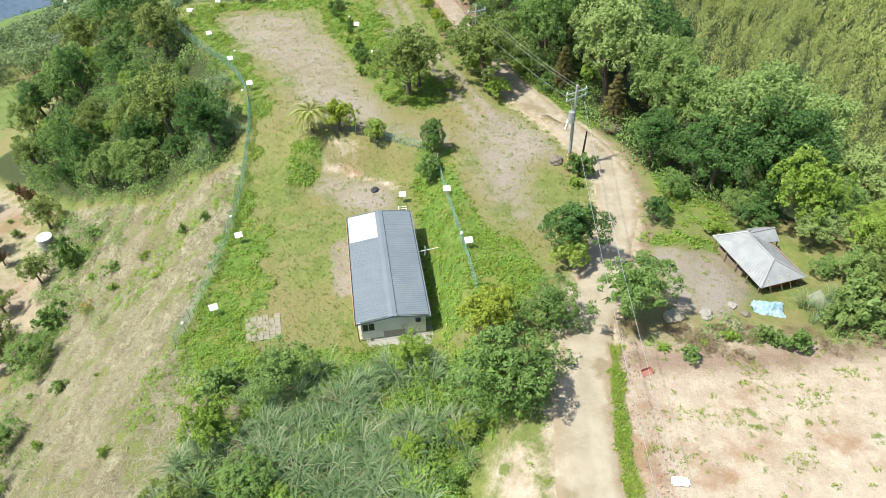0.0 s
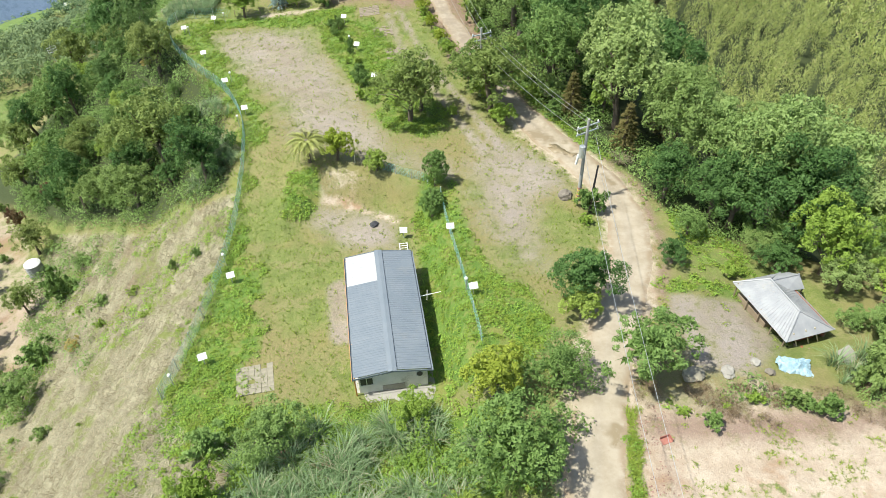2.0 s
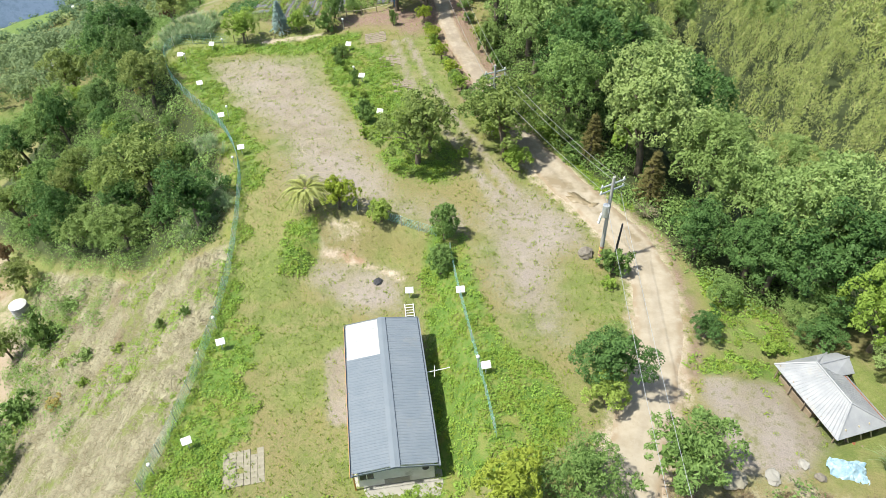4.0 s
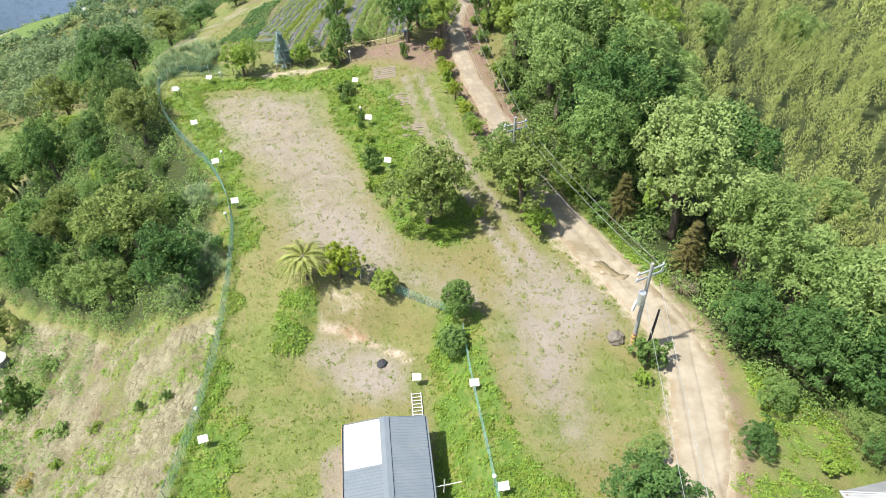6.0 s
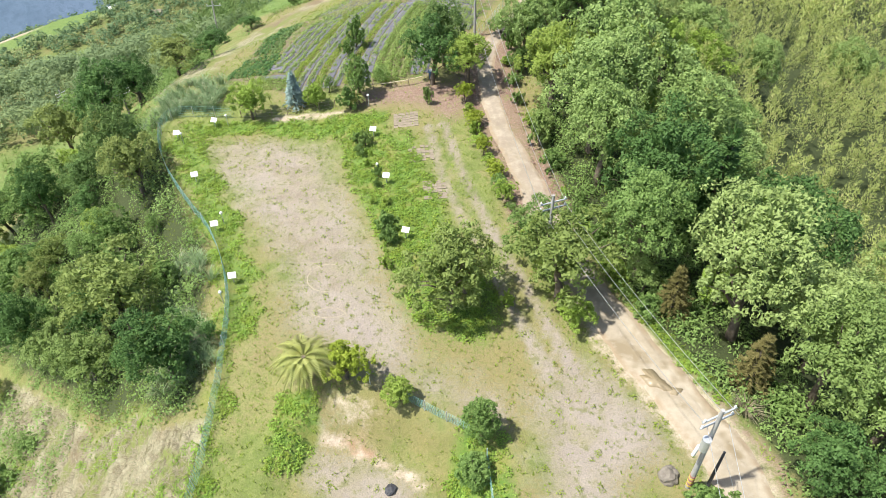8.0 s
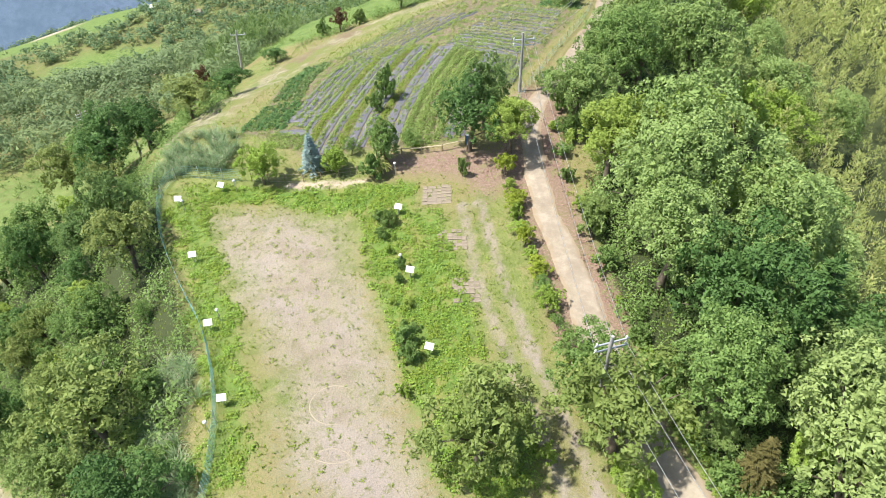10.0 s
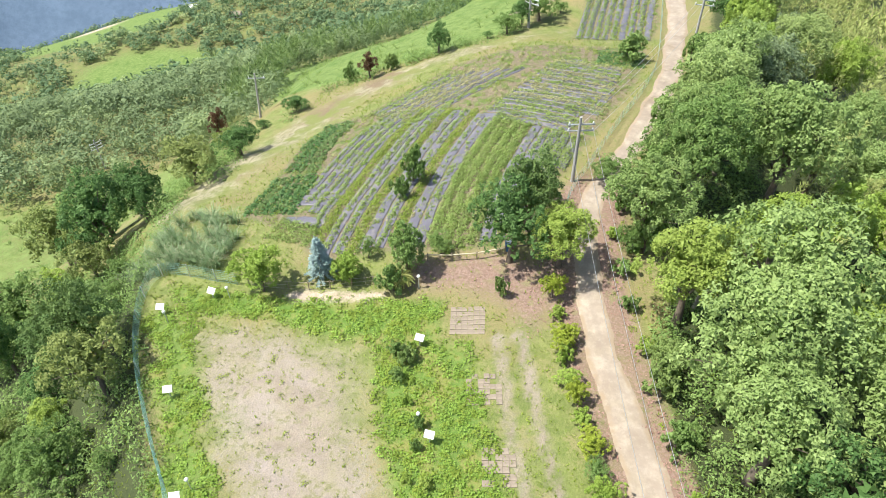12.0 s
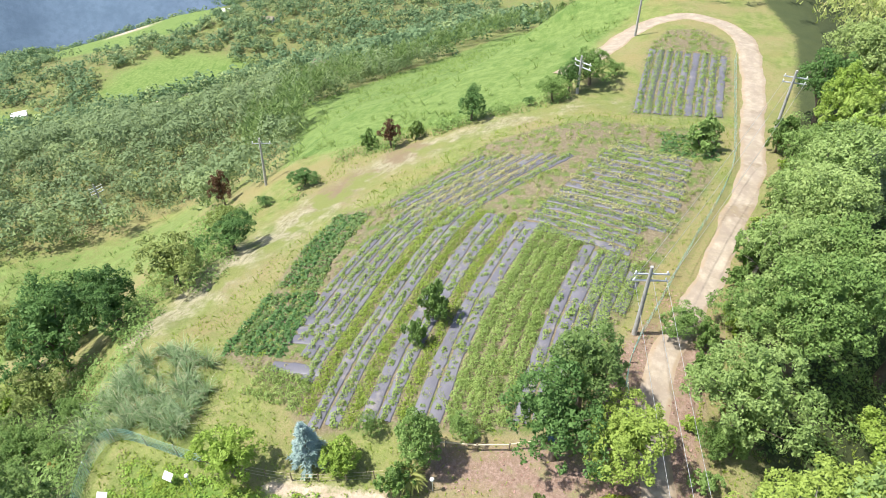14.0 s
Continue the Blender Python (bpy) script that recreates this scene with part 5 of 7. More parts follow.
def tyre_mark(x, y, r, start, sweep):
    """A pale ring that a turning car has scraped into the gravel."""
    n = 40
    a = radians(start) + radians(sweep) * np.arange(n) / (n - 1)
    rows = []
    for o in (-0.05, 0.0, 0.05):
        q = np.column_stack([x + (r + o) * np.cos(a), y + (r + o) * 0.9 * np.sin(a)])
        rows.append(np.column_stack([q, ground_height(q[:, 0], q[:, 1]) + (0.022 if o == 0 else -0.01)]))
    v = np.stack(rows, 1).reshape(-1, 3)
    i = (np.arange(n - 1)[:, None] * 3 + np.arange(2)[None, :]).ravel()
    ob = mesh_object("tyre_mark", v, np.stack([i, i + 1, i + 4, i + 3], -1), M["dust"])
    tagged(ob, "pale curved tyre mark scraped into the gravel", "tyre mark", "tyre marks on the gravel")


for mark in ((-12.7, 59.2, 1.3, 20, 130), (-13.6, 63.4, 1.6, 60, 230), (-13.0, 61.2, 2.0, 240, 70)):
    tyre_mark(*mark)



def rack(x, y):
    top = thing("steel_rack", "white steel rack lying on the gravel", "rack", m=lift(x, y, 0.08, 8))
    for dx in (-0.32, 0.32):
        part("side_rail", rod((dx, -0.9, 0), (dx, 0.9, 0.05), 0.03), M["white"], top)
    for k in range(7):
        part("rung", rod((-0.32, -0.8 + k * 0.27, 0.01 + 0.007 * k), (0.32, -0.8 + k * 0.27, 0.01 + 0.007 * k), 0.025), M["white"], top)


rack(-4.2, 44.6)


def barrel(x, y):
    top = thing("barrel", "blue plastic barrel under the big tree", "barrel", m=lift(x, y, -0.03))
    part("body", rod((0, 0, 0), (0, 0, 0.85), 0.29, 0.29, 18), M["blue_plastic"], top)
    for z in (0.25, 0.55):
        part("hoop", rod((0, 0, z), (0, 0, z + 0.05), 0.305, 0.305, 18), M["blue_plastic"], top)
    part("lid", rod((0, 0, 0.85), (0, 0, 0.89), 0.25, 0.25, 18), M["white"], top, "pale lid")


barrel(-8.2, 90.9)


def tree_fern(x, y, size):
    top = thing("tree_fern", "tree fern with arching yellow-green fronds", "fern", m=lift(x, y))
    part("trunk", rod((0, 0, -0.3), (0, 0, 2.2 * size), 0.16, 0.11, 9), M["bark"], top)
    r = np.random.default_rng(5)
    for k in range(30):
        a = k * 2.4
        up = (0.75, 0.45, 0.25)[k % 3]
        n = 44
        t = np.linspace(0.08, 1, n)
        long = 2.1 * size * r.uniform(0.85, 1.1)
        cx = long * t
        cz = 2.15 * size + long * (up * t - (0.38 + up * 0.75) * t ** 2.2)
        V = [(cx[i], 0, cz[i]) for i in range(n)]
        F = []
        for i in range(0, n - 1, 2):
            w = 0.4 * size * math.sin(min(1, t[i] * 1.15 + 0.05) * 2.95) + 0.02
            for s in (-1, 1):
                b = len(V)
                V += [(cx[i] + 0.03, s * w * 0.6, cz[i] + 0.01), (cx[i] + 0.13, s * w, cz[i] - 0.06 * w)]
                F.append([i, b, b + 1, i + 1])
        ob = mesh_object("frond", np.array(V), np.array(F), M["leaf_fern"])
        ob.parent = top
        ob.rotation_euler = (0, 0, a)


tree_fern(-13.0, 54.1, 1.05)
tree_fern(-15.4, 86.6, 0.45)


def far_house(x, y, turn, label, material):
    top = thing("far_house", label, "house", m=lift(x, y, -0.3, turn))
    part("wall", box((6.4, 4.6, 2.6), pose(0, 0, 1.3)), M["plaster"], top)
    for s in (-1, 1):
        part("roof", box((7.2, 3.0, 0.12), pose(0, s * 1.35, 3.1, s * -20, 0, 0)), M[material], top)
    for dx in (-2.0, 0.3, 2.2):
        part("window", box((1.0, 0.08, 0.9), pose(dx, -2.32, 1.4)), M["glass"], top)


far_house(-247, 429, 20, "far valley house with white metal roof", "white")
far_house(-104, 262, -15, "far valley house with tan roof", "pave")
far_house(-210, 412, 10, "far valley house with tan roof", "pave")
far_house(-283, 289, 40, "far valley house with pale roof", "white")


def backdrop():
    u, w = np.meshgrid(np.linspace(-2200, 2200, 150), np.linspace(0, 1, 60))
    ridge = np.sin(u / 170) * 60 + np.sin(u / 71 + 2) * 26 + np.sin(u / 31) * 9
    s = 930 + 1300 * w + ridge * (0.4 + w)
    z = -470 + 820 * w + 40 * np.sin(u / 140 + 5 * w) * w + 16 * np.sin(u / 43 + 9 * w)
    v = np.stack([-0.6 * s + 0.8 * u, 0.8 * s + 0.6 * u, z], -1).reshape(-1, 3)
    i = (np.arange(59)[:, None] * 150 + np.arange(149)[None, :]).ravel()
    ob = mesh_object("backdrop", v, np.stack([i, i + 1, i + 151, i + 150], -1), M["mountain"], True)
    return tagged(ob, "forested mountainside across the valley, coloured with blue haze", "mountain", kind="structure")


backdrop()


def puddle(x, y, rx, ry, turn):
    """A shallow muddy patch that lies on the road."""
    n = 28
    r = np.random.default_rng(8)
    a = np.arange(n) * 2 * np.pi / n
    rag = 1 + 0.22 * np.sin(3 * a + 1) + 0.12 * np.sin(7 * a) + 0.05 * r.normal(size=n)
    c, s = math.cos(radians(turn)), math.sin(radians(turn))
    px, py = rx * rag * np.cos(a), ry * rag * np.sin(a)
    q = np.column_stack([x + px * c - py * s, y + px * s + py * c])
    base = float(ground_height(x, y))
    v = np.vstack([np.column_stack([q, np.full(n, base - 0.1)]), np.column_stack([x + (q[:, 0] - x) * 0.97, y + (q[:, 1] - y) * 0.97, ground_height(q[:, 0], q[:, 1]) + 0.115]), [[x, y, base + 0.12]]])
    i, j = np.arange(n), (np.arange(n) + 1) % n
    f = np.vstack([np.column_stack([i, j, n + j]), np.column_stack([i, n + j, n + i]), np.column_stack([n + i, n + j, np.full(n, 2 * n)])])
    tagged(mesh_object("puddle", v, f, M["puddle"]), "muddy brown puddle on the concrete road", "puddle")


puddle(9.5, 55.3, 1.1, 0.55, -40)
puddle(10.6, 54.6, 0.45, 0.3, 10)


def dry_clump(x, y, size):
    v, f = blades(np.random.default_rng(4), 120, 1.0, 0.9, 0.02, 2, 0.5)
    ob = mesh_object("dry_grass_clump", v * size, f, M["leaf_straw"])
    ob.matrix_basis = pose(x, y, height(x, y) - 0.03)
    tagged(ob, "withered straw-coloured grass clump beside the road", "grass clump")


dry_clump(14.6, 53.4, 1.2)


def dead_tree(x, y, tall, seed):
    """Bare pale limbs of a dead tree."""
    r = np.random.default_rng(seed)
    top = thing("dead_tree", "leafless pale dead tree among green crowns", "tree", m=lift(x, y, -0.2))
    paths = [[(0, 0, 0, 0.16), (0.3, 0.1, tall * 0.5, 0.11), (0.1, 0.4, tall * 0.8, 0.06)]]
    for k in range(9):
        a, z = k * 2.4, tall * r.uniform(0.35, 0.8)
        reach = tall * r.uniform(0.25, 0.5)
        bx, by = 0.25, 0.15
        tip = (bx + reach * math.cos(a), by + reach * math.sin(a), z + reach * r.uniform(0.3, 0.9), 0.012)
        mid = (bx + reach * 0.5 * math.cos(a + 0.3), by + reach * 0.5 * math.sin(a + 0.3), z + reach * 0.25, 0.035)
        paths.append([(bx, by, z - 0.2, 0.07), mid, tip])
        for _ in range(3):
            b = a + r.uniform(-0.9, 0.9)
            l = reach * r.uniform(0.3, 0.6)
            paths.append([mid[:3] + (0.02,), (mid[0] + l * math.cos(b), mid[1] + l * math.sin(b), mid[2] + l * r.uniform(0.1, 0.8), 0.008)])
    v, f = tubes(paths, 5)
    ob = mesh_object("limbs", v, f, M["bark_pale"], True)
    ob.parent = top


dead_tree(3.4, 106.4, 4.6, 2)
dead_tree(4.9, 87.6, 5.0, 3)
dead_tree(24.5, 52.5, 6.5, 5)

# ---- the flower and vegetable field ----
rng = np.random.default_rng(21)
CROPS = {
    "sparse": [tuft(rng, 32, 0.28, 0.28, 0.14) for _ in range(3)],
    "green": [tuft(rng, 44, 0.36, 0.5, 0.15, 0.4) for _ in range(3)],
    "weedy": [tuft(rng, 34, 0.42, 0.32, 0.12, 0.45) for _ in range(3)],
    "thin": [tuft(rng, 24, 0.22, 0.24, 0.13) for _ in range(3)],
    "pale": [tuft(rng, 34, 0.34, 0.42, 0.13) for _ in range(3)],
    "squash": [tuft(rng, 22, 0.42, 0.3, 0.22, 0.85) for _ in range(3)],
}
LEAF = {"thin": "leaf_crop", "sparse": "leaf_crop", "green": "leaf_crop", "weedy": "leaf_vine", "pale": "leaf_pale", "squash": "leaf_squash"}
LABEL = {
    "sparse": "planting bed under black film with small young plants",
    "green": "planting bed with a thick row of green plants",
    "weedy": "weedy planting bed overgrown with yellow-green plants",
    "pale": "planting bed with pale yellowish flower heads",
    "squash": "planting bed with dark broad-leaved vegetables",
    "thin": "planting bed under torn black film with few weeds",
    "bare": "planting bed under bare black plastic film",
}


def bed(kind, line, width, film=True, gap=0.42, keep=0.85):
    """One planting bed along a line of places, clipped to the ground, with film and plants."""
    p, side = smooth_line(line, 0.5)
    if len(p) < 4:
        return
    top = thing("planting_bed", LABEL[kind], "planting bed", "beds of the field")
    if film:
        n = len(p)
        rag = 1 + 0.05 * np.sin(np.arange(n) * 0.7 + line[0] * 3) + rng.normal(size=n) * 0.05
        rows = []
        for o, h in ((-1.05, -0.1), (-1, 0.01), (-0.8, 0.045), (0, 0.06), (0.8, 0.045), (1, 0.01), (1.05, -0.1)):
            q = p + side * (o * width / 2 * rag)[:, None]
            bumpy = 0.012 * np.sin(np.arange(n) * 2.1 + o * 4) if abs(o) < 1 else 0
            rows.append(np.column_stack([q, ground_height(q[:, 0], q[:, 1]) + h + bumpy + 0.02]))
        v = np.stack(rows, 1).reshape(-1, 3)
        i = (np.arange(n - 1)[:, None] * 7 + np.arange(6)[None, :]).ravel()
        ob = mesh_object("mulch_film", v, np.stack([i, i + 1, i + 8, i + 7], -1), M["mulch"])
        ob.parent = top
    if kind == "bare":
        return
    q, sd = smooth_line(line, gap)
    lanes = (-0.2, 0.2) if width > 0.8 and kind in ("green", "weedy") else (0.0,)
    at = np.vstack([q + sd * (o * width) + rng.normal(size=q.shape) * 0.07 for o in lanes])
    at = at[rng.uniform(size=len(at)) < keep]
    at = np.column_stack([at, ground_height(at[:, 0], at[:, 1]) + (0.06 if film else 0.02)])
    if len(at):
        v, f = repeat(CROPS[kind], at, rng.uniform(0.7, 1.25, len(at)), rng.uniform(0, 6.28, len(at)), rng.integers(0, 3, len(at)))
        ob = mesh_object("crop", v, f, M[LEAF[kind]])
        ob.parent = top
        tagged(ob, kind="stuff")


# rows of the front half, which bend slowly to the east
front = ("sparse", "sparse", "sparse", "sparse", "weedy", "sparse", "sparse", "weedy", "thin", "sparse", "weedy", "thin", "thin", "green", "green", "green", "green", "thin", "sparse", "green", "green", "green", "green", "green")
for k, kind in enumerate(front):
    x = -26.5 + k * 1.0
    y0 = max(float(np.interp(x, [-26.5, -24, -22, -17, -11, -7], [97, 93, 88.6, 90.2, 91, 92.2])), 88.6)
    y1 = float(np.interp(x, [-25, -20, -15, -10, -4], [112.5, 111.2, 109.4, 107.4, 105.8]))
    ys = np.linspace(y0, y1, 9)
    xs = x + 0.05 * (ys - 97) + 0.011 * np.maximum(0, ys - 94) ** 2 * 0.8 - 0.3
    line = [c for a, b in zip(xs, ys) if float(inside(a, b, *FIELD)) > 0.2 for c in (float(a), float(b))]
    if len(line) >= 6:
        bed(kind, line, 0.86, kind not in ("green", "weedy") or k > 17, (0.27 if kind in ("green", "weedy") else 0.33) if k < 18 else 0.42, {"sparse": 0.92, "thin": 0.45}.get(kind, 0.97))

# slanting rows of the western part behind
for k, kind in enumerate(("sparse", "sparse", "pale", "pale", "pale", "pale", "sparse")):
    ox, oy = -25.4 + 0.78 * k * 1.12, 112.6 - 0.62 * k * 1.12
    reach = 10.5 + k * 0.75
    pts = [(ox + t * reach * 0.64, oy + t * reach * 0.77) for t in np.linspace(0, 1, 8)]
    line = [c for a, b in pts if float(inside(a, b, *FIELD)) > 0.3 for c in (a, b)]
    if len(line) >= 6:
        bed(kind, line, 0.76, True, 0.36, 0.97)

# cross rows of the eastern part behind
for k in range(18):
    kind = ("bare", "green", "sparse", "sparse", "green", "pale", "sparse", "pale", "pale", "sparse", "pale", "sparse", "pale", "sparse", "sparse", "pale", "sparse", "sparse")[k]
    y = 109.6 + k * 0.84
    x0 = -15.2 + k * 0.43
    pts = [(x0 + t * (17 - k * 0.37), y - 4.2 * t + 0.12 * k * t) for t in np.linspace(0, 1, 9)]
    line = [c for a, b in pts if float(inside(a, b, *FIELD)) > 0.3 and a > x0 and not (a > -3 and b > 121.5) for c in (a, b)]
    if len(line) >= 6:
        bed(kind, line, 0.68, True, 0.32, 0.95)

# broad-leaved vegetables along the western edge and in the north-east corner
for k in range(6):
    bed("squash", (-30.7 + k * 0.78, 93.3 + 0.12 * k, -30.9 + k * 0.78, 96.6, -30.9 + k * 0.75, 100.0 + 0.08 * k), 0.74, False, 0.34, 0.97)
for k in range(5):
    bed("squash", (-30.3 + k * 0.7, 101.2, -30.4 + k * 0.72, 106, -30.0 + k * 0.72, 112.0 - 0.1 * k), 0.7, False, 0.36, 0.93)
for k in range(5):
    bed("squash", (-2.6, 122.4 + k * 0.95, 2.0, 122.2 + k * 1.0), 0.7, False, 0.4, 0.95)
for k in range(4):
    bed("green", (-27.6 + k * 0.2, 90.4 + k * 0.62, -25.6, 90.1 + k * 0.66, -23.6, 89.8 + k * 0.62), 0.6, False, 0.3, 0.95)
for y in (92.7, 95.4, 96.4, 97.4):
    bed("bare", (-26.9, y, -25.6, y + 0.05, -24.2, y + 0.1, -23.2, y + 0.1), 0.86)

# the small field inside the road's bend
for k, kind in enumerate(("sparse", "green", "sparse", "sparse", "sparse", "bare", "sparse", "sparse", "bare")):
    x = -5.2 + k * 1.0
    bed(kind, (x, 130.8 + 0.16 * k, x + 0.5, 139, x + 1.2, 147.3), 0.72, True, 0.45, 0.9)


# weeds that run over the film and fill the gaps between the rows
def weedy_place(x, y):
    strip = np.sin((x - 0.06 * (y - 97)) * 6.28 + 0.6 * np.sin(y * 0.3))
    blotch = np.sin(x * 0.9 + 2 * np.sin(y * 0.35)) * np.sin(y * 0.5 + 1.4 * np.sin(x * 0.5))
    field = (inside(x, y, *FIELD) > 0.2) | (inside(x, y, *FIELD_NORTH) > 0.2)
    return field * np.clip(0.45 + 0.3 * strip + 0.45 * blotch, 0.08, 1)


for kind, count, name, label in (("weedy", 10000, "field_weeds", "yellow-green weeds between the planting rows"), ("green", 7000, "field_plants", "loose green plants between the planting rows"), ("pale", 2600, "field_grass", "pale dry tufts between the planting rows")):
    at = scatter(rng, count, -32, 6, 87, 156, weedy_place)
    v, f = repeat(CROPS[kind], at, rng.uniform(0.3, 0.85, len(at)), rng.uniform(0, 6.28, len(at)), rng.integers(0, 3, len(at)))
    stuff(name, v, f, M[LEAF[kind]], label, "weeds")


# ---- paved patches ----
def paved(x, y, turn, nx, ny, size, material, label, missing):
    top = thing("paved_patch", label, "paving", m=lift(x, y, 0, turn))
    r = np.random.default_rng(int(abs(x * 10)))
    base = None
    for i in range(nx):
        for j in range(ny):
            if r.uniform() < missing:
                continue
            wx, wy = (i - (nx - 1) / 2) * size, (j - (ny - 1) / 2) * size
            if base is None:
                ob = base = part("slab", box((size * 0.975, size * 0.975, 0.09), None, 0.008), M[material], top)
            else:
                ob = new("slab", base.data)
                ob.parent = top
            world_p = top.matrix_basis @ Vector((wx, wy, 0))
            ob.location = (wx, wy, height(world_p.x, world_p.y) - top.matrix_basis.translation.z - 0.005 + r.uniform(-0.02, 0.015))
            ob.rotation_euler = (r.normal() * 0.01, r.normal() * 0.01, r.normal() * 0.02)
    return top


paved(-13.8, 31.9, 14, 6, 6, 0.42, "slab", "weathered paving slabs half sunk in grass", 0.04)
paved(-10.1, 84.2, 8, 6, 6, 0.4, "pave", "pinkish paved camping pad with worn slabs", 0.08)
paved(-8.1, 78.9, 10, 6, 6, 0.38, "pave", "overgrown paved camping pad with worn slabs", 0.25)
paved(-6.4, 73.9, 10, 5, 6, 0.4, "pave", "overgrown pinkish paved camping pad", 0.34)

# ---- trees and shrubs ----
species("broad", "tree", "broad-leaved tree with rounded mid-green crown", "leaf_mid", "round", 2.5, 2.2, 0.7, 40, 5200, 0.165, 4, 0.65)
species("dark", "tree", "dense dark green broad-leaved tree", "leaf_dark", "round", 2.4, 2.5, 0.7, 40, 5200, 0.165, 4, 0.65)
species("great", "tree", "tall broad-leaved tree with many-lobed light green crown", "leaf_fresh", "round", 3.3, 3.2, 1.8, 64, 8600, 0.185, 4, 0.65)
species("great_light", "tree", "tall yellow-green tree with loose crown", "leaf_bright", "round", 3.1, 3.1, 1.8, 56, 8000, 0.185, 2, 0.65)
species("great_dark", "tree", "tall broad-leaved tree with dense dark green crown", "leaf_dark", "round", 3.2, 3.2, 1.8, 60, 8400, 0.185, 3, 0.65)
species("great_mid", "tree", "tall mid-green broad-leaved tree with dense clumps", "leaf_mid", "round", 3.2, 3.3, 1.8, 62, 8400, 0.185, 3, 0.65)
species("great_olive", "tree", "tall olive green tree with uneven crown", "leaf_olive", "round", 3.2, 3.0, 1.0, 60, 7600, 0.18, 2, 0.6)
species("silver", "tree", "broad grey-green tree with fine leaves", "leaf_silver", "round", 3.2, 2.8, 1.0, 56, 7600, 0.17, 2, 0.6)
species("bright", "tree", "yellow-green broad-leaved tree in full leaf", "leaf_bright", "round", 2.0, 1.9, 0.4, 30, 4200, 0.15, 3, 0.65)
species("golden", "tree", "low golden green tree with dense leaves", "leaf_golden", "round", 1.7, 1.5, 0.3, 24, 3800, 0.14, 2, 0.6)
species("olive", "tree", "olive green small tree on the slope", "leaf_olive", "round", 2.0, 1.9, 0.4, 30, 3800, 0.15, 2, 0.6)
species("lime", "tree", "bright lime green young tree", "leaf_lime", "round", 1.8, 2.0, 0.6, 24, 3400, 0.19, 1, 0.65)
species("open", "tree", "airy light green tree with thin branches", "leaf_mid", "round", 2.4, 1.9, 0.9, 36, 3800, 0.17, 3, 0.5)
species("lobed", "tree", "roadside tree with glossy green leaves in loose clumps", "leaf_mid", "round", 2.4, 1.6, 0.9, 22, 3400, 0.2, 1, 0.45)
species("cedar", "conifer", "brown-green conifer with ragged crown", "leaf_brown", "cone", 1.9, 3.2, 0.4, 38, 4200, 0.24, 2, 0.3)
species("fir", "conifer", "dark green conical conifer", "leaf_dark", "cone", 1.4, 2.0, 0.2, 30, 3400, 0.2, 1, 0.35)
species("spruce", "blue_spruce", "small silvery blue spruce beside the flower field", "leaf_blue", "cone", 1.15, 1.5, 0.1, 44, 4400, 0.17, 1, 0.35)
species("column", "garden_tree", "clipped column-shaped dark green garden tree", "leaf_mid", "clipped", 1.1, 1.75, 0.15, 46, 4600, 0.13, 2)
species("ball", "round_bush", "clipped round bright green bush", "leaf_bright", "clipped", 1.0, 0.95, 0.15, 34, 3400, 0.12, 1, category="bush")
species("bush", "bush", "small leafy green bush in rough grass", "leaf_mid", "round", 0.8, 0.75, -0.3, 14, 1100, 0.13, 3, 0.65, category="bush")
species("lightbush", "bush", "light green leafy shrub in rough grass", "leaf_bright", "round", 0.8, 0.8, -0.3, 14, 1100, 0.13, 2, 0.65, category="bush")
species("rust", "bush", "rust-brown withered shrub on the slope", "leaf_rust", "round", 1.3, 1.3, 0.1, 16, 1300, 0.17, 1, 0.4, category="bush")
species("autumn", "bush", "yellowing shrub beside the fence", "leaf_autumn", "round", 1.2, 1.0, -0.1, 18, 1700, 0.14, 1, 0.6, category="bush")

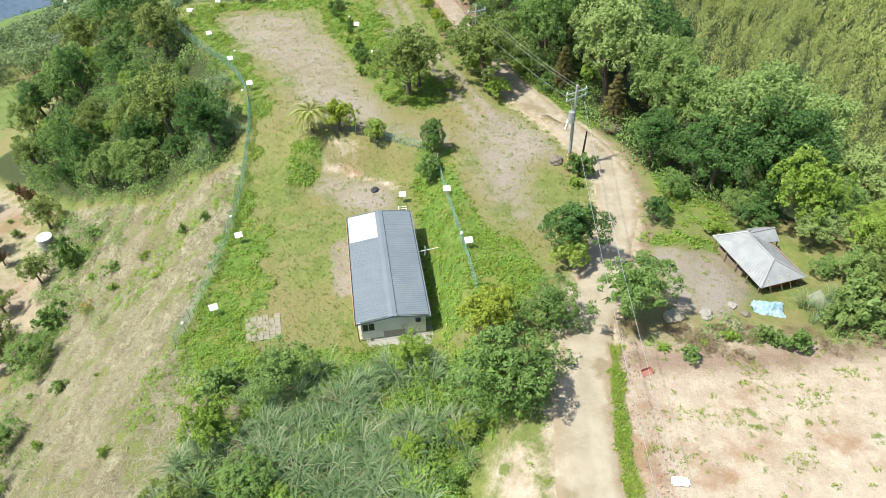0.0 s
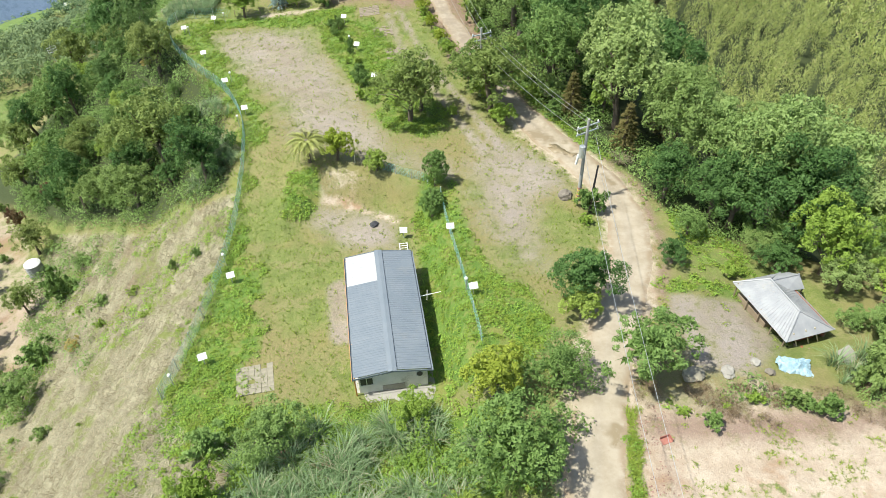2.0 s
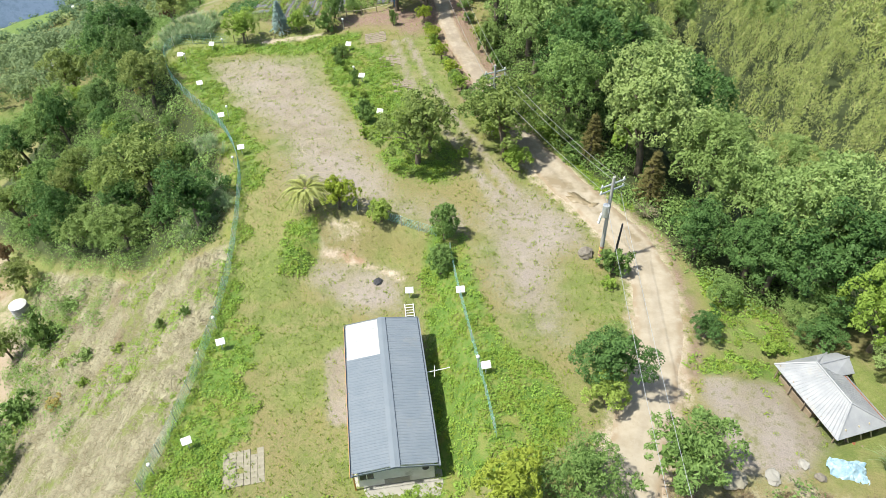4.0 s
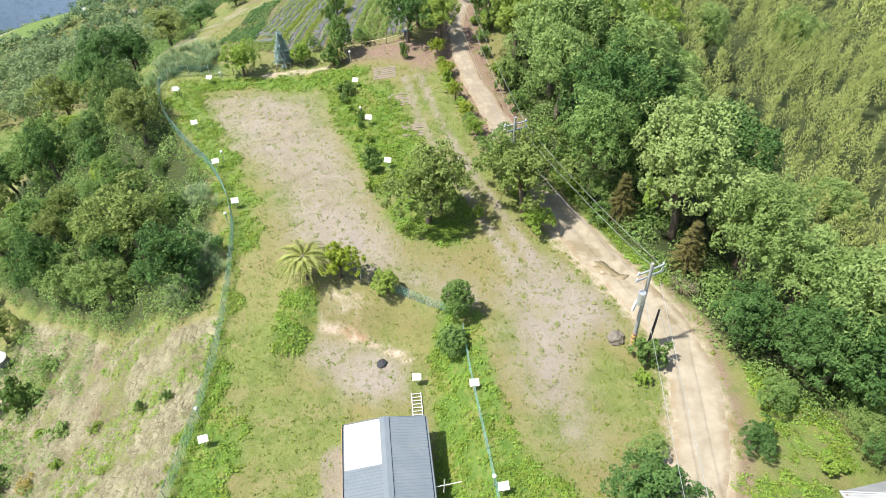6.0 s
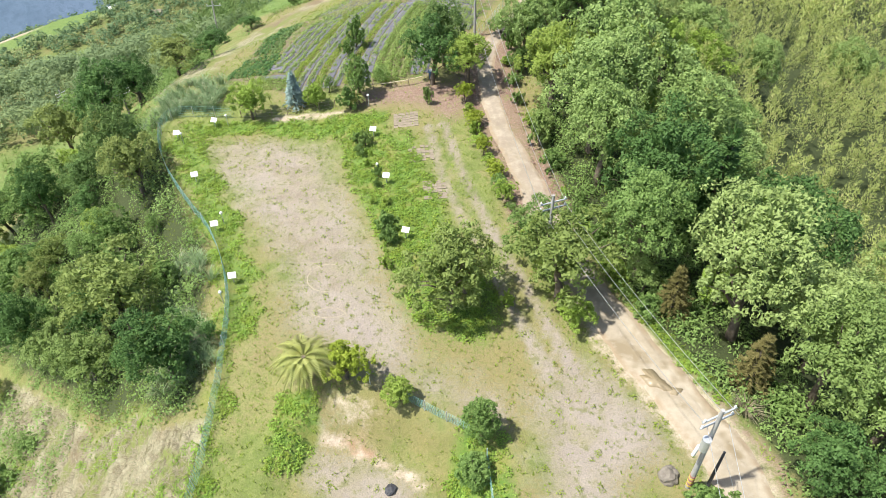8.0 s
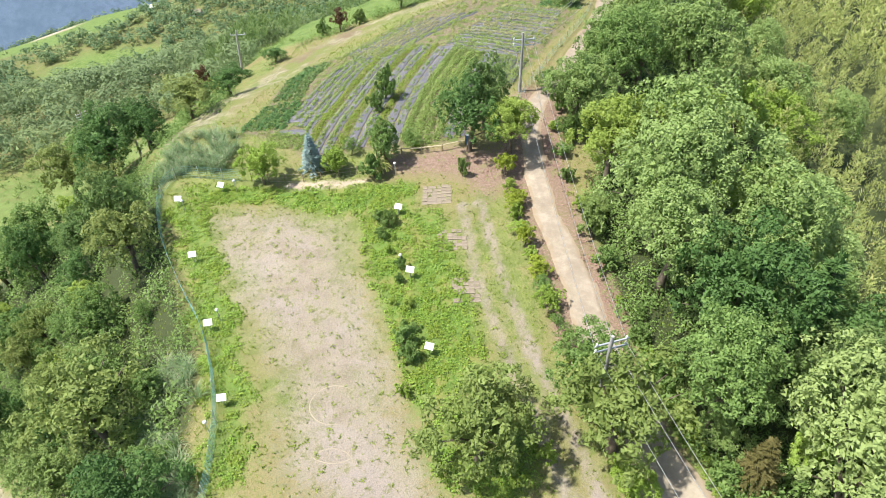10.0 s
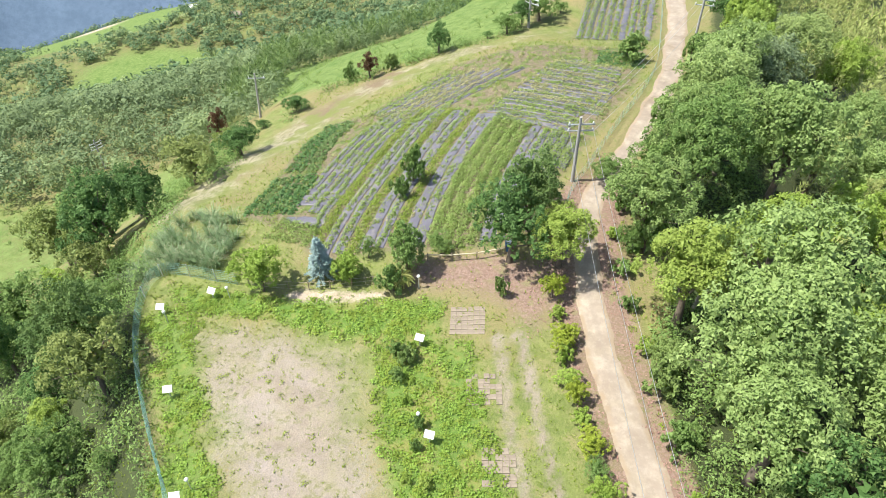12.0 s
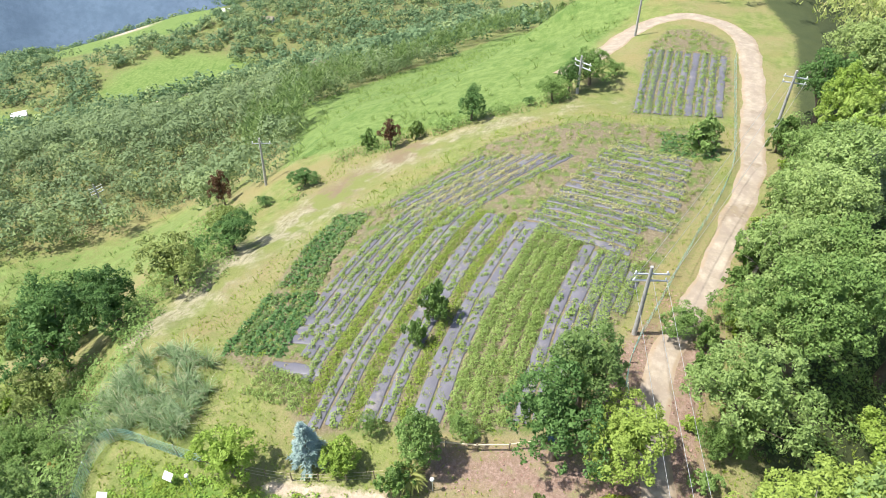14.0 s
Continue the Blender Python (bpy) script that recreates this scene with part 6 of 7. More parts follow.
for kind, x, y, size, tall in (
    ("broad", -11.0, 26.3, 0.85, 0.85), ("bright", -14.3, 22.3, 0.85, 1.0), ("bright", -2.9, 28.3, 0.7, 0.8), ("golden", 2.1, 28.0, 1.15, 1.1),
    ("broad", 3.0, 23.2, 1.2, 0.85), ("open", 6.0, 29.0, 0.8, 0.9), ("dark", 8.6, 36.0, 0.95, 0.9), ("bright", 8.4, 34.6, 0.8, 0.8),
    ("lobed", 11.3, 29.4, 1.2, 0.95), ("broad", 18.0, 43.6, 0.55, 0.85), ("dark", 15.9, 40.2, 0.5, 0.75), ("bright", 0.4, 22.0, 0.6, 0.8),
    ("golden", -10.5, 54.3, 1.0, 0.95), ("ball", -6.9, 52.8, 1.0, 1.0), ("column", -1.6, 50.6, 1.0, 1.0), ("column", -1.9, 48.4, 1.0, 0.8),
    ("olive", -4.2, 60.6, 1.6, 1.05), ("olive", -3.2, 62.4, 1.2, 1.1), ("bright", -25.7, 85.0, 1.4, 1.15), ("spruce", -21.6, 86.8, 1.1, 1.15), ("ball", -19.5, 86.7, 1.1, 1.1),
    ("column", -15.2, 88.0, 1.15, 1.15), ("dark", -7.0, 92.9, 1.0, 1.2), ("dark", -8.0, 89.7, 1.12, 1.0), ("great_light", -4.4, 89.9, 0.8, 0.85), ("open", -13.2, 89.9, 0.4, 1.0), ("open", -18.6, 89.0, 0.3, 1.2),
    ("golden", -4.6, 87.0, 0.5, 1.1), ("lightbush", -4.1, 85.4, 0.8, 1.0), ("golden", -3.5, 83.3, 0.66, 0.8), ("lightbush", -3.3, 82.0, 0.9, 1.2), ("bright", -2.9, 80.3, 0.55, 0.7), ("golden", -2.4, 79.0, 0.42, 1.2), ("lightbush", -1.9, 77.7, 1.1, 0.9), ("golden", -1.3, 75.9, 0.62, 0.8), ("open", -0.9, 74.4, 0.45, 0.9), ("bright", -0.3, 72.9, 0.6, 0.9), ("open", 0.2, 71.4, 0.6, 0.9),
    ("open", 0.8, 69.8, 1.0, 1.0), ("broad", 2.0, 66.6, 0.95, 0.85), ("olive", 3.6, 62.2, 1.2, 0.85), ("bright", 2.9, 64.6, 1.05, 0.85), ("bright", 4.7, 59.8, 0.95, 0.85), ("lightbush", 1.6, 68.2, 1.3, 1.0), ("lightbush", 4.0, 60.8, 1.2, 0.9),
    ("bush", -32.8, 126.5, 1.3, 1.6), ("rust", -29.9, 126.0, 1.1, 1.1), ("bush", -27.5, 127.5, 1.3, 1.5), ("dark", -22.1, 130.5, 0.75, 1.0), ("broad", -14.0, 133.5, 0.8, 0.9),
    ("broad", -10.4, 137.5, 0.85, 0.9), ("broad", -7.9, 139.9, 0.7, 0.9), ("dark", -50.5, 96.0, 1.3, 0.9), ("dark", -45, 98.2, 1.0, 0.9),
    ("dark", -38.4, 107, 0.8, 0.7), ("rust", -51, 123.5, 1.1, 1.3), ("dark", -37.4, 119.6, 0.7, 0.6), ("dark", -47, 112, 1.0, 0.6), ("broad", -44, 107, 0.8, 0.6),
    ("lime", 12.0, 126.6, 1.15, 1.4), ("lime", 12.8, 123.4, 0.8, 1.1), ("lime", 16.8, 126.2, 0.7, 1.3), ("cedar", 11.3, 61.2, 0.8, 0.9), ("cedar", 15.4, 55.6, 0.85, 0.9), ("cedar", 22.4, 66, 1.0, 1.0), ("lime", 14.8, 62.6, 0.7, 0.8), ("dark", 17.4, 48.6, 0.95, 0.75), ("broad", 9.4, 39.4, 0.55, 0.7), ("great", 41, 81, 1.0, 1.0), ("great", 35, 118, 1.1, 1.0), ("great", 55, 131, 1.2, 1.0), ("dark", -47, 93.5, 1.3, 1.0), ("dark", -43.5, 96.5, 1.1, 1.0), ("broad", -51.5, 99.5, 1.3, 1.0), ("olive", -55.5, 96.5, 1.4, 1.0), ("olive", -40.8, 101.5, 0.9, 0.8), ("olive", -43.5, 113.4, 0.8, 0.7), ("dark", -40.4, 116.2, 0.7, 0.7), ("bright", 26.8, 39.6, 1.5, 1.3), ("bright", 29.8, 36.4, 1.3, 1.2), ("broad", 27.8, 33.2, 1.0, 0.9), ("broad", 32.5, 33.0, 1.2, 1.0), ("broad", 24.3, 42.6, 1.0, 0.9), ("bright", 33.5, 38.5, 1.4, 1.1), ("open", 29.5, 41.5, 1.3, 1.0), ("dark", 22.0, 45.5, 1.1, 0.9),
    ("column", -27, 64, 0.9, 1.2), ("great", 3.6, 99.0, 0.8, 1.0), ("great", 5.0, 104.2, 0.9, 1.0), ("great", 6.8, 109.6, 0.9, 1.0), ("great", 8.6, 114.2, 0.85, 1.0), ("bush", 2.2, 95.0, 1.5, 1.1), ("lightbush", 2.4, 101.6, 1.4, 1.1), ("bush", 3.4, 107.0, 1.5, 1.1), ("bush", 1.6, 92.2, 1.4, 1.1), ("broad", 9.0, 119.0, 1.1, 1.0),
    ("broad", 10.8, 128.0, 1.1, 0.9), ("dark", 11.8, 133.5, 1.2, 1.0), ("broad", 7.6, 115.6, 0.9, 0.9), ("open", 9.4, 123.6, 1.0, 0.9), ("bright", -33.5, 24.0, 0.9, 1.0), ("broad", -36, 29, 0.8, 0.9), ("broad", -38.5, 38.5, 0.8, 0.9), ("bush", -40, 44, 1.5, 1.0), ("bush", -41.5, 52.5, 1.6, 1.0), ("broad", -39.5, 55.5, 0.8, 0.8), ("broad", -6.4, 96.2, 0.5, 0.9), ("broad", -1.2, 100.2, 0.7, 0.8), ("bush", 10.9, 46.6, 1.2, 0.9), ("lightbush", 10.4, 45.2, 1.0, 0.9), ("lightbush", -0.2, 61.2, 1.0, 0.9),
    ("bright", -9.1, 21.2, 0.6, 0.7), ("bright", 0.2, 22.2, 0.65, 0.75), ("bright", -2.6, 20.2, 0.65, 0.8), ("open", -6.2, 24.6, 0.5, 0.6), ("broad", -11.6, 18.6, 0.6, 0.7), ("bright", 2.2, 24.6, 0.7, 0.9), ("bush", -15.2, 26.2, 1.2, 0.8),
    ("lightbush", 13.0, 26.6, 0.7, 0.7), ("bush", 14.4, 25.8, 0.65, 0.7), ("lightbush", 17.4, 27.4, 0.8, 0.7), ("bush", 19.5, 27.2, 0.75, 0.8), ("bush", 20.3, 26.9, 0.55, 0.8), ("bush", 21.4, 26.5, 0.8, 0.8), ("lightbush", 15.7, 27.0, 0.5, 0.6), ("bush", 24.6, 28.6, 1.2, 1.0), ("bush", 26.4, 29.4, 1.5, 1.1), ("olive", 28.5, 30.4, 0.8, 0.8),
    ("bush", -24.1, 45.5, 0.4, 1.2), ("bush", -21.7, 45.4, 0.4, 1.0), ("lightbush", -28.8, 45.7, 0.8, 0.7), ("lightbush", -36.7, 48.2, 1.0, 0.7), ("lightbush", -31.9, 44.0, 0.8, 0.7), ("lightbush", -25.8, 41.4, 0.8, 0.6), ("autumn", -35.0, 43.3, 0.7, 0.7), ("bush", -33.2, 47.2, 0.8, 0.6), ("open", 22.9, 41.4, 0.8, 0.8), ("lightbush", 20.0, 39.2, 1.0, 0.7), ("autumn", -37.2, 79.6, 1.0, 1.1), ("autumn", -38.8, 84.5, 0.7, 1.0),
    ("great", 27.0, 37.4, 0.62, 0.75), ("broad", 26.2, 33.9, 0.8, 0.8), ("broad", 27.8, 31.6, 0.85, 0.8), ("dark", 23.6, 39.9, 0.7, 0.7), ("silver", 16.5, 128.0, 0.95, 1.0), ("fir", 19.5, 96, 1.5, 1.2), ("fir", 16.2, 72.0, 1.4, 1.1),
    ("bush", -17.4, 98.6, 1.1, 1.3), ("bush", -17.8, 96.2, 0.8, 1.2), ("bush", 0.5, 124.0, 1.5, 1.0), ("lightbush", -12.7, 89.9, 0.7, 1.2), ("bush", -15.9, 86.2, 1.0, 1.0), ("bush", -8.2, 86.6, 0.5, 1.8), ("dark", -16.3, 133.0, 0.6, 0.8), ("dark", -12.4, 135.6, 0.6, 0.9),
):
    plant(kind, x, y, size, tall)


def grove(seed, kinds, gap, tries, x0, x1, y0, y1, accept, low, high, apart=0.0):
    """A wood: trees set at random, none closer than its neighbours' crowns allow."""
    rng = np.random.default_rng(seed)
    done = [p for p in PLANTED if apart]
    for _ in range(tries):
        x, y = rng.uniform(x0, x1), rng.uniform(y0, y1)
        if float(accept(x, y)) < rng.uniform(0, 1):
            continue
        if any((x - a) ** 2 + (y - b) ** 2 < gap * gap for a, b in done):
            continue
        done.append((x, y))
        kind = kinds[int(rng.integers(len(kinds)))]
        plant(kind, x, y, rng.uniform(low, high), rng.uniform(0.85, 1.15))


def wood_west(x, y):
    return inside(x, y, -22.3, 54.6, -24.5, 62, -26.5, 66, -32.5, 75, -37, 84, -40, 90, -51, 92, -62, 82, -60, 76, -48, 67.5, -37.5, 60.8, -31, 56.6, -27, 56.6) > 0


def wood_east(x, y):
    d = x - east_x(y)
    limit = np.interp(y, [44, 60, 80, 95, 115, 130], [17, 17, 18, 19, 18, 13])
    return (d > 2.6) & (d < limit) & (y > 44)


grove(1, ("dark", "broad", "open", "broad", "open", "bright", "dark", "broad", "olive", "open"), 3.0, 1700, -72, -20, 46, 92, wood_west, 0.75, 1.25)
# the tall wood beside the road, its front crowns first
for kind, x, y, size, tall in (
    ("great_mid", 9.4, 64.8, 1.05, 1.05), ("great_dark", 10.6, 70.2, 1.2, 1.1), ("great", 7.4, 75.6, 1.1, 1.05), ("great", 7.2, 80.2, 1.15, 1.05), ("great_light", 3.8, 86.2, 1.0, 1.05), ("great", 9.9, 84.0, 1.15, 1.1),
    ("great", 1.5, 92.8, 1.08, 1.05), ("great_mid", 5.0, 98.4, 1.0, 1.1), ("great_light", 11.0, 94.0, 1.2, 1.1), ("great", 11.8, 101.8, 1.25, 1.2), ("great_mid", 7.6, 104.0, 0.95, 1.0), ("great", 15.0, 78.6, 1.2, 1.1),
    ("great", 15.6, 60.2, 1.1, 1.05), ("great_dark", 16.5, 66.5, 1.15, 1.0), ("great_mid", 19.5, 55.2, 1.05, 1.0), ("great", 22.0, 52.2, 1.2, 1.15), ("great", 25.4, 48.2, 1.25, 1.2), ("great", 30.0, 48.8, 1.2, 1.15), ("great_dark", 21.0, 47.2, 0.85, 0.8), ("great_dark", 25.6, 43.6, 0.95, 0.9),
):
    plant(kind, x, y, size, tall)
grove(2, ("great_mid", "great_dark", "great_dark", "great_olive", "great", "great_dark", "great_mid", "cedar", "great"), 4.7, 1500, 6, 42, 46, 80, wood_east, 0.85, 1.2, 3.4)
grove(5, ("great_light", "great", "great", "silver", "great", "great_light", "great_mid", "lime", "great"), 5.6, 1500, 4, 42, 80, 135, wood_east, 0.85, 1.2, 3.4)
SOUTH = (-19, 8, -17, 21, -12.5, 26.8, -7, 28.4, -1, 28.8, 2, 26, 1.2, 21, 0.5, 8)


def reedy(x, y):
    return np.sin(x * 0.55 + 1.7 * np.sin(y * 0.4)) * np.sin(y * 0.6 + 1.3 * np.sin(x * 0.45))


# shrubs and young trees at the foot of the wood
for k in range(22):
    y = 60 + 3.2 * k
    x = float(np.interp(y, ROAD[1::2][:30], ROAD[0::2][:30]))
    plant(("bush", "lightbush", "bush")[k % 3], x + 2.3 + 0.4 * math.sin(k * 3.1), y + 1.2, 0.9 + 0.3 * math.sin(k * 1.3), 1.0)
    if k % 3 == 1:
        plant(("open", "broad", "dark")[k % 2 + k % 3 - 1], x + 3.6 + 0.4 * math.sin(k * 2.3), y, 0.62, 1.1)

grove(3, ("lightbush", "bush", "lightbush"), 3.4, 12, -42, -20.5, 18, 38, lambda x, y: inside(x, y, *STRAW_WEST) > 0.5, 0.3, 0.65)
grove(6, ("lightbush", "bright", "bush", "lightbush", "olive"), 1.7, 120, -17, 1.5, 14, 27, lambda x, y: 0.75 * (inside(x, y, *SOUTH) > 0.8) * (reedy(x, y) < 0.05), 0.4, 0.8)
grove(7, ("bush", "olive", "lightbush", "olive", "rust"), 2.8, 70, -62, -44, 42, 74, lambda x, y: (np.hypot(x + 47.9, y - 58.9) > 3.2) * (inside(x, y, *STRAW_WEST) < 0.5), 0.55, 0.95)
grove(4, ("lightbush", "lightbush", "lightbush", "bush"), 0.95, 260, -15, -8, 62.5, 82, lambda x, y: 1.1 - near_line(x, y, -13.8, 81, -11.6, 74, -9.6, 68.5, -8.6, 64), 0.35, 0.8)

# ---- cover of reeds, weeds, bamboo and far woods ----
rng = np.random.default_rng(11)
tufts = [blades(rng, 38, 0.95, 1.25, 0.028, 3, 0.7) for _ in range(5)]


def reed_chance(x, y):
    bank = (inside(x, y, *SOUTH) > 0.4) * np.where(reedy(x, y) > -0.08, 0.95, 0.12)
    west = fence_x(y) - x
    side = (west > 0.3) & (west < 5.5) & (y > 54.5) & (y < 66) & (reedy(x * 1.3, y) > -0.35)
    corner = inside(x, y, -38.5, 85, -33.6, 86.2, -29.5, 86.4, -30.4, 92, -35, 93, -39, 90) > 0
    tail = inside(x, y, 22.6, 28.8, 26, 28.6, 26.6, 31, 23, 30.6) > 0
    return bank + 0.75 * side + 0.7 * corner + 0.6 * tail


at = np.vstack([scatter(rng, 1550, -19, 3, 8, 29, reed_chance), scatter(rng, 3400, -40, -18, 52, 94, reed_chance) * 1.0, scatter(rng, 40, 22, 27, 28, 31, reed_chance)])
small = np.where(at[:, 1] > 50, 0.75, 1.0)
v, f = repeat(tufts, at, rng.uniform(0.6, 1.6, len(at)) * small, rng.uniform(0, 6.28, len(at)), rng.integers(0, 5, len(at)))
stuff("reeds", v, f, M["leaf_reed"], "tall silvery green reeds covering the banks", "reeds")
shrub = [tuft(rng, 120, 0.8, 1.15, 0.13, 0.65) for _ in range(4)]
for material, low, high, much, name, label in (("leaf_weed", -0.9, -0.02, 0.8, "vines", "yellow-green vines climbing over the reeds"), ("leaf_mid", -0.3, 0.25, 0.25, "shrubs", "mid-green shrubs among the reeds"), ("leaf_dry", 0.25, 0.4, 0.2, "dry_stalks", "withered brown stalks among the reeds")):
    at = scatter(rng, 1000, -19, 3, 8, 29, lambda x, y: much * (inside(x, y, *SOUTH) > 0.2) * (reedy(x, y) > low) * (reedy(x, y) < high))
    v, f = repeat(shrub, at, rng.uniform(0.7, 1.45, len(at)), rng.uniform(0, 6.28, len(at)), rng.integers(0, 4, len(at)))
    stuff(name, v, f, M[material], label, "shrubs")
at = scatter(rng, 2600, 9, 34, 23, 32, lambda x, y: 0.6 * (inside(x, y, 10.6, 28.9, 13, 29.2, 18, 28.4, 24, 29.2, 34, 31, 34, 26.4, 25, 25.6, 18, 25.6, 13, 26.0, 10.8, 26.2) > 0) * (reedy(x * 1.7, y * 1.7) > 0.15))
v, f = repeat(shrub, at, rng.uniform(0.2, 0.55, len(at)), rng.uniform(0, 6.28, len(at)), rng.integers(0, 4, len(at)))
stuff("dry_brush", v, f, M["leaf_dry"], "brown dry brushwood along the edge of the sand", "brush")

# grass that comes up in patches on the bare sand
sprig = [blades(rng, 9, 0.22, 0.2, 0.014, 1) for _ in range(3)]
PATCHES = ((20.9, 23.2, 1.0), (20.2, 22.2, 0.8), (17.8, 23.8, 1.1), (13.4, 21.8, 1.0), (15.1, 21.5, 0.9), (17.5, 25.2, 1.0), (23.5, 24.5, 0.8), (12.6, 19.0, 0.9), (18.5, 18.5, 0.8))
at = np.vstack([np.column_stack([px + rng.normal(size=36) * r * 0.7, py + rng.normal(size=36) * r * 0.35, np.zeros(36)]) for px, py, r in PATCHES])
at[:, 2] = ground_height(at[:, 0], at[:, 1])
v, f = repeat(sprig, at, rng.uniform(0.4, 1.0, len(at)), rng.uniform(0, 6.28, len(at)), rng.integers(0, 3, len(at)))
stuff("grass", v, f, M["leaf_vine"], "thin grass in patches on the bare sand", "grass")

# the green verge between road and sand
at = scatter(rng, 4200, 8, 11, 10, 27, lambda x, y: (np.abs(x - np.interp(y, [10, 20, 26, 27], [9.1, 9.25, 9.9, 10.2])) < 0.3 + 0.15 * np.sin(y * 1.9)) * 0.8)
v, f = repeat(sprig, at, rng.uniform(0.6, 1.6, len(at)), rng.uniform(0, 6.28, len(at)), rng.integers(0, 3, len(at)))
stuff("verge_grass", v, f, M["leaf_vine"], "strip of fresh green grass along the road", "grass")

# fallen leaves beside the road and on the bare earth
crumb = [leaves(rng, rng.normal(size=(5, 3)) * np.array([0.25, 0.25, 0.008]) + np.array([0, 0, 0.03]), rng.normal(size=(5, 3)) * 0.3 + np.array([0, 0, 1.0]), 0.13, 0.08) for _ in range(4)]


def litter_chance(x, y):
    d = near_line(x, y, *ROAD)
    sides = ((d > 1.2) & (d < 2.3) & (y > 68) & (y < 104)) * np.clip(1.2 - np.abs(d - 1.9), 0, 1)
    return 0.8 * sides + 0.16 * (inside(x, y, *LEAF_LITTER) > 0) + 0.3 * ((np.abs(x - 11) < 1.0) & (y < 27.5) & (y > 14))


at = scatter(rng, 26000, -16, 13, 12, 105, litter_chance)
v, f = repeat(crumb, at, rng.uniform(0.6, 1.3, len(at)), rng.uniform(0, 6.28, len(at)), rng.integers(0, 4, len(at)))
stuff("fallen_leaves", v, f, M["leaf_fallen"], "dry reddish fallen leaves on the earth", "leaves")

weed = [tuft(rng, 18, 0.36, 0.24, 0.135, 0.7) for _ in range(4)]


def patchy(x, y):
    return np.clip(0.55 + 0.6 * np.sin(x * 1.1 + 2 * np.sin(y * 0.7)) * np.sin(y * 0.9 + 1.6 * np.sin(x * 0.6)), 0.3, 1)


at = scatter(rng, 72000, -44, 22, 10, 88, lambda x, y: np.maximum(patchy(x, y) * (cover(x, y)["lush"] > 0.42), 0.35 * (inside(x, y, *STRAW_WEST) > 0) * (reedy(x * 0.5 + 3, y * 0.5) > 0.45)))
half = rng.uniform(size=len(at)) < 0.6
for mine, leaf_name, name, label in ((half, "leaf_weed", "weeds", "low bright green weeds and creepers"), (~half, "leaf_vine", "creepers", "low yellow-green creeping plants among weeds")):
    some = at[mine]
    v, f = repeat(weed, some, rng.uniform(0.5, 1.25, len(some)), rng.uniform(0, 6.28, len(some)), rng.integers(0, 4, len(some)))
    stuff(name, v, f, M[leaf_name], label, "weeds")

# scattered tufts on sand, gravel and road edges
at = scatter(rng, 30000, -36, 34, 12, 100, lambda x, y: 0.1 * (np.maximum(cover(x, y)["sand"], cover(x, y)["gravel"]) > 0.4) * (near_line(x, y, *ROAD) > 2) + 0.5 * (np.abs(near_line(x, y, *ROAD) - 2.3) < 0.5) * (patchy(x, y) > 0.5))
v, f = repeat(weed, at, rng.uniform(0.25, 0.9, len(at)), rng.uniform(0, 6.28, len(at)), rng.integers(0, 4, len(at)))
stuff("weeds", v, f, M["leaf_vine"], "scattered weeds on bare sandy ground", "weeds")

# brush under the trees and along their edge
brush = [tuft(rng, 84, 1.0, 1.15, 0.165, 0.65) for _ in range(5)]


def brush_chance(x, y):
    west = inside(x, y, -19.9, 52.5, -21.4, 59, -24.8, 67, -30, 75, -34.5, 82.5, -37, 88, -40, 93, -53, 95, -63, 82, -57, 72, -47, 64.6, -36.2, 58, -30.2, 53.8, -26.4, 54.2, -22.9, 52) > 0
    east = (x > east_x(y) - 0.6) & (y > 43) & (x < east_x(y) + 9)
    south = inside(x, y, *SOUTH) > 0.3
    low = (inside(x, y, 2, 31, 7.5, 31, 8.5, 28.5, 6, 24, 5, 21, 1.5, 21.5) > 0) | (inside(x, y, 10.5, 28.9, 14, 28.3, 24, 28.4, 40, 32, 40, 28, 25, 27, 13, 27.3) > 0)
    slope = (inside(x, y, *STRAW_WEST) > 0) & (x < -30)
    north = (inside(x, y, -38, 91, -36.6, 103, -41, 113, -50, 122, -58, 118, -50, 108, -44, 96) > 0)
    hedge = (near_line(x, y, -35, 125.5, -30, 127, -22, 130.5, -14, 133.6, -10, 137.4, -7.6, 140) < 1.5) | (near_line(x, y, -53, 112.5, -45, 112.5, -40, 115.5, -37.5, 119.6) < 1.8)
    return 0.8 * hedge + 0.9 * (west | north) + 0.9 * east + 0.8 * low + 0.1 * slope + 0.3 * (slope & (x < -33) & (y > 42)) + 0.3 * ((x < -41) & (x > -60) & (y > 18) & (y < 62) & (np.sin(x * 0.5 + y * 0.2) > -0.2))


at = scatter(rng, 11000, -76, 30, 12, 135, brush_chance)
v, f = repeat(brush, at, rng.uniform(0.6, 1.5, len(at)), rng.uniform(0, 6.28, len(at)), rng.integers(0, 5, len(at)))
stuff("undergrowth", v, f, M["leaf_mid"], "leafy green undergrowth at the edge of the woods", "undergrowth")

# short grass all over the open ground
grass = [blades(rng, 5, 0.12, 0.16, 0.016, 1) for _ in range(4)]


def grass_chance(x, y):
    c = cover(x, y)
    bare = np.maximum(np.maximum(c["gravel"], c["sand"]), np.maximum(c["red"], c["soil"]))
    return np.clip(1 - 0.93 * bare, 0, 1) * (c["straw"] < 0.4) * (near_line(x, y, *ROAD) > 1.8)


at = scatter(rng, 36000, -36, 12, 28, 132, grass_chance)
v, f = repeat(grass, at, rng.uniform(0.7, 1.6, len(at)), rng.uniform(0, 6.28, len(at)), rng.integers(0, 4, len(at)))
stuff("grass", v, f, M["leaf_vine"], "short yellow-green grass on the open ground", "grass")

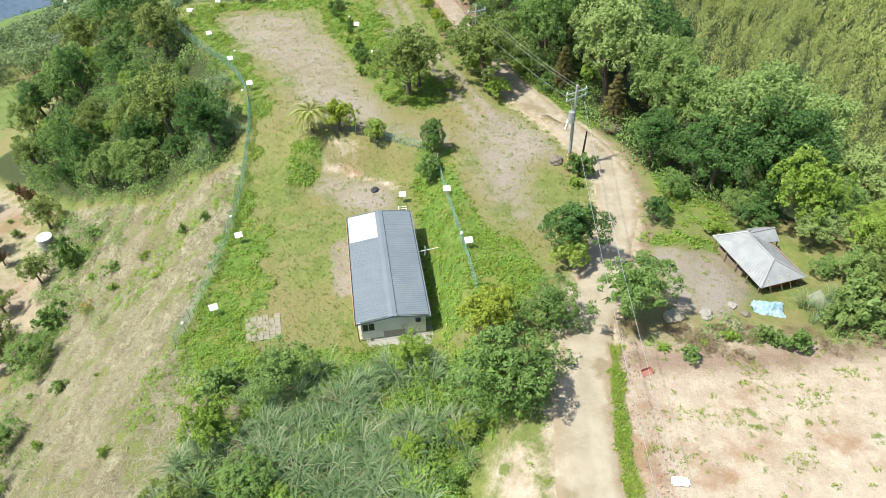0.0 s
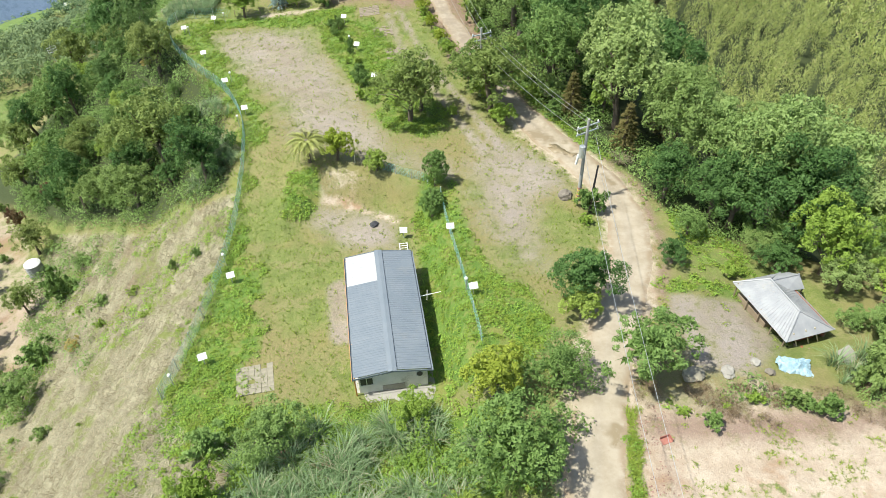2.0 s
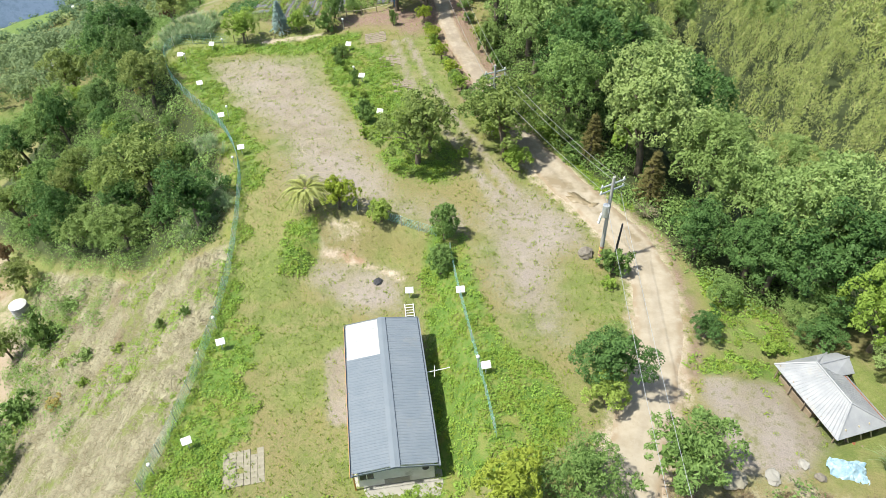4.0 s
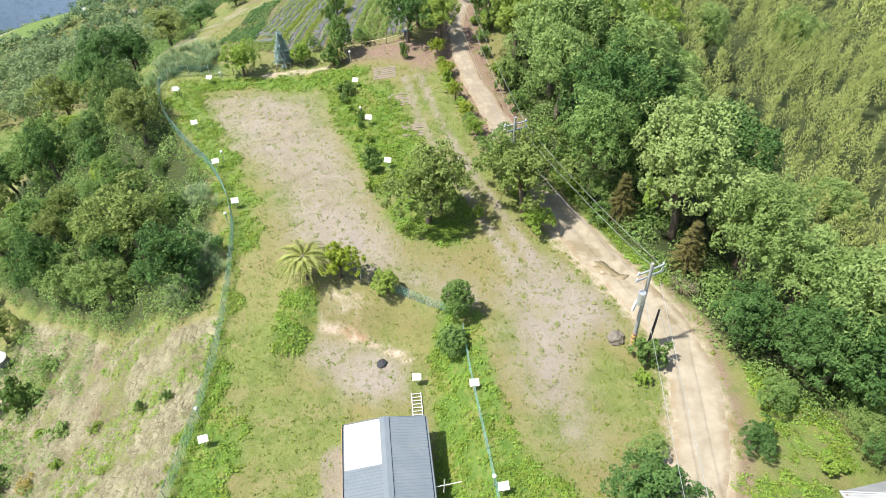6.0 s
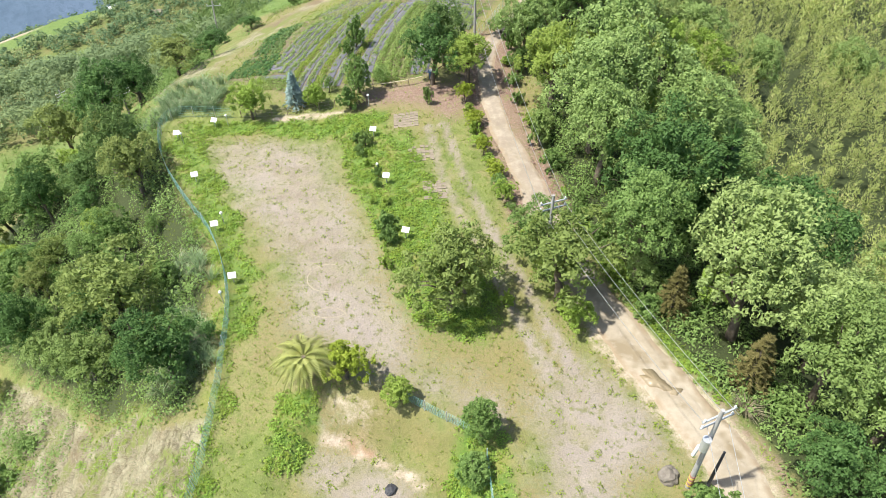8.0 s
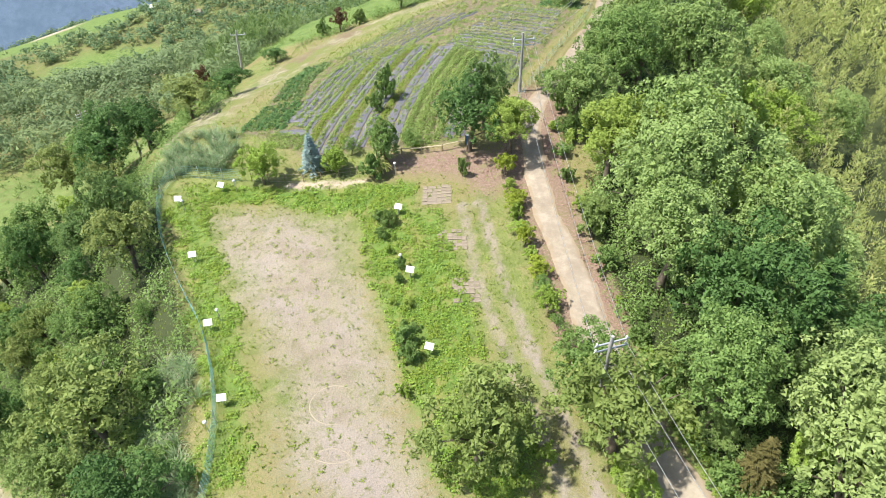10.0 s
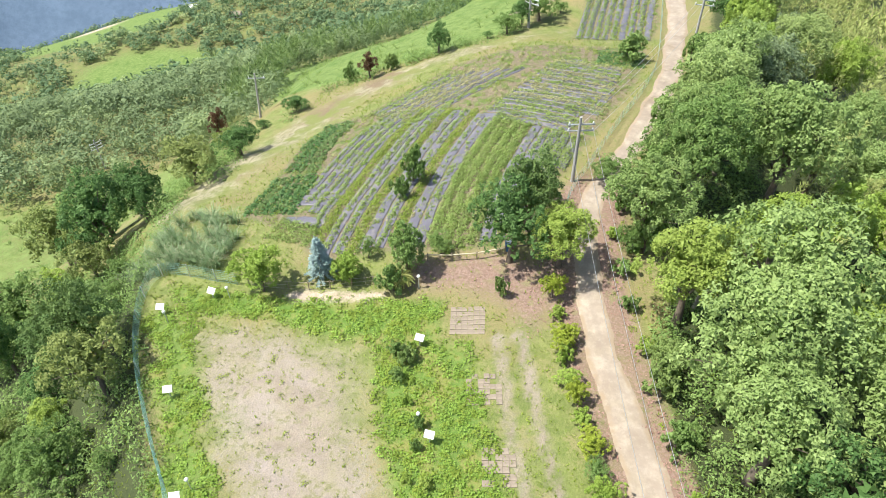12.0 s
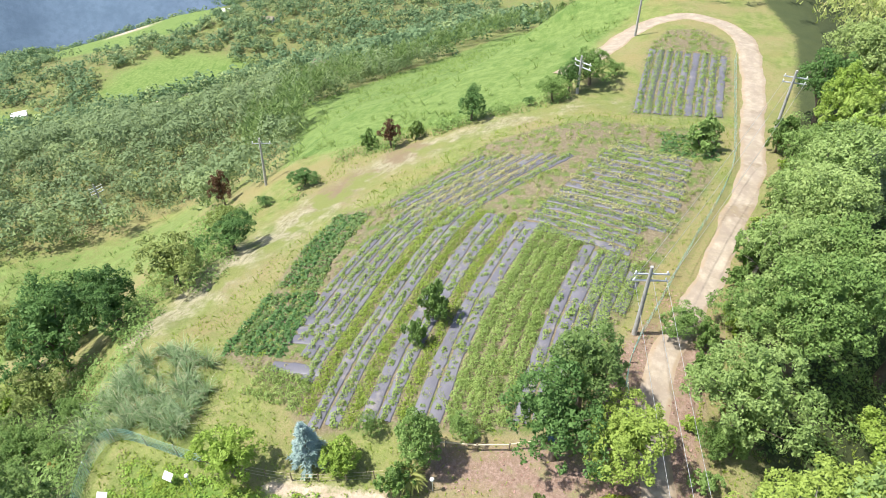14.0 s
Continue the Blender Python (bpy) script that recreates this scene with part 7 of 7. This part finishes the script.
hay = [blades(rng, 7, 0.4, 0.14, 0.017, 1) for _ in range(4)]
at = scatter(rng, 25000, -50, -12, 10, 64, lambda x, y: 0.95 * (inside(x, y, *STRAW_WEST) > 0))
v, f = repeat(hay, at, rng.uniform(0.7, 1.6, len(at)), rng.uniform(0, 6.28, len(at)), rng.integers(0, 4, len(at)))
stuff("dry_grass", v, f, M["leaf_straw"], "cut straw-coloured dry grass on the slope", "dry grass")


def bamboo_chance(x, y):
    d = x - east_x(y)
    limit = np.interp(y, [44, 60, 80, 95, 115, 130, 150], [15.5, 14.5, 15, 15, 14, 10, 1])
    behind = (y > 166) & (x > 2) & (near_line(x, y, *ROAD) > 4)
    belt = (near_line(x, y, -59, 151, -71, 174, -69, 191, -62, 227, -47, 276, -20, 284, 6, 276) < 7) * 1.0
    among = 0.55 * ((d > 8) & (y > 84) & (y < 150) & (reedy(x * 0.5, y * 0.5) > -0.2))
    return np.maximum(np.maximum(((d > limit) & (y > 40)) | behind, belt), among)


near_plumes = [plume(rng, 165, 7.5, 1.9, 0.33, 0.105) for _ in range(6)]
far_plumes = [plume(rng, 52, 7.5, 2.2, 0.75, 0.24) for _ in range(5)]
at = scatter(rng, 19500, -76, 150, 40, 300, lambda x, y: bamboo_chance(x, y) * np.clip(1.0 - 0.0022 * np.hypot(x, y), 0.35, 1))
close = (at[:, 0] > 0) & (at[:, 0] < 72) & (at[:, 1] < 150)
at = at[close | (rng.uniform(size=len(at)) < 0.75)]
close = (at[:, 0] > 0) & (at[:, 0] < 72) & (at[:, 1] < 150)
belt = at[:, 0] < 0
for some, forms, leaf_name in ((at[close], near_plumes, "leaf_bamboo"), (at[~close & ~belt], far_plumes, "leaf_bamboo"), (at[belt], far_plumes, "leaf_bamboo_dark")):
    v, f = repeat(forms, some, rng.uniform(0.72, 1.25, len(some)), rng.normal(0.6, 0.9, len(some)), rng.integers(0, len(forms), len(some)))
    stuff("bamboo_grove", v, f, M[leaf_name], "dark green bamboo belt beside the meadow" if leaf_name.endswith("dark") else "dense yellow-green bamboo covering the hillside", "bamboo")


def far_tree(rng, count, size):
    """A far crown of a few leafy lobes."""
    lobes = np.column_stack([rng.normal(size=(6, 2)) * 1.2, rng.uniform(1.6, 3.6, 6)])
    d = unit(rng.normal(size=(count, 3)) + np.array([0, 0, 0.5]))
    at = lobes[rng.integers(0, 6, count)] + d * np.array([1.35, 1.35, 1.2]) * rng.uniform(0.75, 1.05, (count, 1))
    return leaves(rng, at, d + rng.normal(size=d.shape) * 0.3 + np.array([0, 0, 0.3]), size, size * 0.75)


VALLEY = (-40, 105, -115, 118, -185, 182, -310, 290, -440, 440, -440, 640, -140, 640, -40, 330, -40, 180)


def far_chance(x, y):
    s = 0.8 * y - 0.6 * x
    ok = (s > 128) & (inside(x, y, *MEADOW) < 1) & (inside(x, y, *MEADOW_WEST) < 1) & (inside(x, y, *FIELD_NORTH) < -9) & (clearing(x, y) < -1) & (near_line(x, y, *ROAD) > 4) & (x < 6 + 0.1 * (y - 150))
    patch = np.sin(x / 31 + 2 * np.sin(y / 47)) * np.sin(y / 37 + 1.5 * np.sin(x / 29))
    return ok * np.where((patch > 0.72) & (s > 190), 0.15, 0.95)


for name, count, x0, x1, y0, y1, leaf_n, leaf_s, sc in (("near", 1500, -150, 10, 110, 240, 220, 0.42, 1.0), ("far", 7600, -450, 0, 150, 640, 66, 0.86, 1.1), ("far", 1600, -500, 60, 300, 660, 56, 1.0, 1.15)):
    kinds = [far_tree(rng, leaf_n, leaf_s) for _ in range(5)]
    at = scatter(rng, count, x0, x1, y0, y1, lambda x, y: far_chance(x, y) * (inside(x, y, *VALLEY) > -6))
    if name == "far":
        at = at[~((at[:, 0] > -150) & (at[:, 1] < 240))]
    pale = rng.uniform(size=len(at)) < 0.22
    for some, leaf_name, label in ((at[~pale], "leaf_far_hazed", "mixed green woodland on the slopes of the valley"), (at[pale], "leaf_far_pale", "light green trees and bamboo in the valley woods")):
        v, f = repeat(kinds, some, rng.uniform(0.6, 1.5, len(some)) * sc, rng.uniform(0, 6.28, len(some)), rng.integers(0, 5, len(some)))
        stuff("woodland", v, f, M[leaf_name], label, "woodland")

# rank grass that stands in waves on the meadows
clump = [blades(rng, 9, 0.5, 0.5, 0.05, 1, 0.9) for _ in range(4)]
at = scatter(rng, 15000, -140, 0, 85, 280, lambda x, y: 0.8 * ((inside(x, y, *MEADOW) > 0) | (inside(x, y, *MEADOW_WEST) > 0)) * (near_line(x, y, *ROAD) > 1.6) * np.clip(0.5 + reedy(x * 0.4, y * 0.25), 0.1, 1))
v, f = repeat(clump, at, rng.uniform(0.6, 1.7, len(at)), rng.uniform(0, 6.28, len(at)), rng.integers(0, 4, len(at)))
stuff("meadow_grass", v, f, M["leaf_meadow"], "rank green grass on the sloping meadows", "grass")

drop_unused()
